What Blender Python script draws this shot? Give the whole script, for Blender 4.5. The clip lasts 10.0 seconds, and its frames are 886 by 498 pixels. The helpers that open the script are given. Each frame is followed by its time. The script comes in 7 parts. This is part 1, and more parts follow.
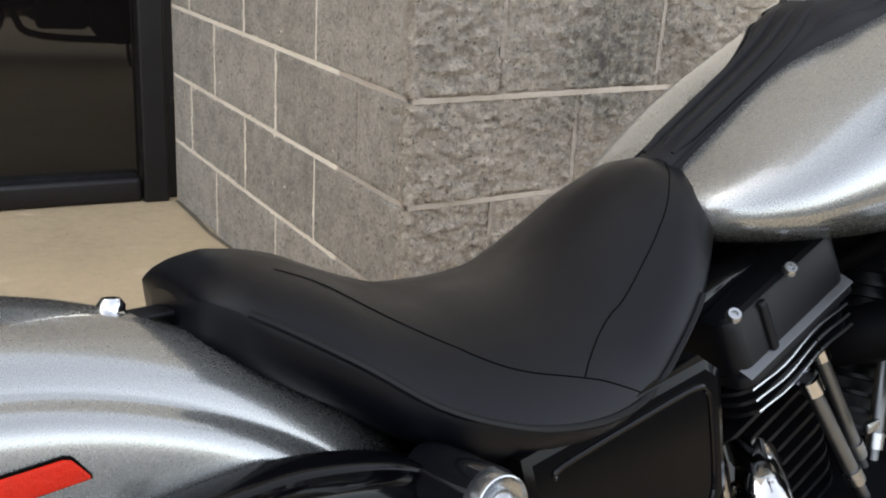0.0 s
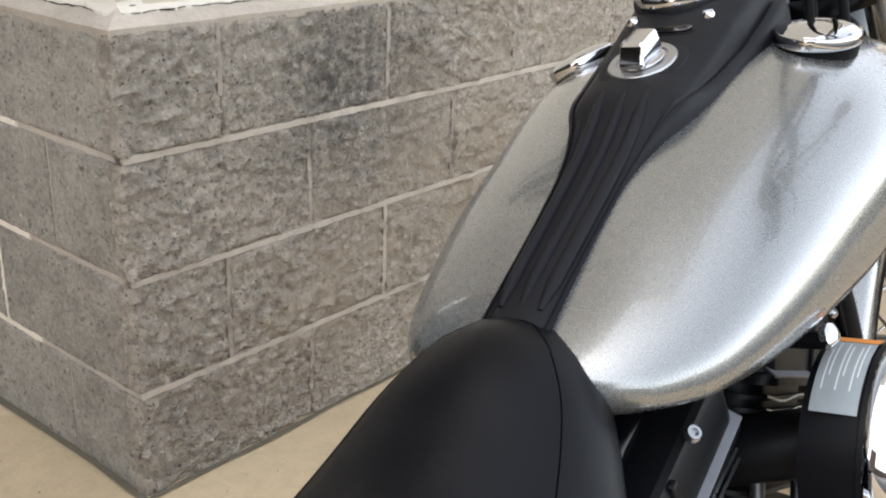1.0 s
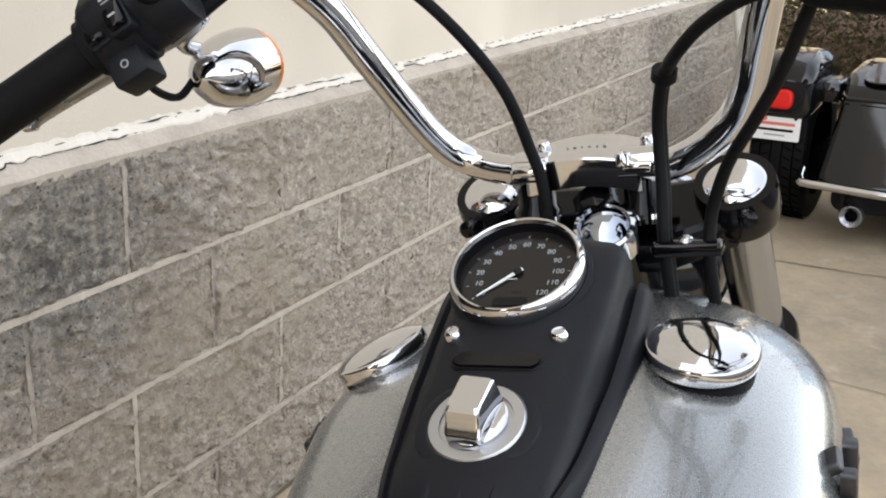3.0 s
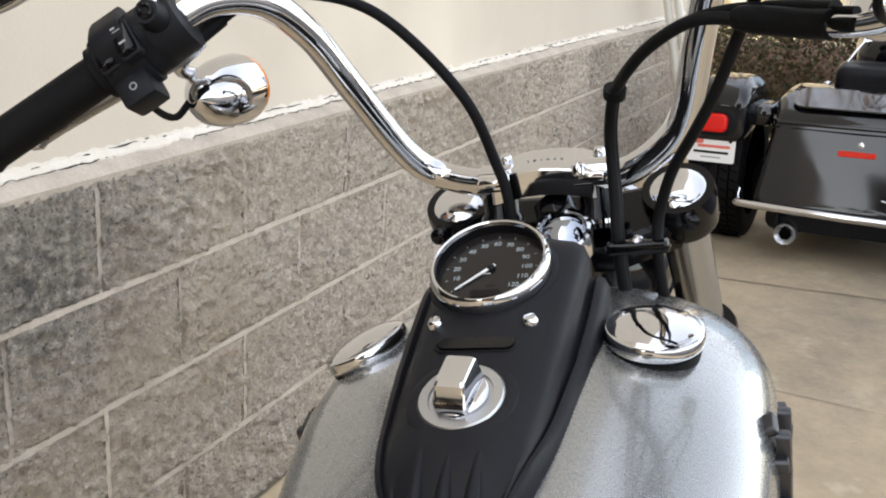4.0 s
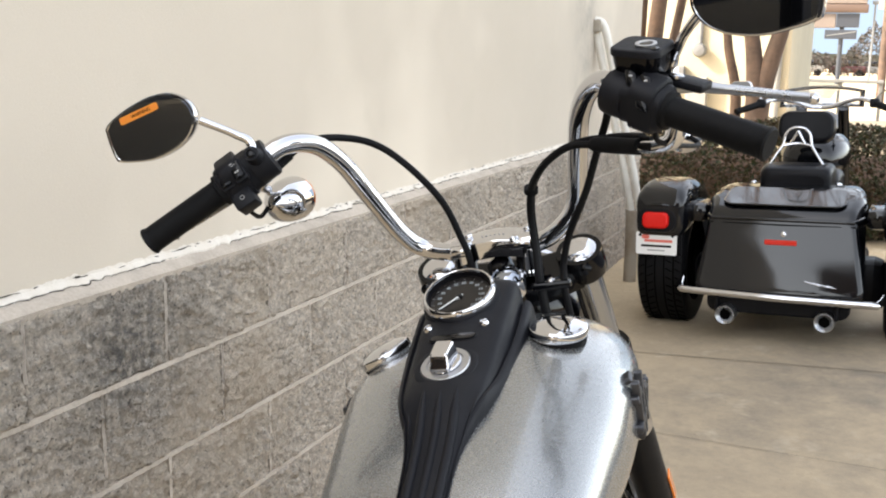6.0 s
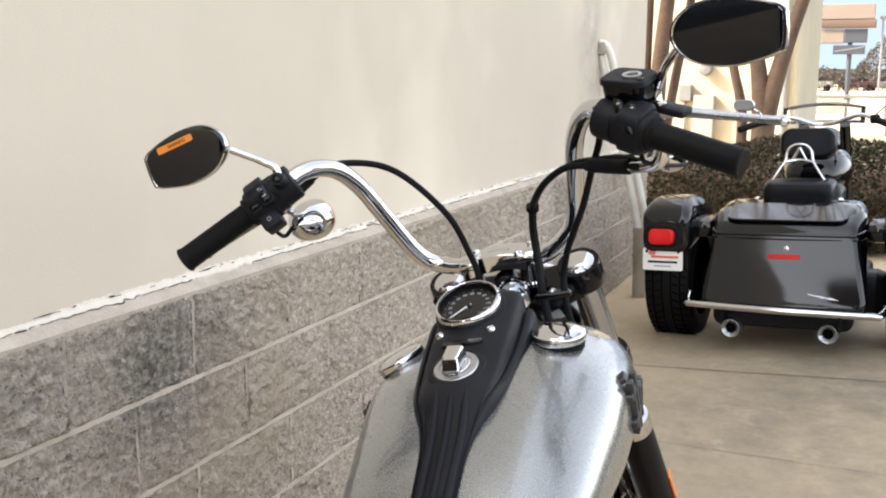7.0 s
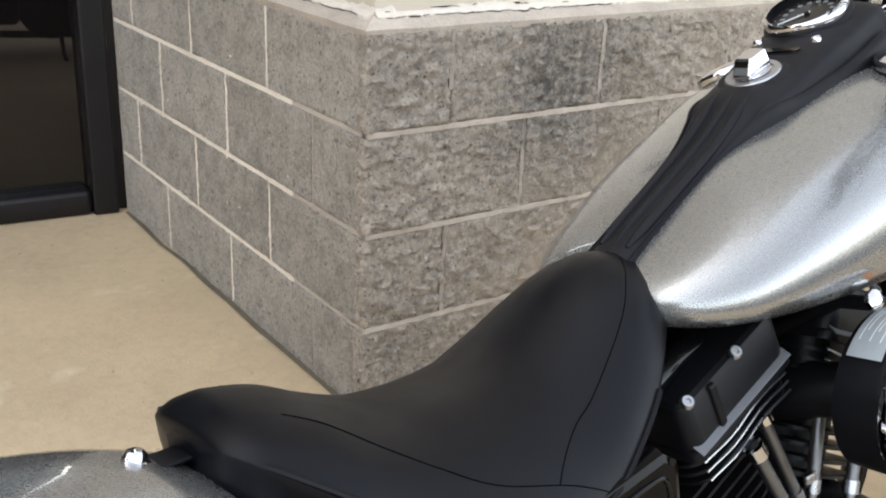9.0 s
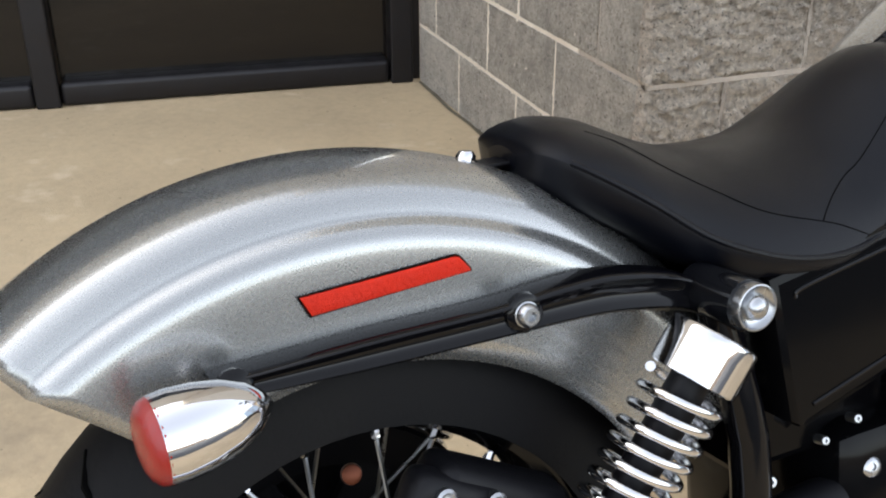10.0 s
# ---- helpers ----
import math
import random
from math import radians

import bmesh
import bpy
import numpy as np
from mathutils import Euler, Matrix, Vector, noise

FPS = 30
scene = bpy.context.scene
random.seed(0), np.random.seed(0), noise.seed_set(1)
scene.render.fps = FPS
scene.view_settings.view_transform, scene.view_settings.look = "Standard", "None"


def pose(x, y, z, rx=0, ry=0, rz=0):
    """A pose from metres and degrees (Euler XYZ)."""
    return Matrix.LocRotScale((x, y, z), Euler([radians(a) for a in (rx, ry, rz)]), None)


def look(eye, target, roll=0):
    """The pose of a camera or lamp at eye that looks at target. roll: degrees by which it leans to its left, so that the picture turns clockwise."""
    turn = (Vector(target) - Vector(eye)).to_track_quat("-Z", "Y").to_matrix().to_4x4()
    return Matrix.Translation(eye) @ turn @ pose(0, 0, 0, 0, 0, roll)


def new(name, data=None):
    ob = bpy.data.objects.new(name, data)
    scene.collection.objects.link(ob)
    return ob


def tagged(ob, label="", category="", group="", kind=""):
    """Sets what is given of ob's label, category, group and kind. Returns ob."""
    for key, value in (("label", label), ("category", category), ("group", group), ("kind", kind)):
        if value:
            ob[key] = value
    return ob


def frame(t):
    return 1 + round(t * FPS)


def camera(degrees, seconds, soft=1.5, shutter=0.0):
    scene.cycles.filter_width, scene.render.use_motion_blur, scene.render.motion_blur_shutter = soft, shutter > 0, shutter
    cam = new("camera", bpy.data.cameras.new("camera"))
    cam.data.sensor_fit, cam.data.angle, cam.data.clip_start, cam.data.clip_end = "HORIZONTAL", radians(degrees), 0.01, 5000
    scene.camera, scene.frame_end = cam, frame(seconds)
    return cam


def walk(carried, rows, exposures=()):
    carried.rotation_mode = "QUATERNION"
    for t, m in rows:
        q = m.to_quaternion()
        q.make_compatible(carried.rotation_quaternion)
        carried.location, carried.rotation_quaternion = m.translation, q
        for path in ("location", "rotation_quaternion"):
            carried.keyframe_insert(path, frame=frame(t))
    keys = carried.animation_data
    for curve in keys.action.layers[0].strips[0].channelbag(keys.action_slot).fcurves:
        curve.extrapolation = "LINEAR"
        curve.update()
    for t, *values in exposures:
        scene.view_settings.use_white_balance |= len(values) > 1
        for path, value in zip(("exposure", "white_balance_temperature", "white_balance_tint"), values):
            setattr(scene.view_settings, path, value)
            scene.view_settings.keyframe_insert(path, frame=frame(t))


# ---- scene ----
cam = camera(47.0, 10.0, soft=2.0)

PATH = [
    (0, (1.595, -0.887, 0.976), (-0.005, 0.113, 0.312), 3.4),
    (0.5, (1.471, -0.880, 1.020), (0.049, 0.343, 0.326), 2.6),
    (1, (1.312, -0.804, 1.071), (0.134, 0.636, 0.336), 2.3),
    (1.5, (1.237, -0.709, 1.118), (0.187, 0.838, 0.409), 1.6),
    (2, (1.179, -0.624, 1.174), (0.234, 0.998, 0.486), 1.3),
    (2.5, (1.12, -0.533, 1.195), (0.229, 1.135, 0.541), 3.2),
    (3, (1.092, -0.509, 1.202), (0.263, 1.189, 0.546), 3.5),
    (4.5, (1.13, -0.709, 1.215), (0.421, 1.08, 0.673), 3.4),
    (5, (1.176, -0.846, 1.244), (0.488, 0.969, 0.762), 3.1),
    (5.5, (1.249, -0.979, 1.259), (0.541, 0.842, 0.836), 2.1),
    (7, (1.356, -1.213, 1.282), (0.602, 0.609, 0.945), 0.3),
    (7.5, (1.38, -1.209, 1.284), (0.529, 0.56, 0.901), 0.7),
    (8, (1.447, -1.153, 1.27), (0.402, 0.48, 0.776), 1.3),
    (8.5, (1.516, -1.036, 1.213), (0.231, 0.364, 0.588), 1.6),
    (9, (1.595, -0.933, 1.12), (0.084, 0.153, 0.388), 2.6),
    (9.5, (1.685, -0.951, 1.084), (0.05, -0.164, 0.243), 2.0),
    (10, (1.76, -1.049, 1.038), (0.072, -0.444, 0.152), -0.2),
]
walk(cam, [(t, look(eye, target, roll)) for t, eye, target, roll in PATH], exposures=[(0, 2.56, 6850, 9), (1.0, 2.56, 6900, 9), (8.0, 2.54, 6900, 9), (9.5, 2.70, 6800, 9), (10, 2.54, 6800, 9)])


# ---------------------------------------------------------------- world and light
world = bpy.data.worlds.new("sky")
scene.world = world
world.use_nodes = True
wn = world.node_tree.nodes
sky = wn.new("ShaderNodeTexSky")
sky.sky_type = "NISHITA"
sky.sun_disc = False
sky.sun_elevation = radians(38)
sky.sun_rotation = radians(242)
sky.air_density, sky.dust_density, sky.ozone_density = 1.0, 2.4, 1.0
wn["Background"].inputs["Strength"].default_value = 0.15
haze = wn.new("ShaderNodeHueSaturation")  # thin white haze
haze.inputs["Saturation"].default_value = 0.42
world.node_tree.links.new(sky.outputs["Color"], haze.inputs["Color"])
world.node_tree.links.new(haze.outputs["Color"], wn["Background"].inputs["Color"])

sun_data = bpy.data.lights.new("sun", "SUN")
sun_data.energy, sun_data.angle, sun_data.color = 2.2, radians(0.8), (1.0, 0.96, 0.90)
sun = new("sun", sun_data)
sun.matrix_world = look((-8.83, -4.70, 7.82), (0, 0, 0))


# ---------------------------------------------------------------- materials
def shader(name, color, rough=0.5, metal=0.0, var=0.0, scale=20.0, bump=0.0, bump_scale=80.0, bump_depth=0.004, coat=0.0,
           fine=0.0, fine_scale=200.0, dark=None, rough_var=0.0, island=0.0, spec=0.5, blotches=(), specks=(), chips=None):
    """A principled material with colour variation at two scales, roughness variation and fine relief."""
    m = bpy.data.materials.new(name)
    m.use_nodes = True
    nt = m.node_tree
    b = nt.nodes["Principled BSDF"]
    b.inputs["Base Color"].default_value = (*color, 1)
    b.inputs["Roughness"].default_value = rough
    b.inputs["Metallic"].default_value = metal
    b.inputs["Coat Weight"].default_value = coat
    b.inputs["Specular IOR Level"].default_value = spec
    b.inputs["Coat Roughness"].default_value = 0.06
    tc = nt.nodes.new("ShaderNodeTexCoord")

    def noise_tex(s, detail=4.0, rough_n=0.6):
        n = nt.nodes.new("ShaderNodeTexNoise")
        n.inputs["Scale"].default_value, n.inputs["Detail"].default_value = s, detail
        n.inputs["Roughness"].default_value = rough_n
        nt.links.new(tc.outputs["Object"], n.inputs["Vector"])
        return n

    last = None
    if var or fine or island:
        other = dark or tuple(c * 0.55 for c in color)
        mix = nt.nodes.new("ShaderNodeMix")
        mix.data_type = "RGBA"
        mix.inputs[6].default_value, mix.inputs[7].default_value = (*color, 1), (*other, 1)
        total = nt.nodes.new("ShaderNodeMath")
        total.operation = "ADD"
        total.use_clamp = True
        for slot, amount, s in ((0, var, scale), (1, fine, fine_scale)):
            if amount:
                n = noise_tex(s)
                r = nt.nodes.new("ShaderNodeMapRange")
                r.inputs["From Min"].default_value, r.inputs["From Max"].default_value = 0.4, 0.7
                r.inputs["To Max"].default_value = amount
                nt.links.new(n.outputs["Fac"], r.inputs["Value"])
                nt.links.new(r.outputs["Result"], total.inputs[slot])
            else:
                total.inputs[slot].default_value = 0.0
        fac = total.outputs["Value"]
        if island:
            info = nt.nodes.new("ShaderNodeObjectInfo")
            r = nt.nodes.new("ShaderNodeMath")
            r.operation = "MULTIPLY_ADD"
            r.inputs[1].default_value = island
            nt.links.new(info.outputs["Random"], r.inputs[0])
            nt.links.new(fac, r.inputs[2])
            fac = r.outputs["Value"]
        if chips:
            grit = nt.nodes.new("ShaderNodeTexVoronoi")
            grit.inputs["Scale"].default_value = chips[0]
            warp = noise_tex(chips[0] * 0.7, 3.0)
            shift = nt.nodes.new("ShaderNodeVectorMath")
            shift.operation = "MULTIPLY_ADD"
            shift.inputs[1].default_value = (1.6 / chips[0],) * 3
            nt.links.new(warp.outputs["Color"], shift.inputs[0])
            nt.links.new(tc.outputs["Object"], shift.inputs[2])
            nt.links.new(shift.outputs["Vector"], grit.inputs["Vector"])
            grain = nt.nodes.new("ShaderNodeSeparateColor")
            nt.links.new(grit.outputs["Color"], grain.inputs["Color"])
            r = nt.nodes.new("ShaderNodeMath")
            r.operation = "MULTIPLY_ADD"
            r.inputs[1].default_value = chips[1]
            nt.links.new(grain.outputs["Red"], r.inputs[0])
            nt.links.new(fac, r.inputs[2])
            r.use_clamp = True
            fac = r.outputs["Value"]
        nt.links.new(fac, mix.inputs[0])
        col = mix.outputs[2]
        for s_scale, lo, hi, tone in specks:
            n = noise_tex(s_scale, 3.0, 0.7)
            r = nt.nodes.new("ShaderNodeMapRange")
            r.inputs["From Min"].default_value, r.inputs["From Max"].default_value = lo, hi
            nt.links.new(n.outputs["Fac"], r.inputs["Value"])
            mx = nt.nodes.new("ShaderNodeMix")
            mx.data_type = "RGBA"
            mx.inputs[7].default_value = (*tone, 1)
            nt.links.new(r.outputs["Result"], mx.inputs[0])
            nt.links.new(col, mx.inputs[6])
            col = mx.outputs[2]
        # grey patches broken up by noise; the broad ones stay nearly even
        for x, y, z, size, amount in blotches:
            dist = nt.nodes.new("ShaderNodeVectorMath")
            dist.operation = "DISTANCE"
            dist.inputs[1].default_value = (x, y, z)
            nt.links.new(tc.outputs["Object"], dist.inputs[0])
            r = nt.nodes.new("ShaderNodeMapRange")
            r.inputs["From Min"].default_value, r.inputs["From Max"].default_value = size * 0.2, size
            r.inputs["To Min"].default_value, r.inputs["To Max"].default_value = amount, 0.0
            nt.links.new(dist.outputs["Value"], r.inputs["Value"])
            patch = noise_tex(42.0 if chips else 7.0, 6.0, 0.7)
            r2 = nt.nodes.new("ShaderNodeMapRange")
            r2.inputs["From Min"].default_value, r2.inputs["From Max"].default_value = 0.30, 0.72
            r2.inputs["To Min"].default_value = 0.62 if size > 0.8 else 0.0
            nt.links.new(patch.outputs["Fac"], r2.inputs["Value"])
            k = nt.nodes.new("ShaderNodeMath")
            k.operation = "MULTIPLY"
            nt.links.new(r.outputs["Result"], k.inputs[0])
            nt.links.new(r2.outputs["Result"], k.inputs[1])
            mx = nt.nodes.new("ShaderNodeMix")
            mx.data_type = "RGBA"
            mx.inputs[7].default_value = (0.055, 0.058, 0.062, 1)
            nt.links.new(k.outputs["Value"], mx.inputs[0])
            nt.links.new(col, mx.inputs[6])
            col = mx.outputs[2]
        nt.links.new(col, b.inputs["Base Color"])
    if rough_var:
        n = noise_tex(scale * 1.7)
        r = nt.nodes.new("ShaderNodeMapRange")
        r.inputs["From Min"].default_value, r.inputs["From Max"].default_value = 0.35, 0.7
        r.inputs["To Min"].default_value, r.inputs["To Max"].default_value = rough, min(1.0, rough + rough_var)
        nt.links.new(n.outputs["Fac"], r.inputs["Value"])
        nt.links.new(r.outputs["Result"], b.inputs["Roughness"])
    if bump:
        n = noise_tex(bump_scale, 8.0, 0.72)
        bp = nt.nodes.new("ShaderNodeBump")
        bp.inputs["Strength"].default_value, bp.inputs["Distance"].default_value = min(1.0, bump), bump_depth
        height = n.outputs["Fac"]
        if chips:
            r = nt.nodes.new("ShaderNodeMath")
            r.operation = "MULTIPLY_ADD"
            r.inputs[1].default_value = chips[2]
            nt.links.new(grain.outputs["Green"], r.inputs[0])
            nt.links.new(height, r.inputs[2])
            height = r.outputs["Value"]
        nt.links.new(height, bp.inputs["Height"])
        nt.links.new(bp.outputs["Normal"], b.inputs["Normal"])
    return m


def glass(name, tint, rough=0.0):
    m = bpy.data.materials.new(name)
    m.use_nodes = True
    b = m.node_tree.nodes["Principled BSDF"]
    b.inputs["Base Color"].default_value = (*tint, 1)
    b.inputs["Transmission Weight"].default_value = 1.0
    b.inputs["Roughness"].default_value = rough
    b.inputs["IOR"].default_value = 1.45
    return m


# Three grey patches down the wall behind the pipes.
M_STUCCO = shader("stucco", (0.56, 0.488, 0.397), 0.9, var=0.34, scale=1.1, bump=0.25, bump_scale=160, fine=0.05, fine_scale=25, dark=(0.465, 0.404, 0.322),
                  blotches=((-0.045, 4.25, 1.2, 0.35, 0.35), (-0.045, 4.22, 1.6, 0.4, 0.4), (-0.045, 4.2, 2.1, 0.45, 0.4)),
                  specks=((0.8, 0.54, 0.74, (0.66, 0.58, 0.475)), (2.6, 0.60, 0.80, (0.53, 0.465, 0.375))))
# Dark stains on the top course; grey patches low by the corner.
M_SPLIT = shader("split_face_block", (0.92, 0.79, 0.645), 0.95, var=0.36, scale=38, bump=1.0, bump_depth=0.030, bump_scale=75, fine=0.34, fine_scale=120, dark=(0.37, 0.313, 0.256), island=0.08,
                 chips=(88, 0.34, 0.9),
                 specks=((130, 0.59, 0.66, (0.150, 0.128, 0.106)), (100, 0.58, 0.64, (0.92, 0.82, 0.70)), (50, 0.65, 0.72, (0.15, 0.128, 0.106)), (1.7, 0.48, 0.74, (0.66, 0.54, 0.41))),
                 blotches=((0, 0.52, 0.70, 0.36, 0.85), (0, 0.47, 0.66, 0.14, 0.7), (0, 0.10, 0.74, 0.22, 0.35), (0, 2.3, 0.74, 0.4, 0.4), (0, 0.12, 0.08, 0.25, 0.35), (0, 0.40, 0.10, 0.12, 0.4), (0, 3.6, 0.7, 0.3, 0.5)))
# Grey patches: a stained joint, one high up, one low by the corner.
M_SMOOTH = shader("smooth_block", (0.575, 0.520, 0.440), 0.95, var=0.5, scale=22, bump=1.0, bump_depth=0.012, bump_scale=120, fine=0.55, fine_scale=100, dark=(0.30, 0.268, 0.226), island=0.22,
                  blotches=((-0.40, 0, 0.36, 0.20, 0.25), (-0.9, 0, 0.75, 0.25, 0.3), (-0.1, 0, 0.1, 0.25, 0.4)),
                  specks=((110, 0.60, 0.66, (0.16, 0.14, 0.118)), (150, 0.62, 0.70, (0.74, 0.67, 0.58)), (34, 0.66, 0.72, (0.20, 0.175, 0.15))))
M_MORTAR = shader("mortar", (0.54, 0.465, 0.385), 0.95, var=0.7, scale=9, bump=0.8, bump_scale=110, fine=0.4, fine_scale=120, dark=(0.40, 0.34, 0.28))
M_MORTAR_PALE = shader("pale_mortar", (0.84, 0.75, 0.62), 0.95, var=0.4, scale=12, bump=0.7, bump_scale=120, fine=0.25, fine_scale=140, dark=(0.60, 0.51, 0.40))
M_MORTAR_DULL = shader("dull_mortar", (0.40, 0.345, 0.29), 0.95, var=0.6, scale=14, bump=0.8, bump_scale=110, fine=0.4, fine_scale=120, dark=(0.20, 0.17, 0.14))
M_SILL = shader("sill_mortar", (0.50, 0.43, 0.355), 0.95, var=0.5, scale=9, bump=0.7, bump_scale=90, fine=0.3, fine_scale=160)
M_CAULK = shader("flaking_white_paint", (0.66, 0.60, 0.52), 0.8, var=0.5, scale=22, bump=0.8, bump_scale=60, dark=(0.60, 0.52, 0.42))
# Small stains, then broad grey patches round the trike and by the rear wheel.
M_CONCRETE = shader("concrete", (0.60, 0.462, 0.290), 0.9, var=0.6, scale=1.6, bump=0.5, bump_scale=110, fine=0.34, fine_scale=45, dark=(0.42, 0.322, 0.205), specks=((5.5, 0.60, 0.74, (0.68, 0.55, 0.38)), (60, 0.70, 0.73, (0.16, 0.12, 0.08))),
                    blotches=((0.75, 2.35, 0, 0.7, 0.22), (1.7, 2.0, 0, 0.5, 0.2), (1.4, 3.0, 0, 0.6, 0.3), (-0.55, -0.75, 0, 0.45, 0.12), (-1.1, -0.35, 0, 0.3, 0.15), (0.25, 0.9, 0, 0.3, 0.2), (2.2, 1.2, 0, 0.6, 0.15), (1.5, 2.6, 0, 2.2, 0.62), (1.75, 0.9, 0, 1.4, 0.25), (1.2, 3.7, 0.05, 1.2, 0.35), (0.10, -1.40, 0, 0.75, 0.40), (-0.1, -1.5, 0, 0.4, 0.3)))
M_CRACK = shader("dark_crack", (0.022, 0.019, 0.016), 0.95, spec=0.05)
M_JOINT = shader("joint_filler", (0.15, 0.125, 0.085), 0.95, var=0.4, scale=30)
M_CHROME = shader("chrome", (0.60, 0.60, 0.615), 0.04, 1.0, rough_var=0.05, scale=6)
M_FORK = shader("dull_fork_tube", (0.36, 0.38, 0.42), 0.17, 1.0, rough_var=0.1, scale=12)
M_LEDGE = shader("dull_machined_alloy", (0.17, 0.175, 0.185), 0.38, 1.0, rough_var=0.12, scale=20)
M_STEEL = shader("polished_steel", (0.37, 0.38, 0.395), 0.24, 1.0, rough_var=0.12, scale=12)
M_BRUSHED = shader("brushed_steel", (0.46, 0.46, 0.465), 0.32, 1.0, rough_var=0.12, scale=14)
M_BLACKGLOSS = shader("gloss_black_paint", (0.0025, 0.0025, 0.0032), 0.07, rough_var=0.06, scale=5, spec=0.22)
M_BLACKSATIN = shader("satin_black", (0.0045, 0.0045, 0.0058), 0.38, bump=0.08, bump_scale=300, rough_var=0.12, scale=8, spec=0.16)
M_BLACKMATT = shader("matt_black_plastic", (0.006, 0.0062, 0.0082), 0.5, bump=0.12, bump_scale=500, rough_var=0.1, scale=9, spec=0.2)
M_CLEARBLACK = shader("clear_coated_black", (0.0035, 0.0037, 0.0048), 0.045, rough_var=0.04, scale=4, spec=0.5)
M_BLACKDEEP = shader("deep_black_paint", (0.002, 0.002, 0.0028), 0.07, rough_var=0.06, scale=5, spec=0.22)
M_BLACKCOVER = shader("black_cover_paint", (0.0018, 0.0018, 0.0022), 0.09, rough_var=0.06, scale=5, spec=0.10)
M_RUBBER = shader("rubber", (0.004, 0.004, 0.0046), 0.6, bump=0.2, bump_scale=200, var=0.3, scale=15, dark=(0.008, 0.0076, 0.007), spec=0.12)
M_LEATHER = shader("black_vinyl", (0.0014, 0.0017, 0.0034), 0.32, bump=0.10, bump_scale=420, rough_var=0.12, scale=6, spec=0.18)
M_THREAD = shader("seam_thread", (0.002, 0.002, 0.002), 0.9, spec=0.02)
M_RED = shader("red_lens", (0.24, 0.006, 0.005), 0.16, bump=0.3, bump_scale=220, var=0.3, scale=60, dark=(0.16, 0.006, 0.006), coat=0.2)
M_REFLECTOR = shader("red_reflector", (0.55, 0.020, 0.007), 0.16, bump=0.6, bump_scale=260, var=0.35, scale=90, dark=(0.36, 0.012, 0.005), spec=0.2)
M_AMBER = shader("amber_lens", (0.80, 0.20, 0.02), 0.15, coat=0.5)
M_ORANGE = shader("orange_label", (0.85, 0.28, 0.04), 0.5, var=0.1, scale=30)
M_LABEL = shader("pale_label", (0.33, 0.36, 0.37), 0.3, var=0.25, scale=40)
M_WHITE = shader("white_print", (0.75, 0.75, 0.73), 0.6)
M_PLATE = shader("white_plate", (0.80, 0.79, 0.77), 0.35, var=0.1, scale=20)
M_PINK = shader("red_print", (0.70, 0.16, 0.12), 0.5)
M_PEWTER = shader("dark_pewter", (0.075, 0.075, 0.080), 0.36, 1.0, var=0.3, scale=60, rough_var=0.2)
M_COPPER = shader("copper", (0.10, 0.036, 0.022), 0.45, 1.0, var=0.3, scale=40)
M_TAIL = shader("tail_lamp_red", (0.60, 0.012, 0.008), 0.10, bump=0.4, bump_scale=160, spec=0.2, coat=0.1)
M_PIPEBOOT = shader("weathered_pipe", (0.36, 0.32, 0.26), 0.8, var=0.7, scale=9, dark=(0.22, 0.16, 0.11), bump=0.4, bump_scale=40)
M_FARGREY = shader("far_grey_enamel", (0.15, 0.15, 0.148), 0.6, var=0.2, scale=6)
M_FARPALE = shader("far_pale_enamel", (0.24, 0.23, 0.21), 0.6, var=0.2, scale=6)
M_DARKRED = shader("dark_red_paint", (0.045, 0.010, 0.010), 0.3)
M_DIAL = shader("dial_face", (0.013, 0.011, 0.0100), 0.22, spec=0.3, var=0.3, scale=30)
M_MIRROR = shader("mirror_glass", (0.32, 0.35, 0.40), 0.015, 1.0)
M_FRAME = shader("dark_bronze_aluminium", (0.009, 0.008, 0.0095), 0.36, metal=0.3, rough_var=0.15, scale=9)
M_GLASS_DARK = shader("dark_window_glass", (0.006, 0.005, 0.0048), 0.02, spec=0.5)
M_WHITEPIPE = shader("white_painted_pipe", (0.74, 0.71, 0.64), 0.5, var=0.35, scale=12, dark=(0.5, 0.45, 0.38))
M_ASPHALT = shader("asphalt", (0.062, 0.063, 0.065), 0.9, var=0.4, scale=3, bump=0.5, bump_scale=90, fine=0.4, fine_scale=120, dark=(0.042, 0.043, 0.045))
M_YELLOW = shader("cream_stucco", (0.39, 0.345, 0.25), 0.9, var=0.3, scale=0.8, bump=0.2, bump_scale=60)
M_BARK = shader("smooth_tan_bark", (0.115, 0.070, 0.045), 0.8, var=0.7, scale=6, bump=0.5, bump_scale=22, fine=0.4, fine_scale=25, dark=(0.05, 0.031, 0.021))
M_BRICK = shader("brown_brick_far", (0.10, 0.072, 0.055), 0.9, var=0.4, scale=2, bump=0.4, bump_scale=20, fine=0.3, fine_scale=14)
M_TWIG = shader("twig", (0.16, 0.10, 0.07), 0.85, var=0.4, scale=10)
M_GREYBOX = shader("grey_enamel", (0.34, 0.34, 0.33), 0.5, var=0.2, scale=8)
M_DARKGLASS = glass("smoked_screen", (0.93, 0.94, 0.95))


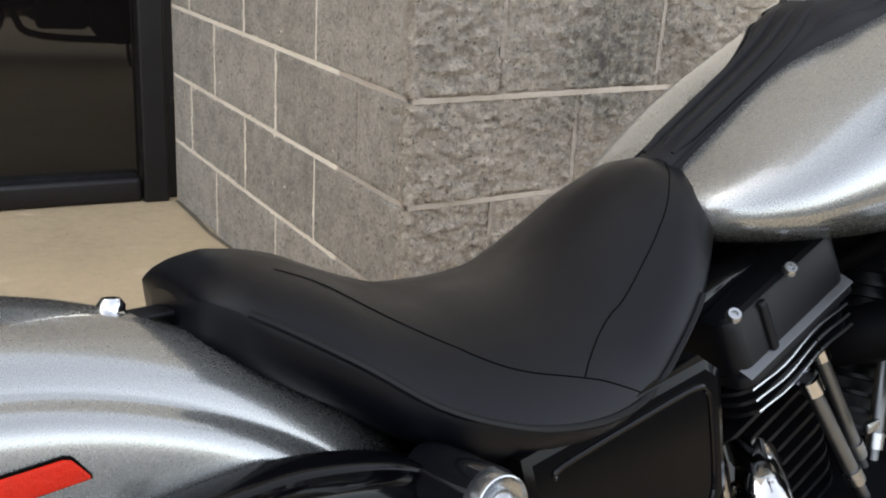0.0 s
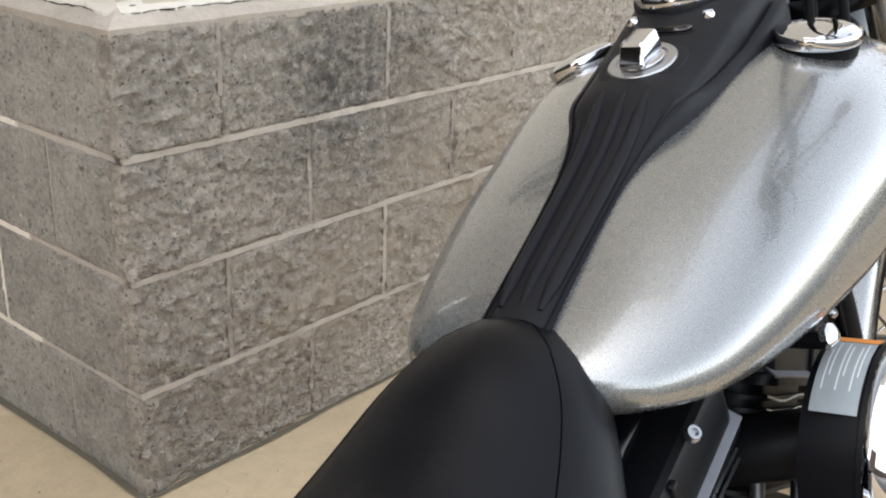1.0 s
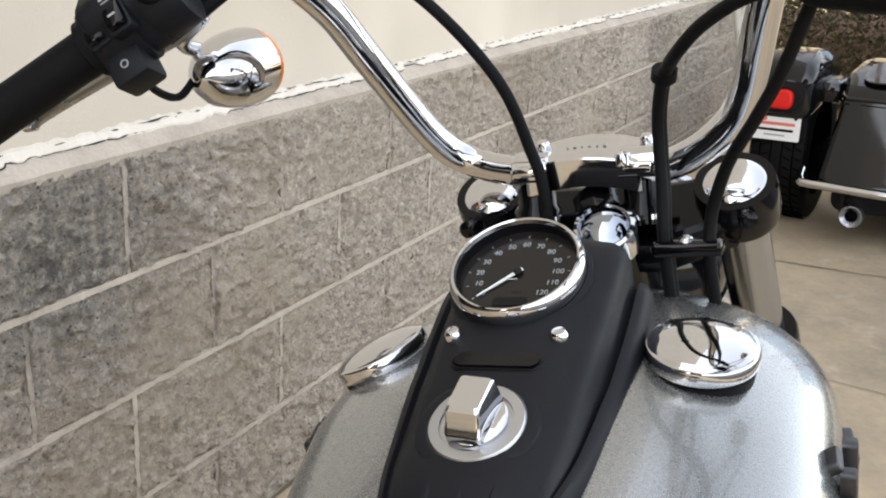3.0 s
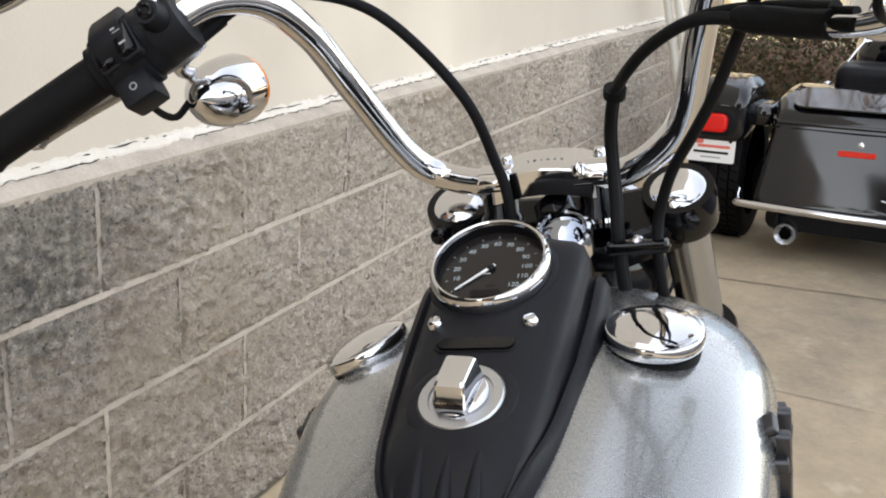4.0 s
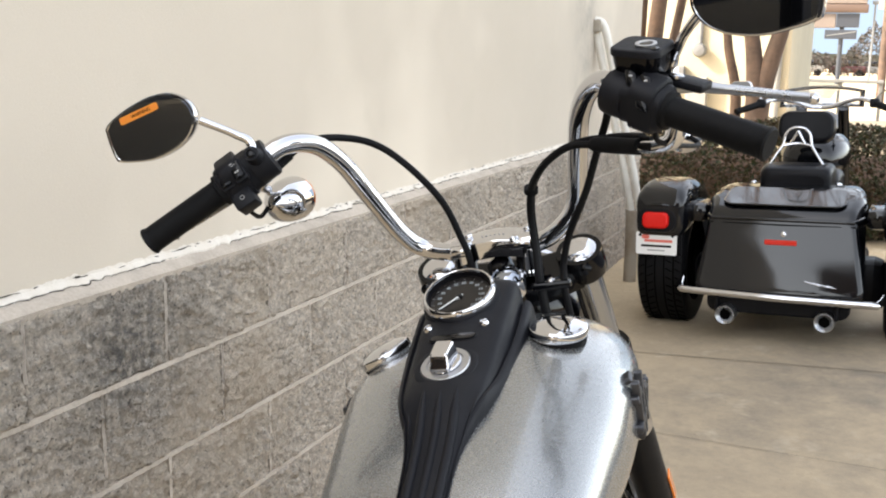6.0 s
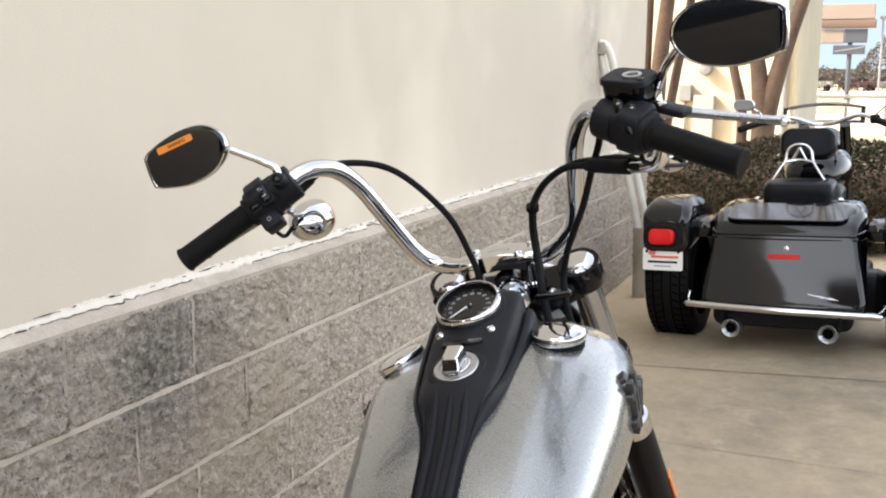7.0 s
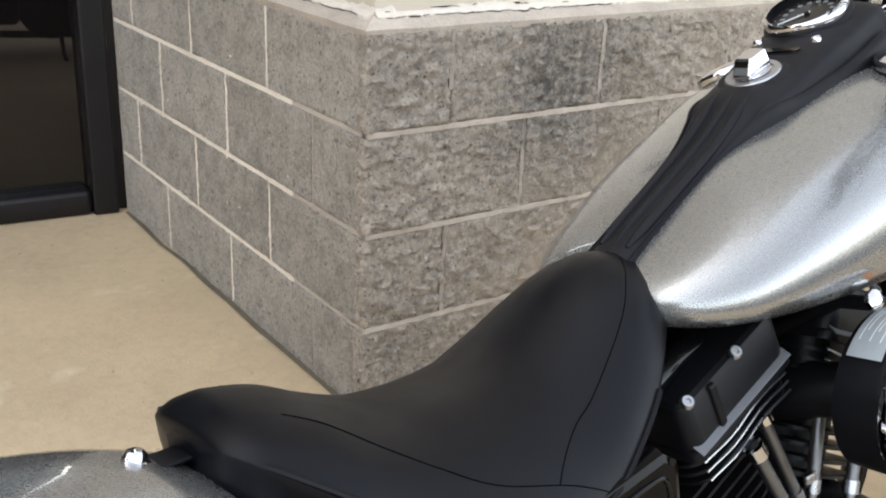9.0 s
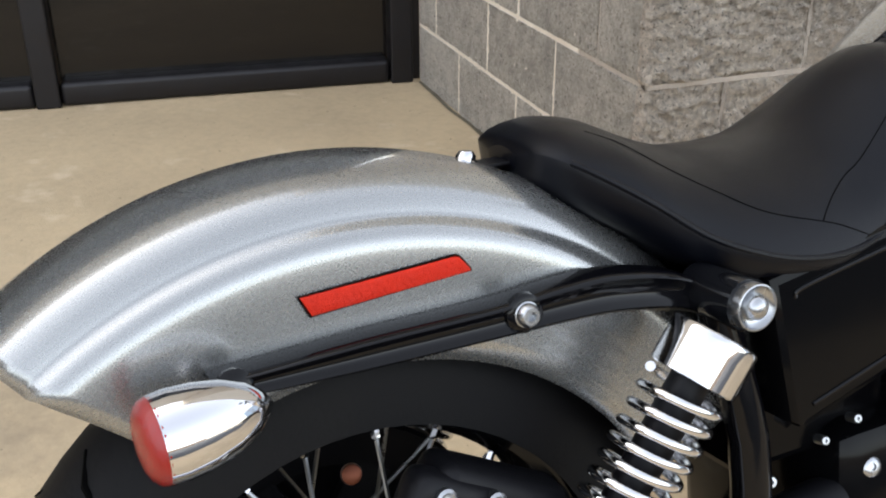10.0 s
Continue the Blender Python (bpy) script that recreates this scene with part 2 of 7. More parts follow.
def flake(name, light, dark):
    """Silver paint: grey flake of differing brightness under a clear coat."""
    m = shader(name, light, 0.30, 0.8, coat=0.8)
    nt = m.node_tree
    b = nt.nodes["Principled BSDF"]
    tc = nt.nodes.new("ShaderNodeTexCoord")
    v = nt.nodes.new("ShaderNodeTexVoronoi")
    v.inputs["Scale"].default_value = 900
    nt.links.new(tc.outputs["Object"], v.inputs["Vector"])
    split = nt.nodes.new("ShaderNodeSeparateColor")
    nt.links.new(v.outputs["Color"], split.inputs["Color"])
    mix = nt.nodes.new("ShaderNodeMix")
    mix.data_type = "RGBA"
    mix.inputs[6].default_value, mix.inputs[7].default_value = (*dark, 1), (*light, 1)
    nt.links.new(split.outputs["Red"], mix.inputs[0])
    nt.links.new(mix.outputs[2], b.inputs["Base Color"])
    r = nt.nodes.new("ShaderNodeMapRange")
    r.inputs["To Min"].default_value, r.inputs["To Max"].default_value = 0.25, 0.285
    nt.links.new(split.outputs["Green"], r.inputs["Value"])
    nt.links.new(r.outputs["Result"], b.inputs["Roughness"])
    b.inputs["Coat Roughness"].default_value = 0.025
    return m


def leafy(name, colors):
    """Leaves whose colour differs from leaf to leaf."""
    m = shader(name, colors[0], 0.55, spec=0.25)
    nt = m.node_tree
    geo = nt.nodes.new("ShaderNodeNewGeometry")
    ramp = nt.nodes.new("ShaderNodeValToRGB")
    ramp.color_ramp.interpolation = "CONSTANT"
    while len(ramp.color_ramp.elements) < len(colors):
        ramp.color_ramp.elements.new(0.5)
    for k, c in enumerate(colors):
        ramp.color_ramp.elements[k].position = k / len(colors)
        ramp.color_ramp.elements[k].color = (*c, 1)
    nt.links.new(geo.outputs["Random Per Island"], ramp.inputs["Fac"])
    nt.links.new(ramp.outputs["Color"], nt.nodes["Principled BSDF"].inputs["Base Color"])
    return m


M_LEAF = leafy("hedge_leaf", ((0.032, 0.037, 0.013), (0.054, 0.047, 0.018), (0.038, 0.026, 0.012), (0.073, 0.054, 0.026), (0.022, 0.029, 0.010), (0.057, 0.032, 0.016)))
M_FARTREE = leafy("distant_bare_wood", ((0.045, 0.035, 0.03), (0.034, 0.026, 0.022), (0.06, 0.047, 0.039), (0.028, 0.029, 0.021)))
M_SILVER = flake("silver_flake_paint", (0.300, 0.306, 0.304), (0.282, 0.288, 0.286))


from mathutils.bvhtree import BVHTree


# ---------------------------------------------------------------- mesh helpers
def part(name, bm, material, parent=None, label="", smooth=True, angle=40):
    me = bpy.data.meshes.new(name)
    bmesh.ops.recalc_face_normals(bm, faces=bm.faces[:])
    if smooth:
        limit = radians(angle)
        for f in bm.faces:
            f.smooth = True
        for e in bm.edges:
            if len(e.link_faces) == 2:
                a, p, q = e.calc_face_angle(0.0), e.link_faces[0].calc_area(), e.link_faces[1].calc_area()
                e.smooth = not (a > limit or (a > 0.12 and max(p, q) > 12 * min(p, q)))
    bm.to_mesh(me)
    bm.free()
    me.materials.append(material)
    ob = new(name, me)
    if parent:
        ob.parent = parent
    if label:
        ob["label"] = label
    return ob


def thing(name, m=None):
    e = new(name)
    e.empty_display_size = 0.1
    if m is not None:
        e.matrix_world = m
    return e


def smooth_rows(rows, n):
    """Catmull-Rom through rows of numbers, n steps between two of them."""
    p = np.array(rows, float)
    p = np.vstack([2 * p[0] - p[1], p, 2 * p[-1] - p[-2]])
    out = []
    for i in range(1, len(p) - 2):
        for k in range(n):
            t = k / n
            out.append(0.5 * (2 * p[i] + (p[i + 1] - p[i - 1]) * t + (2 * p[i - 1] - 5 * p[i] + 4 * p[i + 1] - p[i + 2]) * t * t
                              + (3 * p[i] - p[i - 1] - 3 * p[i + 1] + p[i + 2]) * t ** 3))
    out.append(p[-2])
    return np.array(out)


def skin(rings, closed=True, caps=True):
    """A bmesh over rings of equally many points."""
    bm = bmesh.new()
    vs = [[bm.verts.new(p) for p in ring] for ring in rings]
    n = len(rings[0])
    for a, b in zip(vs, vs[1:]):
        for i in range(n if closed else n - 1):
            j = (i + 1) % n
            bm.faces.new((a[i], a[j], b[j], b[i]))
    if caps and closed:
        bm.faces.new(vs[0][::-1])
        bm.faces.new(vs[-1])
    return bm


def tube(points, radius, n=12, steps=0, caps=True):
    """A tube along points; radius is one number or one for each point."""
    pts = [Vector(p) for p in points]
    if steps:
        if hasattr(radius, "__len__"):
            rows = smooth_rows([(*p, r) for p, r in zip(points, radius)], steps)
            pts, radius = [Vector(r[:3]) for r in rows], [r[3] for r in rows]
        else:
            pts = [Vector(r) for r in smooth_rows(points, steps)]
    rad = list(radius) if hasattr(radius, "__len__") else [radius] * len(pts)
    rings = []
    up = None
    for i, p in enumerate(pts):
        d = (pts[min(i + 1, len(pts) - 1)] - pts[max(i - 1, 0)]).normalized()
        if up is None:
            up = d.orthogonal().normalized()
        up = (up - d * up.dot(d)).normalized()
        side = d.cross(up)
        rings.append([p + (up * math.cos(2 * math.pi * k / n) + side * math.sin(2 * math.pi * k / n)) * rad[i] for k in range(n)])
    return skin(rings, True, caps)


def lathe(profile, at=(0, 0, 0), axis=(0, 0, 1), n=24, caps=True):
    """A turned form: rows of (radius, height along axis)."""
    z = Vector(axis).normalized()
    x = z.orthogonal().normalized()
    y = z.cross(x)
    o = Vector(at)
    rings = [[o + z * h + (x * math.cos(2 * math.pi * k / n) + y * math.sin(2 * math.pi * k / n)) * max(r, 0.0004) for k in range(n)] for r, h in profile]
    return skin(rings, True, caps)


def box(sx, sy, sz, at=(0, 0, 0), bevel=0.0, m=None, seg=2):
    bm = bmesh.new()
    bmesh.ops.create_cube(bm, size=1.0)
    bmesh.ops.scale(bm, vec=(sx, sy, sz), verts=bm.verts)
    if bevel:
        bmesh.ops.bevel(bm, geom=bm.edges[:], offset=bevel, segments=seg, affect="EDGES", profile=0.5)
    if m is not None:
        bmesh.ops.transform(bm, matrix=m, verts=bm.verts)
    bmesh.ops.translate(bm, vec=at, verts=bm.verts)
    return bm


def join(*bms):
    """One bmesh out of several that are one piece."""
    out = bmesh.new()
    for b in bms:
        me = bpy.data.meshes.new("tmp")
        b.to_mesh(me)
        b.free()
        out.from_mesh(me)
        bpy.data.meshes.remove(me)
    return out


def prism(outline, depth, m=None, bevel=0.0):
    """A flat outline (x, y) drawn out along z from 0 to depth."""
    bm = bmesh.new()
    lo = [bm.verts.new((x, y, 0)) for x, y in outline]
    f = bm.faces.new(lo)
    r = bmesh.ops.extrude_face_region(bm, geom=[f])
    top = [v for v in r["geom"] if isinstance(v, bmesh.types.BMVert)]
    bmesh.ops.translate(bm, vec=(0, 0, depth), verts=top)
    if bevel:
        es = [e for e in bm.edges if all(v in top for v in e.verts)]
        bmesh.ops.bevel(bm, geom=es, offset=bevel, segments=2, affect="EDGES", profile=0.5)
    if m is not None:
        bmesh.ops.transform(bm, matrix=m, verts=bm.verts)
    return bm


def rounded(w, h, r, n=6):
    """Outline of a rounded rectangle."""
    pts = []
    for cx, cy, a0 in ((w / 2 - r, h / 2 - r, 0), (-w / 2 + r, h / 2 - r, 90), (-w / 2 + r, -h / 2 + r, 180), (w / 2 - r, -h / 2 + r, 270)):
        for k in range(n + 1):
            a = radians(a0 + 90 * k / n)
            pts.append((cx + r * math.cos(a), cy + r * math.sin(a)))
    return pts


def axes(o, x, y, z):
    """A matrix from an origin and three directions."""
    m = Matrix.Identity(4)
    for i, v in enumerate((Vector(x).normalized(), Vector(y).normalized(), Vector(z).normalized(), Vector(o))):
        for k in range(3):
            m[k][i] = v[k]
    return m


def facing(o, z, up=(0, 0, 1)):
    """A matrix whose z looks along the given way, with y towards up."""
    z = Vector(z).normalized()
    x = Vector(up).cross(z).normalized()
    return axes(o, x, z.cross(x), z)


# ---------------------------------------------------------------- ground
GZ = 0.01
H = 0.2032
L = 0.4064
LR = 0.434
RET_Y = 0.022

bm = bmesh.new()
bmesh.ops.create_grid(bm, x_segments=60, y_segments=60, size=400)


def ground_z(x, y):
    """The slab falls a little towards the wall beyond the front motorcycle."""
    s = min(1.0, max(0.0, (y - 1.9) / 1.2))
    return GZ + 0.045 * min(4.0, max(0.0, x - 0.25)) * s * s * (3 - 2 * s)


bmesh.ops.delete(bm, geom=bm.verts[:], context="VERTS")
gx = [-400, -60, -12, -4, -1, 0.0, *[0.25 + 0.25 * i for i in range(17)], 6, 9, 14, 60, 400]
gy = [-400, -60, -12, -4, 0, 1.0, *[1.9 + 0.2 * i for i in range(8)], 5, 8, 14, 60, 400]
gv = [[bm.verts.new((x, y, ground_z(x, y))) for y in gy] for x in gx]
for i in range(len(gx) - 1):
    for j in range(len(gy) - 1):
        bm.faces.new((gv[i][j], gv[i + 1][j], gv[i + 1][j + 1], gv[i][j + 1]))
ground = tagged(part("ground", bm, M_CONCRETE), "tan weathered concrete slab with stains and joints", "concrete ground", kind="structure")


def groove(name, a, b, width):
    a, b = Vector(a), Vector(b)
    d = (b - a).normalized()
    s = Vector((-d.y, d.x, 0)) * width / 2
    bm2 = bmesh.new()
    n = max(2, int((b - a).length / 0.15))
    rows = []
    for i in range(n + 1):
        p = a.lerp(b, i / n) + s * 1.5 * noise.noise((i * 0.7, a.y * 3, 0.3))
        w = 1 + 0.5 * noise.noise((i * 0.9, a.x, 4.0))
        rows.append([bm2.verts.new((c.x, c.y, ground_z(c.x, c.y) + 0.004)) for c in (p + s * w, p - s * w)])
    for (p, q), (r, t) in zip(rows, rows[1:]):
        bm2.faces.new((p, q, t, r))
    g = part(name, bm2, M_JOINT)
    # shared by the slab's control joints and the dirt lines at the wall
    return tagged(g, "dark narrow line along the concrete slab", "slab joint", kind="structure")


groove("trim_slab_joint", (0.02, 3.13, 0), (9, 3.2, 0), 0.007)
# dark dirt lines along the foot of both walls
groove("trim_wall_joint", (-1.43, RET_Y - 0.010, 0), (0.012, RET_Y - 0.008, 0), 0.014)
groove("trim_wall_joint", (0.014, -0.012, 0), (0.014, 4.3, 0), 0.010)
groove("trim_slab_joint", (0.3, 2.25, 0), (4, 2.1, 0), 0.0025)
groove("trim_slab_joint", (2.9, -6, 0), (2.9, 12, 0), 0.012)


# ---------------------------------------------------------------- building: stucco, sill, block plinth
WALL_END = 5.65
RET_END = -1.46
SET = 0.039
ZT = 4 * H - 0.012

wall_front = tagged(part("wall_front", join(
    box(0.40, WALL_END - SET - RET_Y, 5.6, (-SET - 0.20, (WALL_END + SET + RET_Y) / 2, ZT + 0.02 + 2.8), 0.0)), M_STUCCO),
    "cream stucco wall above the block plinth", "wall", kind="structure")
wall_return = tagged(part("wall_return", box(-RET_END - SET - 0.40, 0.40, 5.6, ((RET_END - SET - 0.40) / 2, RET_Y + SET + 0.20, ZT + 0.02 + 2.8), 0.0), M_STUCCO),
                     "cream stucco wall beside the entrance", "wall", kind="structure")

# the backing that fills the joints of the plinth
plinth_front = tagged(part("wall_plinth_front", box(0.30, WALL_END - RET_Y, ZT, (-0.004 - 0.15, (WALL_END + RET_Y) / 2 + 0.004, ZT / 2)), M_MORTAR),
                      "split-face concrete block plinth with pale mortar joints", "block wall", kind="structure")
plinth_return = tagged(part("wall_plinth_return", box(-RET_END - 0.304, 0.30, ZT, ((RET_END - 0.304) / 2, RET_Y + 0.0015 + 0.15, ZT / 2)), M_MORTAR_PALE),
                       "smooth grey concrete block plinth beside the entrance", "block wall", kind="structure")


def sill(name, a, b, out):
    """The sloped mortar wash between block and stucco."""
    a, b, out = Vector(a), Vector(b), Vector(out)
    n = int((b - a).length / 0.05)
    corner = n if b.length < a.length else 0
    bm2 = bmesh.new()
    prof = ((0.0, -0.022), (0.003, -0.008), (-0.004, -0.003), (-0.024, 0.006), (-SET - 0.012, 0.018), (-SET - 0.012, -0.022))
    rows = []
    for i in range(n + 1):
        p = a.lerp(b, i / n)
        row = []
        for k, (o, z) in enumerate(prof):
            j = 0.0022 * noise.noise((p.x * 9 + k, p.y * 9, 2.0)) if 0 < k < 5 else 0
            mitre = Vector((0, 0, 0))
            if i == corner:
                mitre = (b - a).normalized() * (1 if corner else -1) * (o + j)
            row.append(bm2.verts.new(p + out * (o + j) + mitre + Vector((0, 0, ZT + 0.014 + z + j))))
        rows.append(row)
    for r, s in zip(rows, rows[1:]):
        for k in range(len(prof)):
            q = (k + 1) % len(prof)
            bm2.faces.new((r[k], r[q], s[q], s[k]))
    return tagged(part(name, bm2, M_SILL), "sloped mortar wash on top of the block plinth", "mortar sill", kind="structure")


sill("trim_sill_front", (0, RET_Y, 0), (0, WALL_END, 0), (1, 0, 0))
sill("trim_sill_return", (RET_END, RET_Y, 0), (0, RET_Y, 0), (0, -1, 0))


def flaking(name, a, b, out):
    """A ragged strip of old white paint and caulk along the foot of the stucco, with dark cracks in it."""
    a, b, out = Vector(a), Vector(b), Vector(out)
    rng = random.Random(name)
    length = (b - a).length
    d = (b - a) / length
    n = int(length / 0.008)
    rows2 = []

    def foot_at(u):
        w = 0.015 + 0.007 * noise.noise((u * 13, 5.0, 0)) + 0.008 * noise.noise((u * 48, 5.0, 0)) + 0.005 * noise.noise((u * 140, 5.0, 0))
        return max(0.003, w * (0.3 if noise.noise((u * 7, 23.0, 0)) > 0.30 else 1.0))

    for i in range(n + 1):
        s = length * i / n
        p = a + d * s + Vector((0, 0, ZT + 0.026))
        top = 0.012 + 0.005 * noise.noise((s * 9, 1.0, 0)) + 0.007 * noise.noise((s * 38, 2.0, 0)) + 0.004 * noise.noise((s * 130, 2.0, 0))
        foot = foot_at(s)
        t = 0.0045 + 0.002 * noise.noise((s * 25, 9.0, 0)) + 0.0015 * noise.noise((s * 90, 9.0, 0))
        if noise.noise((s * 6, 13.0, 0)) > 0.38:
            top *= 0.35
        rows2.append([p - out * 0.004 - Vector((0, 0, 0.004)), p + out * foot - Vector((0, 0, 0.0015 + 0.28 * foot)), p + out * (foot - 0.0005) + Vector((0, 0, 0.0030 - 0.28 * foot)), p + out * (t + 0.002) + Vector((0, 0, 0.0055)), p + out * t + Vector((0, 0, top * 0.6)), p + out * t * 0.7 + Vector((0, 0, top)), p - out * 0.004 + Vector((0, 0, top + 0.001))])
    strip = tagged(part(name, skin(rows2), M_CAULK, angle=30), "flaking white paint along the foot of the stucco", "paint edge", kind="structure")
    s = 0.0
    while s < length - 0.2:
        # a dark line where the strip has come away at its foot, and slits higher up
        l = rng.uniform(0.05, 0.22)
        at = [s + l * k / 12 for k in range(13)]
        if noise.noise((s * 2.3, 31.0, 0)) < 0.32:
            pts = [a + d * u + out * (foot_at(u) + 0.0012) + Vector((0, 0, ZT + 0.0268 - 0.28 * foot_at(u))) for u in at]
            part("crack", tube(pts, [0.0003 + rng.uniform(0.0002, 0.0012) * math.sin(math.pi * (k + 0.5) / 13) for k in range(13)], 5), M_CRACK, strip)
        s += l * rng.uniform(0.75, 1.0)
    s = 0.02
    while s < length - 0.2:
        l = rng.choice((0.008, 0.012, 0.02, 0.03, 0.07))
        z = ZT + 0.026 + rng.uniform(0.0035, 0.0105)
        big = 1.9 if rng.random() < 0.18 else 1.0
        at = [s + l * k / 8 for k in range(9)]
        pts = [a + d * u + out * (0.0062 + 0.001 * noise.noise((u * 90, z, 3))) + Vector((0, 0, z + 0.003 * noise.noise((u * 45, z * 90, 0)))) for u in at]
        part("crack", tube(pts, [0.0003 + big * rng.uniform(0.0003, 0.0013) * math.sin(math.pi * (k + 0.5) / 9) for k in range(9)], 5), M_CRACK, strip)
        s += l + rng.choice((0.0, 0.004, 0.01, 0.03, 0.09))
    return strip


flaking("trim_paint_front", (-SET - 0.002, RET_Y + SET, 0), (-SET - 0.002, WALL_END, 0), (1, 0, 0))
flaking("trim_paint_return", (RET_END, RET_Y + SET + 0.002, 0), (-SET, RET_Y + SET + 0.002, 0), (0, -1, 0))

# storefront at right angles to the return wall, and the building over it
STORE = Matrix.Translation((RET_END - 0.02, 0.0, GZ)) @ pose(0, 0, 0, 0, 0, -6.0)
storefront = tagged(thing("door_1", STORE), "dark bronze aluminium storefront with dark glass", "storefront", kind="structure")
BAYS = (1.14, 2.4, 1.14, 2.4, 2.4, 1.14, 2.4, 2.4)
y0 = -0.04
for i, bay in enumerate(BAYS):
    part("frame_post", box(0.12, 0.075, 2.7, (-0.02, y0, 1.35), 0.006), M_FRAME, storefront)
    y1 = y0 - bay / 2
    part("bottom_rail", box(0.10, bay - 0.079, 0.078, (-0.02, y1, 0.0400), 0.016, None, 4), M_FRAME, storefront)
    part("glass_pane", box(0.012, bay - 0.077, 2.65, (-0.04, y1, 1.382)), M_GLASS_DARK, storefront)
    y0 -= bay
part("frame_post", box(0.12, 0.075, 2.7, (-0.02, y0, 1.35), 0.004), M_FRAME, storefront)
LEN = sum(BAYS)
part("jamb_filler", box(0.080, 0.046, 2.7, (-0.040, 0.019, 1.35), 0.002), M_FRAME, storefront)
part("head_rail", box(0.12, LEN + 0.1, 0.12, (-0.02, -0.04 - LEN / 2, 2.762), 0.004), M_FRAME, storefront)
# Unseen upper wall and roof, made tall to hold the slab in shade.
fascia = tagged(part("wall_over_entrance", box(0.5, LEN + 0.4, 3.6, (-0.19, -0.04 - LEN / 2, 4.626), 0.01), M_STUCCO), "cream stucco wall over the storefront", "wall", kind="structure")
fascia.matrix_world = STORE
roof = tagged(part("roof", box(7.0, LEN + 6.0, 0.25, (-3.6, 3.0 - LEN / 2, 6.56), 0.01), M_STUCCO), "unseen flat roof of the shop, set high for shade", "roof", kind="structure")
roof.matrix_world = STORE
# Unseen brick walls, added to darken the low horizon in reflections.
opposite = tagged(part("wall_opposite", box(0.4, 70, 3.6, (46.0, -6.0, 1.8), 0.02), M_BRICK), "unseen brown brick wall added across the yard to darken reflections", "wall", kind="structure")
behind = tagged(part("wall_behind", box(60, 0.4, 4.0, (16.0, -30.0, 2.0), 0.02), M_BRICK), "unseen brown brick wall added behind to darken reflections", "wall", kind="structure")
# Unseen tall block, added so that the trike's trunk reflects something dark.
tall = tagged(part("wall_behind_tall", box(9.0, 5.0, 10.0, (1.9, -26.5, 5.0), 0.02), M_BRICK), "unseen brown brick block added to darken the trunk's reflection", "wall", kind="structure")
backing = tagged(part("wall_shop_back", box(0.3, LEN + 0.4, 2.7, (-3.4, -0.04 - LEN / 2, 1.35)), M_FRAME), "dark inner wall of the shop", "wall", kind="structure")
backing.matrix_world = STORE
# Unseen asphalt, added to keep bright tan concrete out of the reflections.
bm = bmesh.new()
rx, ry = [2.95, 3.25, 3.5, 3.75, 4.0, 4.25, 6, 9, 14, 60], [y for y in gy if y < 14] + [14, 30]
rv = [[bm.verts.new((x, y, ground_z(x, y) + 0.005)) for y in ry] for x in rx]
for i in range(len(rx) - 1):
    for j in range(len(ry) - 1):
        bm.faces.new((rv[i][j], rv[i + 1][j], rv[i + 1][j + 1], rv[i][j + 1]))
road = tagged(part("road", bm, M_ASPHALT), "unseen grey asphalt added beside the slab to keep reflections neutral", "road", kind="structure")


# ---------------------------------------------------------------- blocks of the plinth
def block(parent, path, z0, z1, rough, material, seed, side_material=None, side_count=0):
    """A block whose outer face follows a path of (x, y, nx, ny); rough: depth of the split face at each point."""
    g = 0.0058
    n_z = max(4, int((z1 - z0) / 0.0075))
    rows = []
    bmb = bmesh.new()
    last = len(path) - 1
    for k in range(n_z + 1):
        z = z0 + g + (z1 - z0 - 2 * g) * k / n_z
        row = []
        for i, (x, y, nx, ny) in enumerate(path):
            a = rough[i]
            p = Vector((x, y * 0.8, z * 1.05))
            h = 0.45 * noise.noise(p * 11 + Vector((seed, 0, 0))) + 0.5 * noise.noise(p * 31) + 0.75 * noise.noise(p * 62) + 0.75 * noise.noise(p * 118)
            edge = min(k, n_z - k, i, last - i)
            h = max(-0.0024, a * (h + 0.25)) - (0.0015 if edge == 0 else 0.0)
            row.append(bmb.verts.new((x + nx * h, y + ny * h, z)))
        rows.append(row)
    for r, s in zip(rows, rows[1:]):
        for i in range(last):
            bmb.faces.new((r[i], r[i + 1], s[i + 1], s[i])).material_index = 1 if i < side_count else 0
    # skirt back into the joint
    border = rows[0] + [r[-1] for r in rows[1:]] + rows[-1][-2::-1] + [r[0] for r in rows[-2:0:-1]]
    back = []
    for v in border:
        i = min(range(len(path)), key=lambda q: (path[q][0] - v.co.x) ** 2 + (path[q][1] - v.co.y) ** 2)
        back.append(bmb.verts.new((v.co.x - path[i][2] * 0.03, v.co.y - path[i][3] * 0.03, v.co.z)))
    for i in range(len(border)):
        j = (i + 1) % len(border)
        bmb.faces.new((border[i], back[i], back[j], border[j]))
    ob = part("block", bmb, material, parent, angle=75)
    if side_material:
        ob.data.materials.append(side_material)
    return ob


def straight(a, b, n, hold=0.0035):
    """Points from a to b (x, y) with one normal, held back from the joints."""
    (x0, y0), (x1, y1) = a, b
    l = math.hypot(x1 - x0, y1 - y0)
    m = max(4, int(l / 0.0078))
    return [(x0 + (x1 - x0) * (hold + (l - 2 * hold) * i / m) / l, y0 + (y1 - y0) * (hold + (l - 2 * hold) * i / m) / l, *n) for i in range(m + 1)]


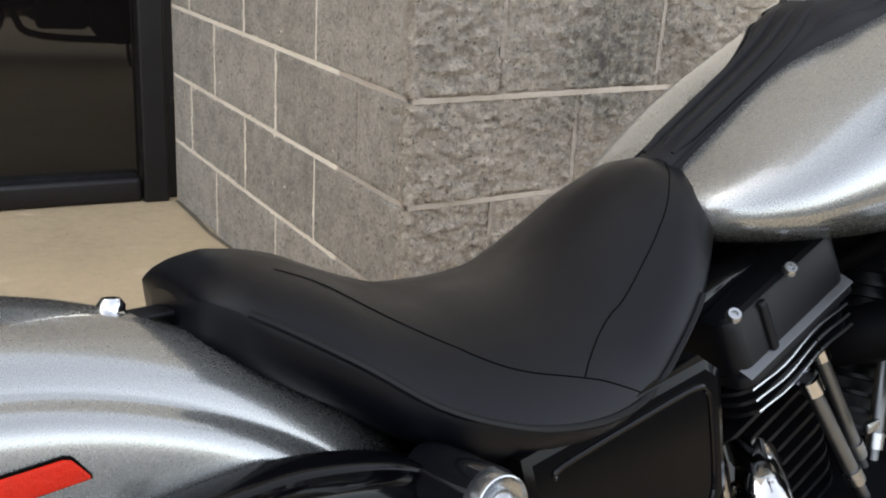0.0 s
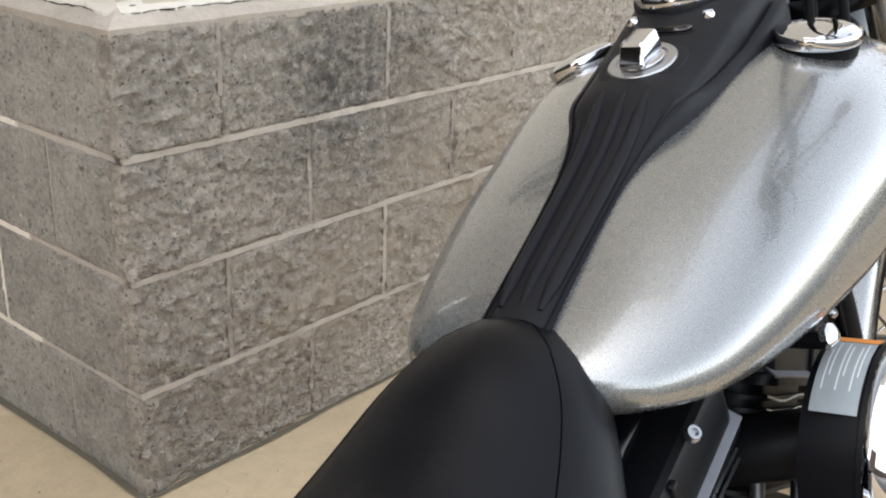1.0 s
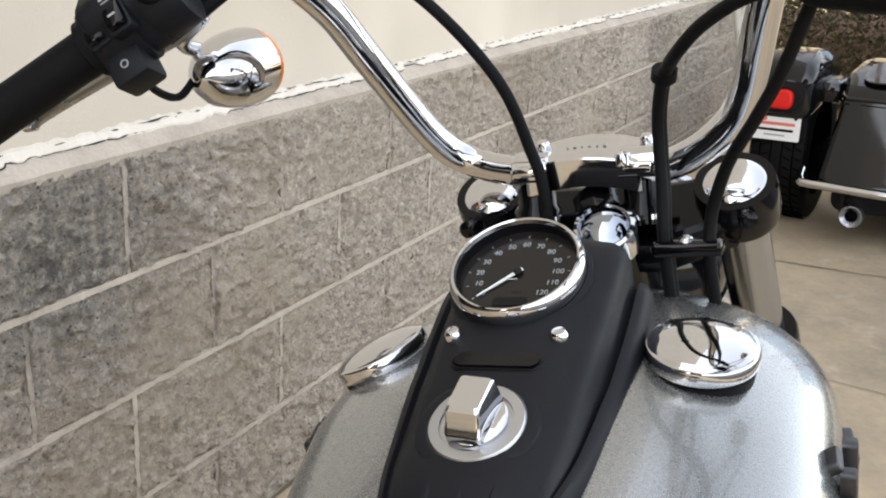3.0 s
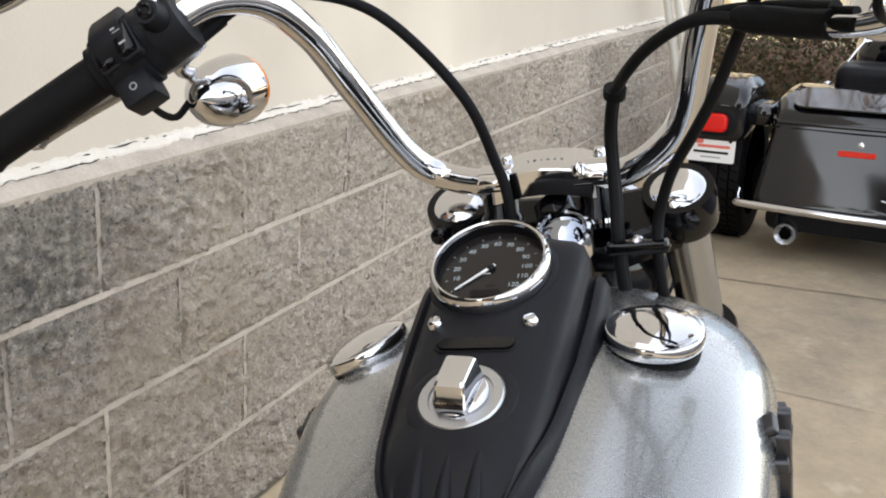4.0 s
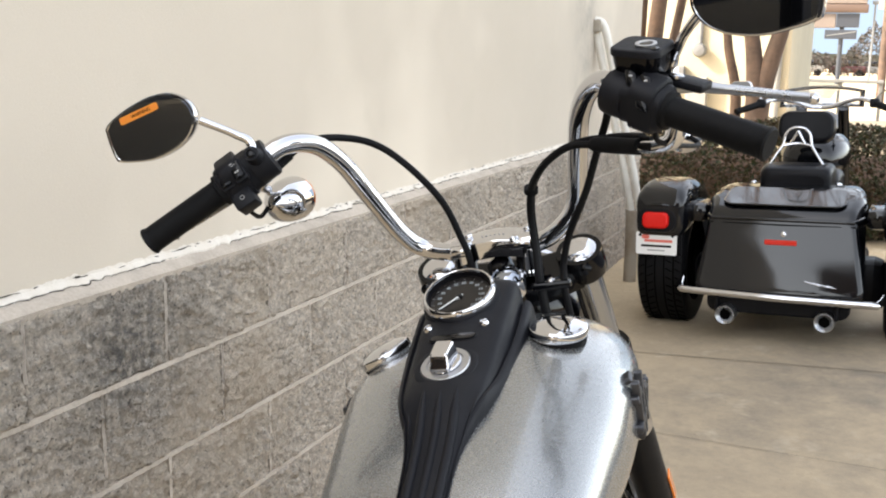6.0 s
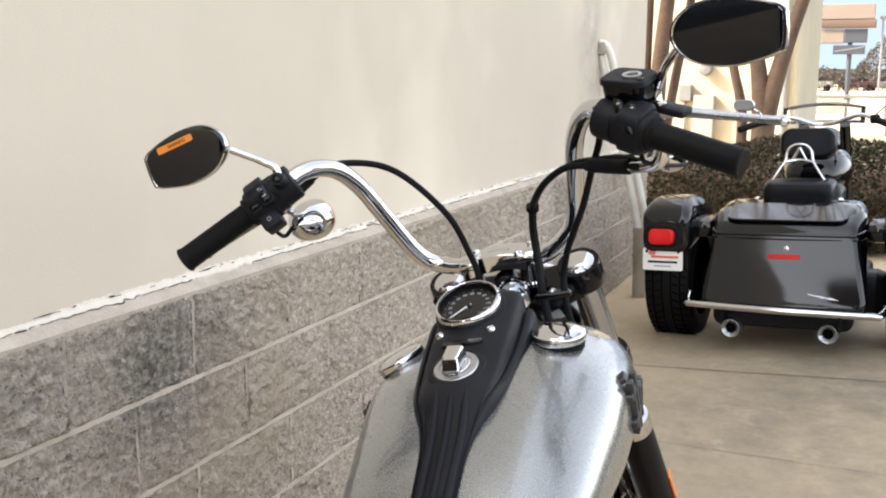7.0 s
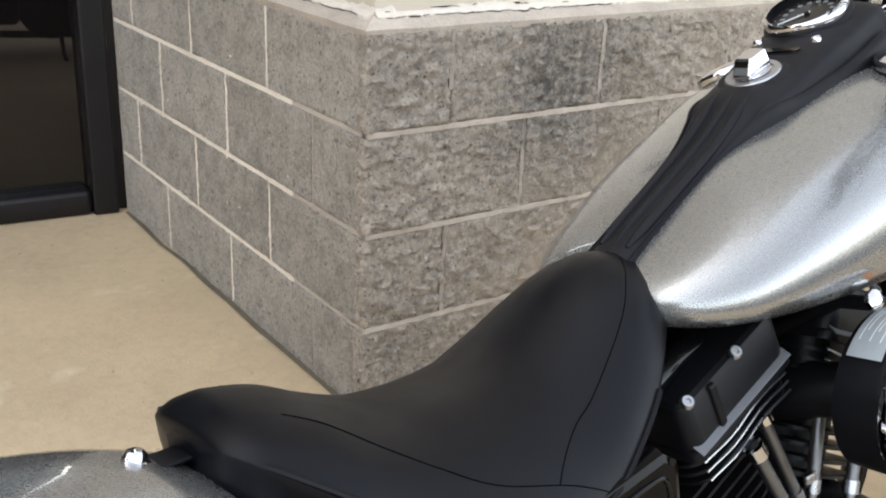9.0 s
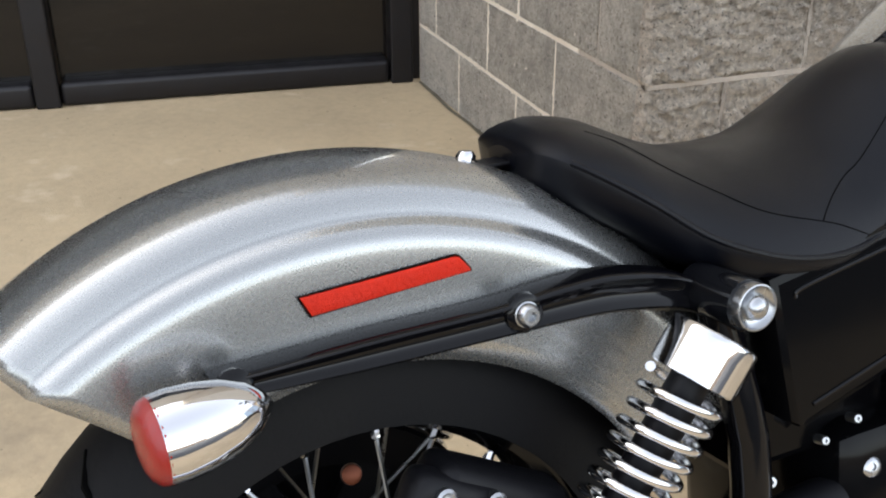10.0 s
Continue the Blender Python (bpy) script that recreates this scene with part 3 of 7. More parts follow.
SPLIT, PLAIN = 0.0140, 0.0024
joint_rng = random.Random(41)
for row in range(1, 4):
    # bed joint, struck nearly flush
    ys = np.linspace(RET_Y + 0.004, WALL_END, 420)
    part("mortar_joint", skin([[(-0.02, y, row * H - 0.0056), (0.0035 + 0.003 * noise.noise((y * 40, row, 1)), y, row * H - 0.0054 + 0.0016 * noise.noise((y * 35, row, 2))),
                                (0.0035 + 0.003 * noise.noise((y * 40, row, 4)), y, row * H + 0.0054 + 0.0016 * noise.noise((y * 35, row, 3))), (-0.02, y, row * H + 0.0056)] for y in ys]), M_MORTAR, plinth_front)
for row in range(4):
    z0, z1 = row * H, min((row + 1) * H, ZT + 0.004)
    odd = row % 2
    first_f, first_r = (0.214, -0.420) if odd else (0.4064, -0.213)
    side = straight((first_r, RET_Y), (-0.004, RET_Y), (0, -1))
    face = straight((0.0, RET_Y + 0.004), (0.0, first_f), (1, 0))
    bend = [(-0.0005, RET_Y + 0.0008, 0.7, -0.7)]
    rough = [PLAIN + (SPLIT - PLAIN) * max(0.0, 1 + x / 0.09) * 0.6 for x, *_ in side] + [0.003] + [SPLIT] * len(face)
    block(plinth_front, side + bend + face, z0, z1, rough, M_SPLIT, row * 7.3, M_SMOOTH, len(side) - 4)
    y = first_f
    while y < WALL_END - 0.05:
        e = min(y + L - (0.0108 if y == 0.214 else 0.0), WALL_END)
        pth = straight((0, y), (0, e), (1, 0))
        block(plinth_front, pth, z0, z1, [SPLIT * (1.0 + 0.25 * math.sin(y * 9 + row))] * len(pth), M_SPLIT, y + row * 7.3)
        # mortar struck flush in the upright joint: dull, pale, or fallen out at its foot
        zs = np.linspace(z0 + 0.005, z1 - 0.005, 20)
        kind = joint_rng.random()
        gone = z0 + 0.065 if joint_rng.random() < 0.3 else 0.0
        deep = [-0.014 if z < gone else 0.0030 + 0.004 * noise.noise((y * 7, z * 60, row)) for z in zs]
        part("mortar_joint", skin([[(-0.02, y - 0.0047, z), (o, y - 0.0047 + 0.0015 * noise.noise((y, z * 40, 2)), z),
                                    (o, y + 0.0047 + 0.0015 * noise.noise((y, z * 40, 3)), z), (-0.02, y + 0.0047, z)] for z, o in zip(zs, deep)]), M_SILL if kind < 0.16 else M_MORTAR_DULL, plinth_front)
        y = e
    x = first_r
    while x > RET_END + 0.03:
        e = max(x - LR, RET_END)
        pth = straight((e, RET_Y), (x, RET_Y), (0, -1), 0.0058)
        block(plinth_return, pth, z0, z1, [PLAIN] * len(pth), M_SMOOTH, x + row * 3.1)
        x = e


# ---------------------------------------------------------------- motorcycle
PSI, LEAN = 5.0, -12.0
BIKE = Matrix.Translation((1.069, -0.005, GZ)) @ pose(0, 0, 0, 0, 0, PSI) @ pose(0, 0, 0, 0, LEAN, 0)
bike = tagged(thing("motorcycle", BIKE), "silver cruiser motorcycle with black solo seat and high chrome bars", "motorcycle")


def oval(y, w, zt, zb, zm=None, n_top=2.4, n_bot=2.4, count=48):
    """A tank section across the bike at y."""
    if zm is None:
        rise = min(1.0, max(0.0, (y + 0.20) / 0.40)) if y < 0.9 else 0.0
        zm = zb + (0.44 + 0.16 * rise) * (zt - zb)
    ring = []
    for k in range(count):
        a = 2 * math.pi * k / count
        c, s = math.cos(a), math.sin(a)
        e = n_top if s >= 0 else n_bot
        if s > 0 and c < 0 and y < 0.9:
            e += 0.35 * min(1.0, max(0.0, (y + 0.05) / 0.15))
        x = w * (1.0 if y > 0.9 else 1.0 + 0.030 * min(1.0, max(0.0, (y + 0.1) / 0.15)) if c > 0 else 0.970 - 0.08 * min(1.0, max(0.0, (0.10 - y) / 0.22))) * math.copysign(abs(c) ** (2 / e), c)
        z = zm + (zt - zm if s >= 0 else zm - zb) * math.copysign(abs(s) ** (2 / e), s)
        ring.append((x, y, z))
    return ring


TANK = [(-0.262, 0.045, 0.730, 0.706), (-0.255, 0.085, 0.742, 0.701), (-0.235, 0.118, 0.757, 0.694), (-0.19, 0.148, 0.784, 0.684), (-0.10, 0.173, 0.835, 0.672),
        (0.0, 0.184, 0.876, 0.665), (0.10, 0.191, 0.907, 0.664), (0.20, 0.190, 0.917, 0.670), (0.27, 0.176, 0.910, 0.685), (0.32, 0.142, 0.897, 0.712),
        (0.345, 0.090, 0.878, 0.745), (0.353, 0.04, 0.85, 0.79)]
tank_bm = skin([oval(*r, count=64) for r in smooth_rows(TANK, 6)])
tank_bm.normal_update()
tank_tree = BVHTree.FromBMesh(tank_bm)
tank = part("fuel_tank", tank_bm, M_SILVER, bike, "metallic silver fuel tank", angle=60)

# console over the tank
CON = [(-0.245, 0.031, 0.766, 0.742), (-0.20, 0.031, 0.791, 0.762), (-0.15, 0.032, 0.818, 0.79), (-0.10, 0.035, 0.846, 0.81), (-0.06, 0.043, 0.872, 0.83), (-0.03, 0.052, 0.894, 0.845),
       (0.02, 0.057, 0.913, 0.855), (0.08, 0.058, 0.941, 0.865), (0.13, 0.060, 0.962, 0.875), (0.178, 0.060, 0.980, 0.885), (0.205, 0.056, 0.966, 0.885), (0.238, 0.045, 0.925, 0.88), (0.255, 0.028, 0.90, 0.88)]


def con_ring(row):
    y, w, zt, zb = row
    w *= 0.84 + 0.16 * min(1.0, max(0.0, (y + 0.05) / 0.13))
    f = min(1.0, max(0.0, (y + 0.06) / 0.15)) * min(1.0, max(0.0, (0.275 - y) / 0.06))
    top = [(-w * 0.80, zt - 0.004), (-w * 0.4, zt), (0, zt), (w * 0.4, zt), (w * 0.80, zt - 0.004), (w * 0.93, zt - 0.0085)]
    side = [(w * 0.99, zt - 0.0065 - 0.0115 * f), (w * (1.06 + 0.09 * f), zt - 0.0075 - 0.026 * f), (w * (1.09 + 0.115 * f), zt - 0.0090 - 0.029 * f), (w * (1.12 + 0.130 * f), zt - 0.0068 - 0.0272 * f),
            (w * (1.18 + 0.155 * f), zt - 0.0072 - 0.0288 * f), (w * (1.21 + 0.175 * f), zt - 0.0100 - 0.0325 * f), (w * (1.22 + 0.180 * f), zt - 0.016 - 0.036 * f), (w * (1.20 + 0.16 * f), min(zb, zt - 0.075))]
    r = top + side + [(-x, z) for x, z in reversed(side)] + [(-w * 0.93, zt - 0.0085)]
    drift = 0.004 * min(1.0, max(0.0, (0.0 - y) / 0.08))
    return [(x + drift - (0.010 * f + 1.5 * drift) * min(1.0, max(0.0, x / w - 1.0) / 0.15), y, z) for x, z in r]


console = part("console", skin([con_ring(r) for r in smooth_rows(CON, 6)]), M_BLACKMATT, bike, "matt black tank console", angle=48)
CROWS = smooth_rows(CON, 4)
for x in (-0.0165, 0.0, 0.0165):
    n_r = len(CROWS[1:22])
    part("console_rib", tube([(0.004 * min(1.0, max(0.0, -r[0] / 0.08)) + x * (1 + 0.25 * i / n_r), r[0], r[2] - 0.0026) for i, r in enumerate(CROWS[1:22])], [0.0052 * min(1.0, (n_r - i) / 5, (i + 1) / 3) + 0.0006 for i in range(n_r)], 12), M_BLACKMATT, console)

# speedometer, tilted to the rider
SPD_N = Vector((0, -0.51, 1)).normalized()
SPD_O = Vector((-0.0080, 0.134, 0.9715))
speedo = part("speedometer", lathe([(0.043, -0.03), (0.0455, -0.010), (0.0482, -0.004), (0.0488, 0.002), (0.0478, 0.007), (0.0454, 0.0095), (0.0438, 0.009), (0.0432, 0.006)], SPD_O, SPD_N, 48, False), M_CHROME, bike, "round speedometer with chrome bezel")
part("speedometer_cradle", lathe([(0.0530, -0.044), (0.0525, -0.014), (0.0515, -0.007), (0.0482, -0.005), (0.0462, -0.007)], SPD_O, SPD_N, 48), M_BLACKMATT, console)
part("dial_face", lathe([(0.0434, -0.0040), (0.0432, -0.0018), (0.03, -0.0018), (0.0, -0.0018)], SPD_O, SPD_N, 40), M_DIAL, speedo, "black dial face")
part("dial_wall", lathe([(0.0434, 0.0065), (0.0431, -0.0020)], SPD_O, SPD_N, 40, False), M_BLACKSATIN, speedo, "black inner ring")
SM = axes(SPD_O + SPD_N * -0.0015, (1, 0, 0), SPD_N.cross(Vector((1, 0, 0))), SPD_N)


def lettering(text, size, m, material, parent, name="numeral"):
    c = bpy.data.curves.new(name, "FONT")
    c.body, c.size, c.align_x, c.align_y, c.extrude = text, size, "CENTER", "CENTER", 0.0002
    o = bpy.data.objects.new(name, c)
    me = bpy.data.meshes.new_from_object(o)
    bpy.data.objects.remove(o)
    me.materials.append(material)
    ob = new(name, me)
    ob.parent = parent
    ob.matrix_local = m
    return ob


for i in range(13):
    a = radians(222 - i * 264 / 12)
    lettering(str(i * 10), 0.0062, SM @ pose(0.0285 * math.cos(a), 0.0285 * math.sin(a), 0), M_LABEL, speedo)
    part("tick", box(0.0020, 0.0005, 0.0002, (0, 0, 0), 0, SM @ pose(0.0365 * math.cos(a), 0.0365 * math.sin(a), 0.0001, 0, 0, math.degrees(a))), M_GREYBOX, speedo)
part("odometer_window", prism(rounded(0.024, 0.0075, 0.002), 0.0004, SM @ pose(0, -0.0275, 0)), M_BLACKGLOSS, speedo, "dark odometer window")
part("dial_mark", box(0.007, 0.0012, 0.0002, (0, -0.0135, 0), 0, SM), M_GREYBOX, speedo)
part("needle", prism([(-0.0014, -0.004), (0.0014, -0.004), (0.0004, 0.034), (-0.0004, 0.034)], 0.001, SM @ pose(0, 0, 0.001, 0, 0, 224 - 90)), M_WHITE, speedo, "white needle")
part("needle_hub", lathe([(0.0032, 0.0), (0.0032, 0.0022), (0.001, 0.003)], SM.translation, SPD_N, 16), M_BLACKSATIN, speedo)

for x in (-0.0415, 0.0325):
    part("screw", lathe([(0.0062, -0.004), (0.0062, 0.000), (0.0045, 0.0025), (0.001, 0.003)], (x, 0.086, 0.944), (0, -0.25, 1), 14), M_CHROME, bike, "chrome dome screw")
part("indicator_window", prism(rounded(0.058, 0.013, 0.006), 0.003, axes((-0.004, 0.065, 0.9320), (1, 0, 0), (0, 0.96, 0.27), (0, -0.27, 0.96))), M_BLACKGLOSS, bike, "dark indicator lamp window")

RIM = [(-0.004 + x, 0.065 + 0.96 * y, 0.9327 + 0.27 * y) for x, y in rounded(0.062, 0.016, 0.0075)]
part("window_rim", tube([*RIM, RIM[0]], 0.0011, 6), M_BLACKSATIN, console)

# ignition switch
IGN_N = Vector((0, -0.42, 1)).normalized()
ign = part("ignition_switch", lathe([(0.0315, -0.010), (0.0315, 0.000), (0.030, 0.0018), (0.0235, 0.002), (0.023, 0.0003), (0.021, 0.0003)], (-0.003, 0.017, 0.9125), IGN_N, 40), M_BRUSHED, bike, "brushed steel ignition switch plate")
part("switch_barrel", lathe([(0.0205, 0.0), (0.0205, 0.003), (0.019, 0.004), (0.001, 0.004)], (-0.003, 0.017, 0.9125), IGN_N, 32), M_CHROME, ign, "chrome ignition barrel")
part("switch_boss", lathe([(0.0420, -0.020), (0.0415, -0.006), (0.0395, -0.0015), (0.036, 0.0), (0.0312, 0.0)], (-0.003, 0.017, 0.9125), IGN_N, 40), M_BLACKMATT, console)
IM = axes(Vector((-0.003, 0.017, 0.9125)) + IGN_N * 0.003, (0.995, -0.09, -0.038), (0.09, 0.917, 0.385), IGN_N)
KNOB = [(0.0, 0.0120, -0.0195, 0.0190), (0.005, 0.0120, -0.0195, 0.0190), (0.0062, 0.0118, -0.0183, 0.0190), (0.0180, 0.0112, -0.0115, 0.0180), (0.0200, 0.0102, -0.0085, 0.0165)]
part("switch_knob", skin([[IM @ Vector((x, (a + b) / 2 + y, z)) for x, y in rounded(2 * w, b - a, min(0.0022, (b - a) * 0.4), 3)] for z, w, a, b in KNOB]), M_CHROME, ign, "chrome ignition knob", angle=24)

# filler caps
CAP = [(0.0345, -0.013), (0.0385, -0.0115), (0.0397, -0.009), (0.0397, -0.0005), (0.0388, 0.0012), (0.0372, 0.0014), (0.0364, 0.0022), (0.032, 0.0046), (0.024, 0.0072), (0.014, 0.0090), (0.0, 0.0096)]
for x, y, z, lab in ((0.113, 0.1405, 0.9155, "chrome fuel filler cap"), (-0.134, 0.150, 0.9050, "chrome fuel gauge cap")):
    n = Vector((0.14 if x > 0 else -0.37, -0.15 if x > 0 else -0.07, 1)).normalized()
    cap = part("filler_cap", lathe([(r * (0.955 if x > 0 else 0.95), h * 0.9) for r, h in CAP], (x, y, z), n, 56), M_CHROME, bike, lab, angle=50)
    part("cap_gasket", lathe([(0.033, -0.034), (0.035, -0.020), (0.0365, -0.0115)], (x, y, z), n, 40), M_RUBBER, cap, "black rubber gasket")

# seat
SEAT = [(-0.699, 0.026, 0.727, 0.720, 0.707), (-0.694, 0.056, 0.7375, 0.725, 0.698), (-0.678, 0.083, 0.7455, 0.717, 0.685), (-0.655, 0.100, 0.7470, 0.702, 0.667), (-0.62, 0.118, 0.738, 0.677, 0.645), (-0.58, 0.134, 0.719, 0.646, 0.616), (-0.54, 0.146, 0.704, 0.627, 0.598),
        (-0.50, 0.152, 0.698, 0.615, 0.589), (-0.45, 0.152, 0.697, 0.609, 0.587), (-0.40, 0.144, 0.706, 0.615, 0.597), (-0.35, 0.130, 0.730, 0.641, 0.620), (-0.31, 0.115, 0.754, 0.666, 0.645), (-0.28, 0.099, 0.766, 0.690, 0.668),
        (-0.255, 0.082, 0.768, 0.708, 0.690), (-0.23, 0.060, 0.763, 0.722, 0.708), (-0.212, 0.038, 0.752, 0.728, 0.718), (-0.20, 0.016, 0.742, 0.733, 0.728)]


def seat_ring(row):
    y, w, zt, ze, zb = row
    half = [(0, zt), (0.25, zt - 0.05 * (zt - ze)), (0.5, zt - 0.20 * (zt - ze)), (0.72, zt - 0.42 * (zt - ze)), (0.90, zt - 0.72 * (zt - ze)), (0.99, ze + 0.06 * (zt - ze)), (1.0, ze), (0.99, ze - 0.25 * (ze - zb)), (0.95, ze - 0.65 * (ze - zb)), (0.86, zb), (0.4, zb - 0.004)]
    r = [(w * x, y, z) for x, z in half]
    return r + [(-x, y2, z) for x, y2, z in reversed(r[1:])]


seat_bm = skin([seat_ring(r) for r in smooth_rows(SEAT, 4)])
seat_tree = BVHTree.FromBMesh(seat_bm)
seat = part("seat", seat_bm, M_LEATHER, bike, "black vinyl solo seat with stitched seams", angle=70)
SROWS = smooth_rows(SEAT, 4)


def seam(points, r, material, name="seam"):
    """A stitched line laid on the seat's cover."""
    pts = []
    for p in smooth_rows(points, 6):
        q, n, _, _ = seat_tree.find_nearest(Vector(p))
        pts.append(q)
    part(name, tube(pts, r, 6), material, seat)


for s in (1, -1):
    rim = [(s * (r[1] * 0.995 + 0.001), r[0], r[3] + 0.002) for r in SROWS[8:-20]]
    part("piping", tube(rim, 0.0030, 8), M_LEATHER, seat, "black piping along the seat edge")
    seam([(s * x, y, z) for x, y, z in ((0.050, -0.64, 0.745), (0.068, -0.60, 0.712), (0.085, -0.57, 0.690), (0.108, -0.535, 0.668), (0.125, -0.503, 0.655), (0.135, -0.455, 0.640), (0.139, -0.425, 0.625), (0.141, -0.405, 0.612))], 0.0006, M_THREAD)
    seam([(s * x, y, z) for x, y, z in ((0.0, -0.232, 0.767), (0.03, -0.250, 0.766), (0.060, -0.280, 0.750), (0.080, -0.312, 0.730), (0.099, -0.366, 0.694), (0.115, -0.413, 0.668), (0.128, -0.440, 0.652), (0.135, -0.455, 0.640))], 0.0006, M_THREAD)
part("seat_tab", box(0.03, 0.07, 0.003, (0, -0.712, 0.7135), 0.001, None), M_BLACKSATIN, bike, "black seat mounting tab")
part("seat_bolt", lathe([(0.011, 0.0), (0.011, 0.004), (0.009, 0.006), (0.009, 0.010), (0.006, 0.014), (0.0, 0.0145)], (0, -0.735, 0.7135), (0, 0.1, 1), 16), M_CHROME, bike, "chrome seat bolt")

# rear fender
RW = (-0.885, 0.31)
FPROF = [(0.0, 0.437), (0.03, 0.4355), (0.052, 0.431), (0.069, 0.4235), (0.0805, 0.4135), (0.0862, 0.4040), (0.0885, 0.3985), (0.0920, 0.3952), (0.0978, 0.3910), (0.1022, 0.3855), (0.1046, 0.3775), (0.1050, 0.362), (0.1045, 0.34), (0.104, 0.285)]
FPROF = [tuple(p) for p in smooth_rows(FPROF, 3)]
FULL = [(-x, r) for x, r in reversed(FPROF[1:])] + FPROF
ARC = [0.0] * len(FULL)
for i in range(len(FPROF), len(FULL)):
    ARC[i] = ARC[i - 1] + math.hypot(FULL[i][0] - FULL[i - 1][0], FULL[i][1] - FULL[i - 1][1])
    ARC[len(FULL) - 1 - i] = ARC[i]
rings = []
for k in range(49):
    ring = []
    for i, (x, r) in enumerate(FULL):
        a = radians(24 + (128.0 - 2.0 * min(1.0, ARC[i] / 0.12) - 5.5 * max(0.0, min(1.0, (ARC[i] - 0.11) / 0.10)) - 24) * k / 48)
        ring.append((x, RW[0] + math.cos(a) * r, RW[1] + math.sin(a) * r))
    rings.append(ring)
fender = part("rear_fender", skin(rings, closed=False, caps=False), M_SILVER, bike, "metallic silver rear fender", angle=50)
sol = fender.modifiers.new("thickness", "SOLIDIFY")
sol.thickness = 0.003

# reflectors on the rear fender
for s in (1, -1):
    m = axes((s * 0.1045, -0.8565, 0.6580), (0, s, 0), (0, 0, 1), (s, 0, 0))
    out = [(-0.0612, -0.0112), (0.0684, -0.0031), (0.0684, -0.0010), (0.0600, 0.0095), (0.0560, 0.0107), (-0.0687, 0.0040)]
    out = out if s > 0 else [(-x, y) for x, y in reversed(out)]
    # Black plate that stands in for the thin shadow round the reflector.
    part("reflector_seat", prism([(x * 1.02, y * 1.12) for x, y in out], 0.0035, m, 0.0), M_THREAD, bike, "dark edge standing in for the reflector's shadow")
    part("side_reflector", prism(out, 0.006, m, 0.0015), M_REFLECTOR, bike, "long red side reflector")

# fender struts
for s in (1, -1):
    rows = smooth_rows([(-1.00, 0.6155, 0.0085, 0.128), (-0.97, 0.6155, 0.0090, 0.128), (-0.88, 0.6160, 0.0122, 0.128), (-0.78, 0.6168, 0.0132, 0.129), (-0.72, 0.6195, 0.0156, 0.131), (-0.67, 0.6185, 0.0170, 0.133), (-0.61, 0.6060, 0.0160, 0.136), (-0.55, 0.5720, 0.0150, 0.136)], 6)
    rings = []
    for y, z, h, x in rows:
        rings.append([(s * (x + dx), y, z + k * h) for dx, k in ((-0.022, -1.0), (0.001, -1.0), (0.006, -0.90), (0.008, -0.72), (0.006, -0.52), (0.0035, -0.25), (0.003, 0.0), (0.0035, 0.25), (0.006, 0.52), (0.008, 0.72), (0.006, 0.90), (0.001, 1.0), (-0.022, 1.0))])
    strut = part("fender_strut", skin(rings), M_BLACKDEEP, bike, "gloss black fender strut", angle=50)
    part("bolt_boss", lathe([(0.0165, -0.004), (0.0160, 0.001), (0.0135, 0.003), (0.010, 0.003)], (s * 0.134, -0.757, 0.620), (s, 0, 0), 24), M_BLACKDEEP, strut)
    part("strut_bolt", lathe([(0.0105, 0.0), (0.0105, 0.004), (0.0095, 0.0045), (0.0095, 0.009), (0.007, 0.012), (0.004, 0.012), (0.004, 0.007)], (s * 0.134, -0.757, 0.620), (s, 0, 0), 20), M_STEEL, strut, "steel socket bolt")

# rear indicators, bullet shaped
for s in (1, -1):
    o, ax = Vector((s * 0.165, -1.045, 0.606)), Vector((s * -0.10, 1, 0.05)).normalized()
    lamp = part("rear_indicator", lathe([(0.0305, 0.0), (0.0315, 0.012), (0.030, 0.03), (0.026, 0.048), (0.019, 0.064), (0.010, 0.075), (0.002, 0.080)], o, ax, 28), M_CHROME, bike, "chrome bullet indicator with red lens")
    part("lens", lathe([(0.0, -0.013), (0.010, -0.0127), (0.018, -0.0115), (0.024, -0.0090), (0.0285, -0.0050), (0.0305, 0.001), (0.0305, 0.002)], o, ax, 40), M_RED, lamp, "red lens")
    part("stem", tube([o + ax * 0.03, (s * 0.125, -1.0, 0.612)], 0.011, 12), M_CHROME, lamp)
    part("strut_cap", lathe([(0.014, 0), (0.014, 0.006), (0.008, 0.010)], (s * 0.128, -0.985, 0.615), (s, 0, 0.2), 16), M_BLACKGLOSS, lamp)


# wheels
def tyre_profile(r_out, half, r_in):
    pts = []
    for k in range(17):
        a = math.pi * k / 16
        x = half * math.cos(a)
        r = r_in + (r_out - r_in) * (math.sin(a) ** 0.55 if 0 < a < math.pi else 0)
        pts.append((x, max(r, r_in)))
    return pts


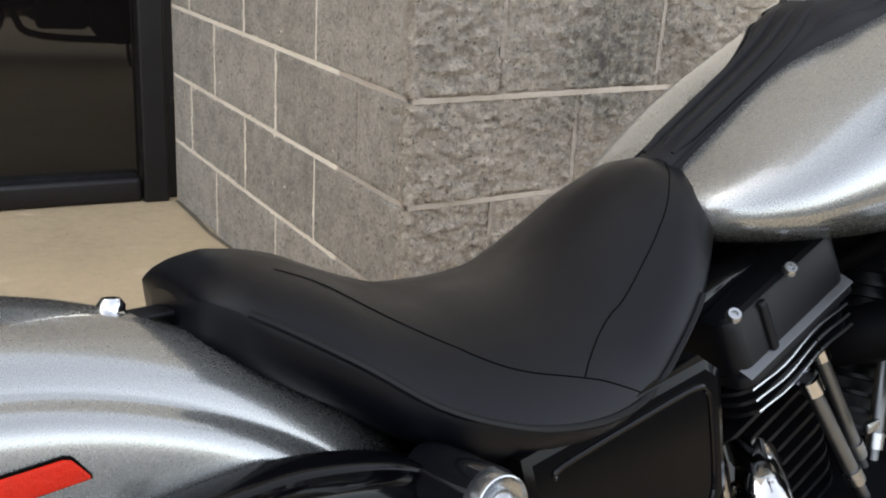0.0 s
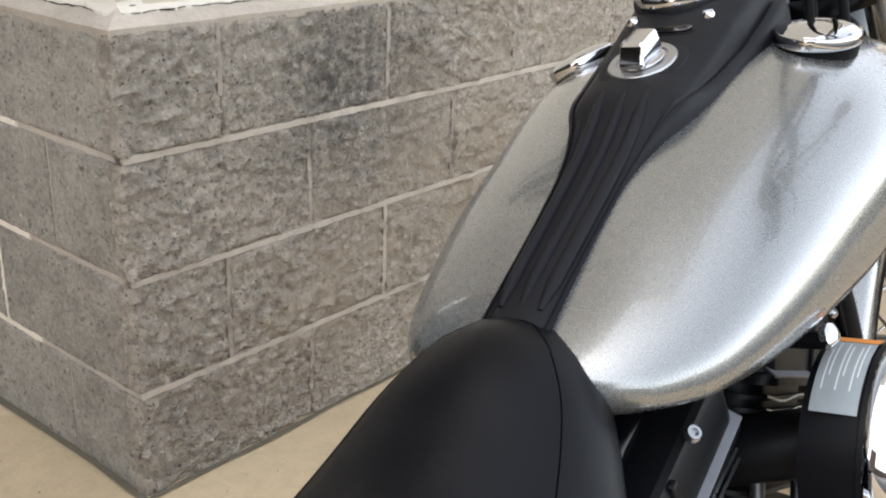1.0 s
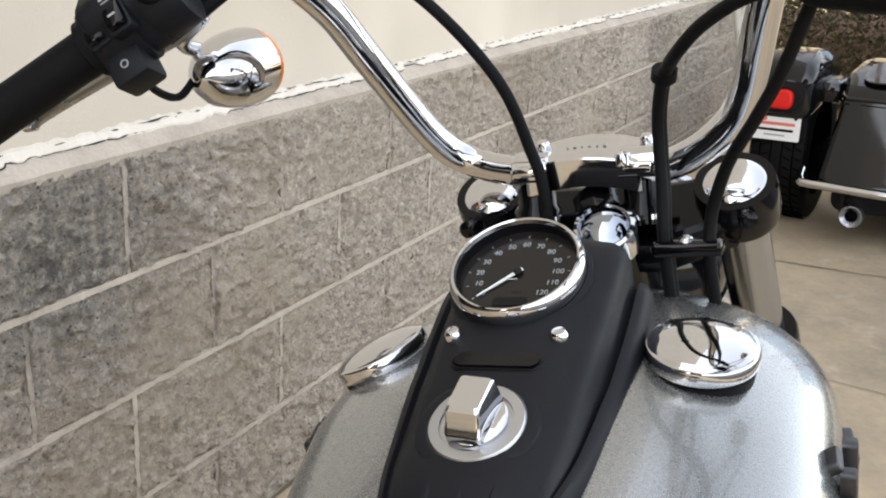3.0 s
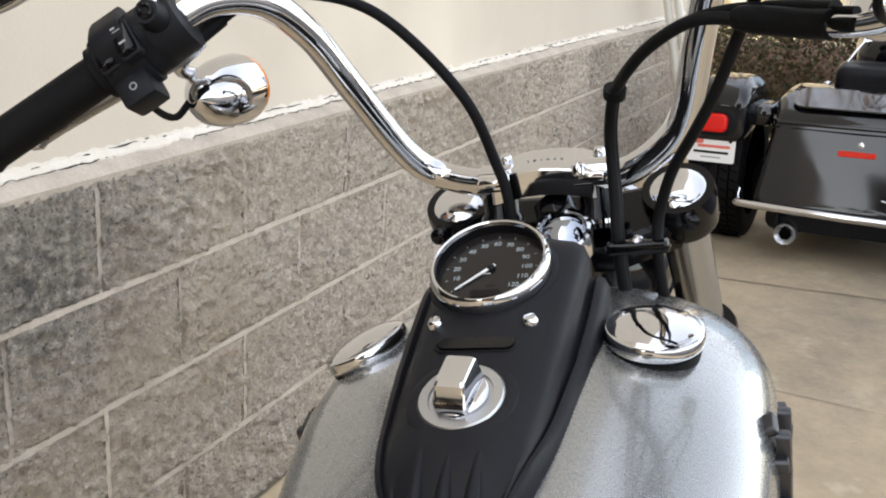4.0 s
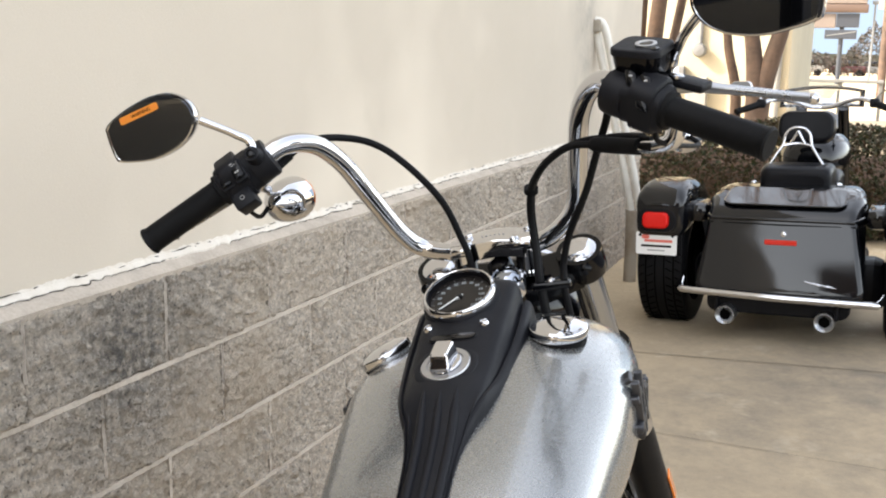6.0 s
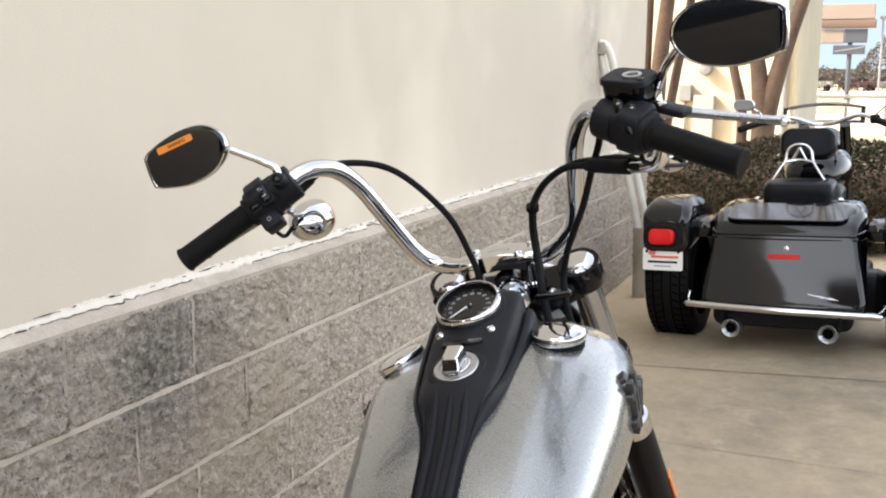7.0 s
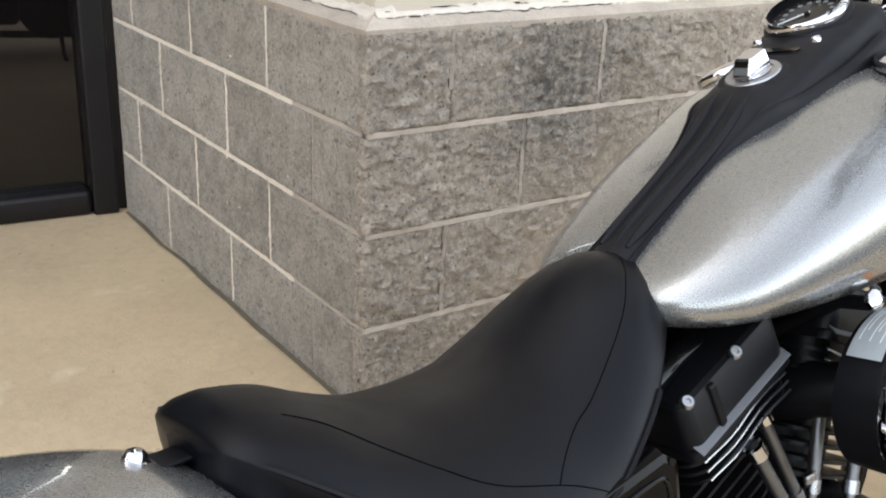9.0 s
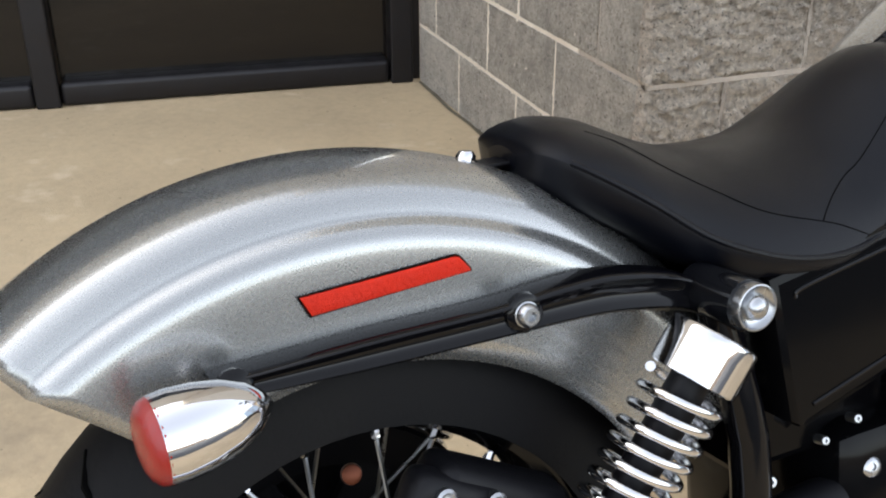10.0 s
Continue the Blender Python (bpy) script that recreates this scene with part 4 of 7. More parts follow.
def wheel(name, cy, cz, r_out, half, r_rim, label, spokes):
    w = part(name, skin([[(x, cy + r * math.cos(2 * math.pi * k / 64), cz + r * math.sin(2 * math.pi * k / 64)) for x, r in tyre_profile(r_out, half, r_rim)] for k in range(65)], closed=False, caps=False),
             M_RUBBER, bike, label, angle=60)
    rim = [(half * 0.78, r_rim - 0.002), (half * 0.80, r_rim + 0.012), (half * 0.70, r_rim + 0.012), (half * 0.62, r_rim - 0.010), (half * 0.3, r_rim - 0.022), (-half * 0.3, r_rim - 0.022), (-half * 0.62, r_rim - 0.010), (-half * 0.70, r_rim + 0.012), (-half * 0.80, r_rim + 0.012), (-half * 0.78, r_rim - 0.002)]
    part("rim", skin([[(x, cy + r * math.cos(2 * math.pi * k / 64), cz + r * math.sin(2 * math.pi * k / 64)) for x, r in rim] for k in range(65)], closed=False, caps=False), M_BLACKGLOSS, w, "gloss black rim")
    part("hub", lathe([(0.03, -0.075), (0.055, -0.07), (0.055, -0.055), (0.032, -0.045), (0.032, 0.045), (0.055, 0.055), (0.055, 0.07), (0.03, 0.075)], (0, cy, cz), (1, 0, 0), 28), M_BRUSHED, w, "metal hub")
    for i in range(spokes):
        a = 2 * math.pi * i / spokes
        s = 1 if i % 2 else -1
        b = a + (0.55 if (i // 2) % 2 else -0.55)
        p = (s * 0.060, cy + 0.052 * math.cos(b), cz + 0.052 * math.sin(b))
        q = (s * half * 0.25, cy + (r_rim - 0.018) * math.cos(a), cz + (r_rim - 0.018) * math.sin(a))
        part("spoke", tube([p, q], 0.0022, 6), M_STEEL, w)
        d = Vector(p) - Vector(q)
        part("nipple", tube([q, Vector(q) + d * 0.09], 0.0042, 6), M_CHROME, w)
    return w


rear_wheel = wheel("rear_wheel", RW[0], RW[1], 0.312, 0.080, 0.222, "black rear tyre on a spoked rim", 40)
front_wheel = wheel("front_wheel", 0.80, 0.335, 0.335, 0.048, 0.250, "black front tyre on a spoked rim", 40)
for k in range(36):
    a = 2 * math.pi * k / 36
    for s in (1, -1):
        p = [(s * x, RW[0] + r * math.cos(a + da), RW[1] + r * math.sin(a + da)) for x, r, da in ((0.015, 0.3095, 0.0), (0.045, 0.3035, 0.05), (0.064, 0.288, 0.07))]
        if k % 2 == (s > 0):
            part("tread_groove", tube(p, 0.003, 5), M_THREAD, rear_wheel)
part("brake_disc", lathe([(0.146, 0.0), (0.146, 0.005), (0.10, 0.005), (0.10, 0.0)], (0.088, RW[0], RW[1]), (1, 0, 0), 48), M_STEEL, rear_wheel, "steel brake disc")
caliper = part("brake_caliper", join(box(0.058, 0.135, 0.085, (0.108, -0.795, 0.445), 0.016, pose(0, 0, 0, -28), 3), box(0.040, 0.085, 0.060, (0.124, -0.835, 0.470), 0.014, pose(0, 0, 0, -28), 3)), M_BLACKSATIN, bike, "black rear brake caliper")
for y, z in ((-0.842, 0.492), (-0.800, 0.476)):
    part("caliper_bolt", lathe([(0.0085, -0.006), (0.0085, 0.003), (0.006, 0.005), (0.003, 0.002)], (0.146, y, z), (1, 0, 0.15), 14), M_STEEL, caliper, "steel caliper bolt")
part("hose_banjo", lathe([(0.0080, -0.006), (0.0088, 0.0), (0.0080, 0.006), (0.005, 0.008)], (0.090, -0.898, 0.505), (1, -0.2, 0.4), 16), M_COPPER, caliper, "copper banjo washer")
for x, y, z, r in ((0.130, -0.389, 0.378, 0.013), (0.120, -0.505, 0.392, 0.008), (0.126, -0.445, 0.420, 0.006), (0.126, -0.405, 0.432, 0.006)):
    part("case_bolt", lathe([(r * k, h) for k, h in ((0.8, -0.012), (0.8, 0.001), (0.62, 0.003), (0.3, 0.0032), (0.25, 0.001))], (x, y, z), (1, -0.2, 0.3), 16), M_STEEL, bike, "bright case bolt")
PULLEY = []
for k in range(6):
    a0 = 2 * math.pi * k / 6
    PULLEY.append(prism([(0.125 * math.cos(a0 - 0.17), 0.125 * math.sin(a0 - 0.17)), (0.125 * math.cos(a0 + 0.17), 0.125 * math.sin(a0 + 0.17)), (0.05 * math.cos(a0 + 0.55), 0.05 * math.sin(a0 + 0.55)), (0.05 * math.cos(a0 - 0.55), 0.05 * math.sin(a0 - 0.55))], 0.012, axes((-0.096, RW[0], RW[1]), (0, 1, 0), (0, 0, 1), (1, 0, 0))))
part("pulley_ring", lathe([(0.118, 0.0), (0.170, 0.0), (0.172, 0.004), (0.172, 0.030), (0.168, 0.034), (0.118, 0.012), (0.118, 0.0)], (-0.098, RW[0], RW[1]), (1, 0, 0), 60), M_BLACKSATIN, rear_wheel, "black belt pulley")
part("pulley_hub", lathe([(0.02, 0.0), (0.058, 0.0), (0.058, 0.014), (0.02, 0.014)], (-0.098, RW[0], RW[1]), (1, 0, 0), 32), M_BLACKSATIN, rear_wheel)
for arm in PULLEY:
    part("pulley_arm", arm, M_BLACKSATIN, rear_wheel)
part("drive_belt", tube([(-0.082, RW[0] + 0.174 * math.cos(radians(90 - 3 * k)), RW[1] + 0.174 * math.sin(radians(90 - 3 * k))) for k in range(0, 3)] + [(-0.082, -0.35, 0.40)], 0.010, 8), M_RUBBER, bike, "black drive belt")
part("axle_nut", lathe([(0.024, 0), (0.024, 0.012), (0.015, 0.02), (0.0, 0.02)], (0.13, RW[0], RW[1]), (1, 0, 0), 6), M_CHROME, bike, "chrome axle nut")
for s in (1, -1):
    part("swingarm", tube([(s * 0.125, RW[0] - 0.03, RW[1]), (s * 0.125, -0.70, 0.325), (s * 0.11, -0.42, 0.34)], [0.022, 0.026, 0.028], 12), M_BLACKSATIN, bike, "black swingarm")

# shocks
for s in (1, -1):
    top, bot = Vector((s * 0.178, -0.584, 0.603)), Vector((s * 0.162, -0.774, 0.355))
    mount = top
    top = top + Vector((0, -0.008, 0))
    d = (bot - top).normalized()
    shock = part("shock_absorber", tube([top + d * 0.05, bot], [0.017, 0.017], 16), M_BLACKSATIN, bike, "black damper with chrome coil spring")
    part("top_cover", lathe([(0.024, 0.026), (0.033, 0.0265), (0.0365, 0.0285), (0.0372, 0.032), (0.0372, 0.040), (0.0372, 0.050), (0.0372, 0.060), (0.0372, 0.068), (0.0355, 0.069), (0.030, 0.066)], top, d, 56), M_CHROME, shock, "chrome shock cover", angle=50)
    spring = []
    x = d.orthogonal().normalized()
    y = d.cross(x)
    for k in range(14 * 28):
        a = 2 * math.pi * k / 28
        spring.append(top + d * (0.076 + 0.225 * k / (14 * 28)) + (x * math.cos(a) + y * math.sin(a)) * 0.0325)
    part("spring", tube(spring, 0.0043, 10), M_CHROME, shock, "chrome coil spring")
    part("upper_mount", tube([mount - Vector((s * 0.055, 0, 0)), mount + Vector((s * 0.008, 0, 0))], [0.0215, 0.0215], 20), M_CLEARBLACK, shock, "gloss black shock mount")
    part("mount_bolt", lathe([(0.0190, 0.0), (0.0196, 0.009), (0.0192, 0.0112), (0.0182, 0.0116), (0.0165, 0.0085), (0.0125, 0.0065), (0.0108, 0.0065), (0.0106, 0.0095), (0.0095, 0.0130), (0.0065, 0.0160), (0.0030, 0.0172), (0.0, 0.0174)], mount + Vector((s * 0.008, 0, 0)), (s, 0, 0), 36), M_STEEL, shock, "steel bolt with cupped washer", angle=45)
    part("lower_mount", lathe([(0.022, -0.02), (0.022, 0.02)], bot, (s, 0, 0), 16), M_CHROME, shock)

# side cover and battery box
out = [(-0.530, 0.603), (-0.345, 0.632), (-0.325, 0.618), (-0.322, 0.52), (-0.335, 0.495), (-0.49, 0.452), (-0.505, 0.462)]
cover = part("side_cover", prism([(y, z) for y, z in out], 0.05, axes((0.098, 0, 0), (0, 1, 0), (0, 0, 1), (1, 0, 0)), 0.009), M_BLACKCOVER, bike, "gloss black side cover")
part("cover_ridge", tube([(0.1462, -0.500, 0.580), (0.1480, -0.494, 0.588), (0.1482, -0.42, 0.6015), (0.1482, -0.362, 0.6105), (0.1482, -0.347, 0.606), (0.1482, -0.342, 0.590), (0.1482, -0.340, 0.535), (0.1482, -0.346, 0.516), (0.1482, -0.362, 0.508), (0.1480, -0.480, 0.475)], 0.0024, 8, 4), M_BLACKDEEP, cover)
part("side_cover", prism([(y, z) for y, z in out], 0.05, axes((-0.148, 0, 0), (0, 1, 0), (0, 0, 1), (1, 0, 0)), 0.0), M_BLACKDEEP, bike, "gloss black side cover")
part("battery_box", box(0.19, 0.19, 0.20, (0, -0.43, 0.49), 0.01), M_BLACKCOVER, bike, "black battery box")
for s in (1, -1):
    part("frame_tube", tube([(s * 0.10, -0.62, 0.60), (s * 0.10, -0.55, 0.585), (s * 0.085, -0.40, 0.60), (s * 0.055, -0.22, 0.655), (s * 0.03, 0.10, 0.69), (0, 0.33, 0.78)], 0.017, 14, 4), M_BLACKGLOSS, bike, "gloss black frame tube")
    part("frame_tube", tube([(s * 0.11, -0.56, 0.58), (s * 0.125, -0.535, 0.45), (s * 0.125, -0.52, 0.27), (s * 0.12, -0.40, 0.17), (s * 0.115, 0.20, 0.16), (s * 0.10, 0.36, 0.22), (s * 0.06, 0.40, 0.50), (s * 0.025, 0.37, 0.72)], 0.019, 14, 4), M_BLACKGLOSS, bike, "gloss black frame tube")

# engine
part("crankcase", lathe([(0.10, -0.15), (0.155, -0.13), (0.165, -0.05), (0.165, 0.05), (0.15, 0.13), (0.09, 0.15)], (0.0, -0.02, 0.29), (1, 0, 0), 28), M_BLACKSATIN, bike, "black engine crankcase")
part("gearbox", box(0.26, 0.26, 0.22, (0.0, -0.30, 0.31), 0.03), M_BLACKCOVER, bike, "black gearbox housing")
part("primary_cover", lathe([(0.02, 0.17), (0.12, 0.165), (0.14, 0.15), (0.145, 0.10)], (0.0, -0.02, 0.29), (-1, 0, 0), 28), M_BLACKGLOSS, bike, "black primary cover")
for cyl, (foot, head) in {"rear": ((-0.117, 0.375), (-0.230, 0.655)), "front": ((0.0, 0.375), (0.113, 0.655))}.items():
    f, h = Vector((0.0, *foot)), Vector((0.0, *head))
    d = (h - f).normalized()
    across = d.cross(Vector((1, 0, 0)))
    barrel = part("cylinder", tube([f, f + d * 0.20], 0.058, 28), M_BLACKSATIN, bike, "black finned cylinder")
    for k in range(10):
        m = axes(f + d * (0.03 + 0.0165 * k), (1, 0, 0), across, d)
        fin = prism(rounded(0.168, 0.140 + 0.004 * k, 0.035), 0.0042, m, 0.0)
        part("cooling_fin", fin, M_BLACKSATIN, barrel)
    mid = 0.036 if cyl == "rear" else -0.036
    hd = part("cylinder_head", prism(rounded(0.185, 0.150, 0.03), 0.045, axes(f + d * 0.195 + across * mid, (1, 0, 0), across, d), 0.004), M_BLACKSATIN, bike, "black cylinder head")
    for k in range(3):
        m = axes(f + d * (0.196 + 0.0115 * k) + across * mid, (1, 0, 0), across, d)
        part("head_fin", prism(rounded(0.203, 0.172, 0.03), 0.004, m, 0.0), M_BLACKSATIN, hd)
        part("fin_edge", tube([m @ Vector((0.1020, u, 0.002 + 0.0025 * math.sin(u * 60))) for u in np.linspace(-0.072, 0.075, 14)], 0.0014, 6), M_STEEL, hd, "bright machined fin edge")
    rk = part("rocker_box", prism(rounded(0.212, 0.166, 0.016), 0.058, axes(f + d * 0.238 + across * mid, (1, 0, 0), across, d), 0.008), M_BLACKSATIN, bike, "black rocker box")
    part("rocker_ridge", prism(rounded(0.222, 0.172, 0.016), 0.011, axes(f + d * 0.233 + across * mid, (1, 0, 0), across, d), 0.004), M_BLACKSATIN, rk)
    part("rocker_rib", box(0.008, 0.010, 0.050, (0, 0, 0), 0.003, axes(f + d * 0.268 + across * 0.0 + Vector((0.106, 0, 0)), (1, 0, 0), across, d)), M_BLACKSATIN, rk)
    # Ledge strip in paler metal: its sky reflection is put into the colour.
    ledge = axes(f + d * 0.2445 + across * mid + Vector((0.1065, 0, 0)), (1, 0, 0), across, d) @ pose(0, 0, 0, 0, 35, 0)
    part("machined_ledge", box(0.013, 0.158, 0.0022, (0, 0, 0), 0.0006, ledge), M_LEDGE, rk, "machined ledge in paler metal, for the sky it reflects")
    spots = ((0.113, -0.269, 0.644), (0.110, -0.190, 0.669)) if cyl == "rear" else ((0.110, 0.072, 0.669), (0.113, 0.150, 0.644))
    for spot in spots:
        part("rocker_bolt", lathe([(0.0068, -0.004), (0.0066, 0.0), (0.0054, 0.0018), (0.0032, 0.0018), (0.0028, -0.001)], spot, d + Vector((0.9, -0.1, 0)), 18), M_STEEL, rk, "chrome rocker bolt")
    for dx, du in ((0.085, 0.075), (0.108, 0.026)):
        s = 1 if cyl == "rear" else -1
        a = Vector((dx + 0.006, foot[0] * 0.5 + s * du * 0.7, 0.36))
        b = f + d * 0.195 + Vector((dx, 0, 0)) + across * (du * s)
        rod = part("pushrod_tube", tube([a, a.lerp(b, 0.45), a.lerp(b, 0.46), b], [0.0058, 0.0058, 0.0072, 0.0072], 18), M_LEDGE, bike, "chrome pushrod tube")
        part("pushrod_collar", tube([a.lerp(b, 0.93), b], 0.0110, 18), M_CHROME, rod)
        part("pushrod_clip", tube([a.lerp(b, 0.43), a.lerp(b, 0.50)], 0.0090, 16), M_STEEL, rod)
part("tappet_block", box(0.04, 0.13, 0.04, (0.112, -0.015, 0.36), 0.01), M_CHROME, bike, "chrome tappet block")

part("cable_bracket", box(0.006, 0.020, 0.011, (0.112, -0.070, 0.496), 0.002), M_STEEL, bike, "small steel bracket")

# exhaust
part("exhaust_header", tube([(0.10, -0.240, 0.505), (0.148, -0.282, 0.480), (0.175, -0.295, 0.40), (0.18, -0.315, 0.28), (0.185, -0.45, 0.20), (0.19, -0.62, 0.19)], 0.028, 20, 6), M_CHROME, bike, "chrome exhaust header")
part("exhaust_header", tube([(0.10, 0.215, 0.48), (0.14, 0.28, 0.44), (0.165, 0.29, 0.34), (0.175, 0.22, 0.22), (0.185, 0.0, 0.175), (0.185, -0.45, 0.165)], 0.022, 18, 6), M_CHROME, bike, "chrome exhaust header")
part("silencer", tube([(0.19, -0.55, 0.19), (0.19, -0.62, 0.19), (0.192, -1.15, 0.195), (0.192, -1.17, 0.195)], [0.03, 0.045, 0.045, 0.042], 24), M_CHROME, bike, "chrome silencer")

# air cleaner
AC = Vector((0.0, -0.004, 0.585))
air = part("air_cleaner", lathe([(0.066, 0.143), (0.083, 0.1475), (0.0845, 0.192), (0.087, 0.193), (0.087, 0.198)], AC, (1, 0, 0), 40), M_BLACKSATIN, bike, "round air cleaner with chrome cover")
part("cover_plate", lathe([(0.0865, 0.196), (0.088, 0.201), (0.0865, 0.212), (0.079, 0.222), (0.063, 0.2285), (0.036, 0.2325), (0.0, 0.2335)], AC, (1, 0, 0), 48), M_CHROME, air, "chrome domed cover")
def wrap(a0, a1, x0, x1, r, n=12):
    """A strip round the filter housing from angle a0 to a1."""
    return skin([[(x, AC.y + r * math.cos(radians(a0 + (a1 - a0) * k / n)), AC.z + r * math.sin(radians(a0 + (a1 - a0) * k / n))) for x in (x0, x1)] for k in range(n + 1)], closed=False, caps=False)


label = part("rating_label", wrap(85, 140, 0.1540, 0.1905, 0.0868, 28), M_LABEL, air, "pale printed label round the filter housing")
for i in range(9):
    part("print_line", wrap(88 + 4 * (i % 2), 136 - 9 * (i % 3), 0.1560 + 0.0036 * i, 0.1571 + 0.0036 * i, 0.0872, 24), M_WHITE if i % 3 else M_GREYBOX, label)
part("warning_label", wrap(64, 84, 0.1540, 0.1905, 0.0868), M_ORANGE, air, "orange warning strip")
part("intake_manifold", tube([(0.03, -0.035, 0.56), (0.10, -0.03, 0.58), (0.15, -0.01, 0.585)], 0.03, 14), M_BLACKSATIN, bike, "black intake manifold")
part("air_bracket", tube([(0.02, -0.03, 0.62), (0.12, -0.025, 0.68), (0.16, -0.03, 0.685)], 0.008, 10), M_BLACKSATIN, bike)
part("bracket_bolt", lathe([(0.011, 0), (0.011, 0.006), (0.006, 0.009)], (0.158, -0.028, 0.687), (1, -0.2, 0.4), 8), M_CHROME, bike, "chrome bracket bolt")

# tank emblems: plain raised metal shapes
def on_tank(s, y, z):
    """A place on the tank's flank, facing outwards, with x towards the front."""
    hit, n, _, _ = tank_tree.ray_cast(Vector((s * 0.5, y, z)), Vector((-s, 0, 0)))
    n = n if n.x * s > 0 else -n
    fwd = (Vector((0, 1, 0.05)) - n * n.y).normalized()
    return axes(hit - n * 0.002, fwd * s, n.cross(fwd * s), n)


for s in (1, -1):
    em = None
    for dy, dz, wid, hei, tilt in ((-0.034, 0.002, 0.010, 0.066, 6), (-0.012, 0.004, 0.010, 0.070, -4), (-0.023, 0.017, 0.052, 0.010, 6), (-0.023, -0.014, 0.052, 0.010, 6), (0.010, -0.004, 0.009, 0.042, 5), (0.020, 0.012, 0.018, 0.009, -10),
                                   (0.028, -0.006, 0.009, 0.036, -5), (0.020, -0.012, 0.022, 0.008, 12), (0.044, -0.004, 0.009, 0.040, 8), (0.053, 0.010, 0.016, 0.008, 0), (-0.034, 0.036, 0.017, 0.008, 20), (-0.012, -0.032, 0.017, 0.008, 20)):
        bm = prism(rounded(1.1 * wid, 1.15 * hei, 0.0035), 0.010, on_tank(s, 0.162 + 1.12 * dy, 0.802 + 1.15 * dz) @ pose(0, 0, 0, 0, 0, tilt * s), 0.002)
        if em is None:
            em = part("tank_emblem", bm, M_PEWTER, bike, "raised dark pewter tank emblem")
        else:
            part("emblem_bar", bm, M_PEWTER, em)

# fork, yokes, risers
RAKE = radians(33)
FD = Vector((0, math.sin(RAKE), -math.cos(RAKE)))
STEM = Vector((0, 0.372, 0.968))
for s in (1, -1):
    o = STEM + Vector((s * 0.110, 0, 0))
    leg = part("fork_leg", tube([o - FD * 0.008, o + FD * 0.40], 0.0230, 28), M_FORK, bike, "polished fork tube with black slider")
    part("fork_cap", lathe([(0.0300, -0.016), (0.0305, 0.002), (0.0285, 0.008), (0.0235, 0.0125), (0.012, 0.0155), (0.0, 0.0160)], o, -FD, 36), M_CHROME, leg, "chrome fork cap")
    part("dust_cover", lathe([(0.027, 0.372), (0.033, 0.376), (0.034, 0.39), (0.034, 0.412)], o, FD, 28), M_CHROME, leg, "chrome dust cover")
    part("slider", tube([o + FD * 0.405, o + FD * 0.44, o + FD * 0.78], [0.031, 0.033, 0.031], 22), M_BLACKSATIN, leg, "black fork slider")
    part("fork_reflector", box(0.004, 0.022, 0.075, o + FD * 0.60 + Vector((s * 0.034, 0.01, 0)), 0.001, pose(0, 0, 0, math.degrees(RAKE))), M_AMBER, leg, "amber reflector on the slider")
    part("yoke_clamp", lathe([(0.034, -0.010), (0.0355, 0.0), (0.0355, 0.025), (0.034, 0.032)], o, FD, 28), M_BLACKDEEP, leg, "gloss black yoke clamp")
    part("lower_clamp", lathe([(0.034, 0.0), (0.036, 0.006), (0.036, 0.036), (0.034, 0.042)], o + FD * 0.20, FD, 24), M_BLACKGLOSS, leg, "gloss black lower yoke clamp")
    part("pinch_bolt", lathe([(0.008, 0), (0.008, 0.02), (0.005, 0.022)], o + FD * 0.02 + Vector((s * 0.01, -0.035, 0)), (s * 0.2, -1, 0), 12), M_BLACKGLOSS, leg)
YF = axes(STEM, (1, 0, 0), (0, math.cos(RAKE), math.sin(RAKE)), -FD)
part("upper_yoke", prism([(-0.11, -0.030), (-0.05, -0.058), (0.05, -0.058), (0.11, -0.030), (0.11, 0.030), (0.05, 0.02), (-0.05, 0.02), (-0.11, 0.030)], 0.035, YF @ pose(0, 0, -0.040), 0.008), M_BLACKGLOSS, bike, "gloss black upper fork yoke")
part("lower_yoke", prism([(-0.11, -0.028), (-0.05, -0.056), (0.05, -0.056), (0.11, -0.028), (0.11, 0.028), (-0.11, 0.028)], 0.035, YF @ pose(0, 0, -0.24), 0.006), M_BLACKGLOSS, bike, "gloss black lower fork yoke")
part("steering_head", tube([STEM + Vector((0, -0.045, 0)) + FD * 0.03, STEM + Vector((0, -0.045, 0)) + FD * 0.22], 0.034, 20), M_BLACKGLOSS, bike, "gloss black steering head")
part("stem_nut", lathe([(0.022, 0), (0.022, 0.008), (0.014, 0.018), (0.0, 0.02)], STEM - Vector((0, 0.042, 0.002)), -FD, 6), M_BLACKGLOSS, bike, "black steering stem nut")
BAR_Y, BAR_Z = 0.337, 0.999
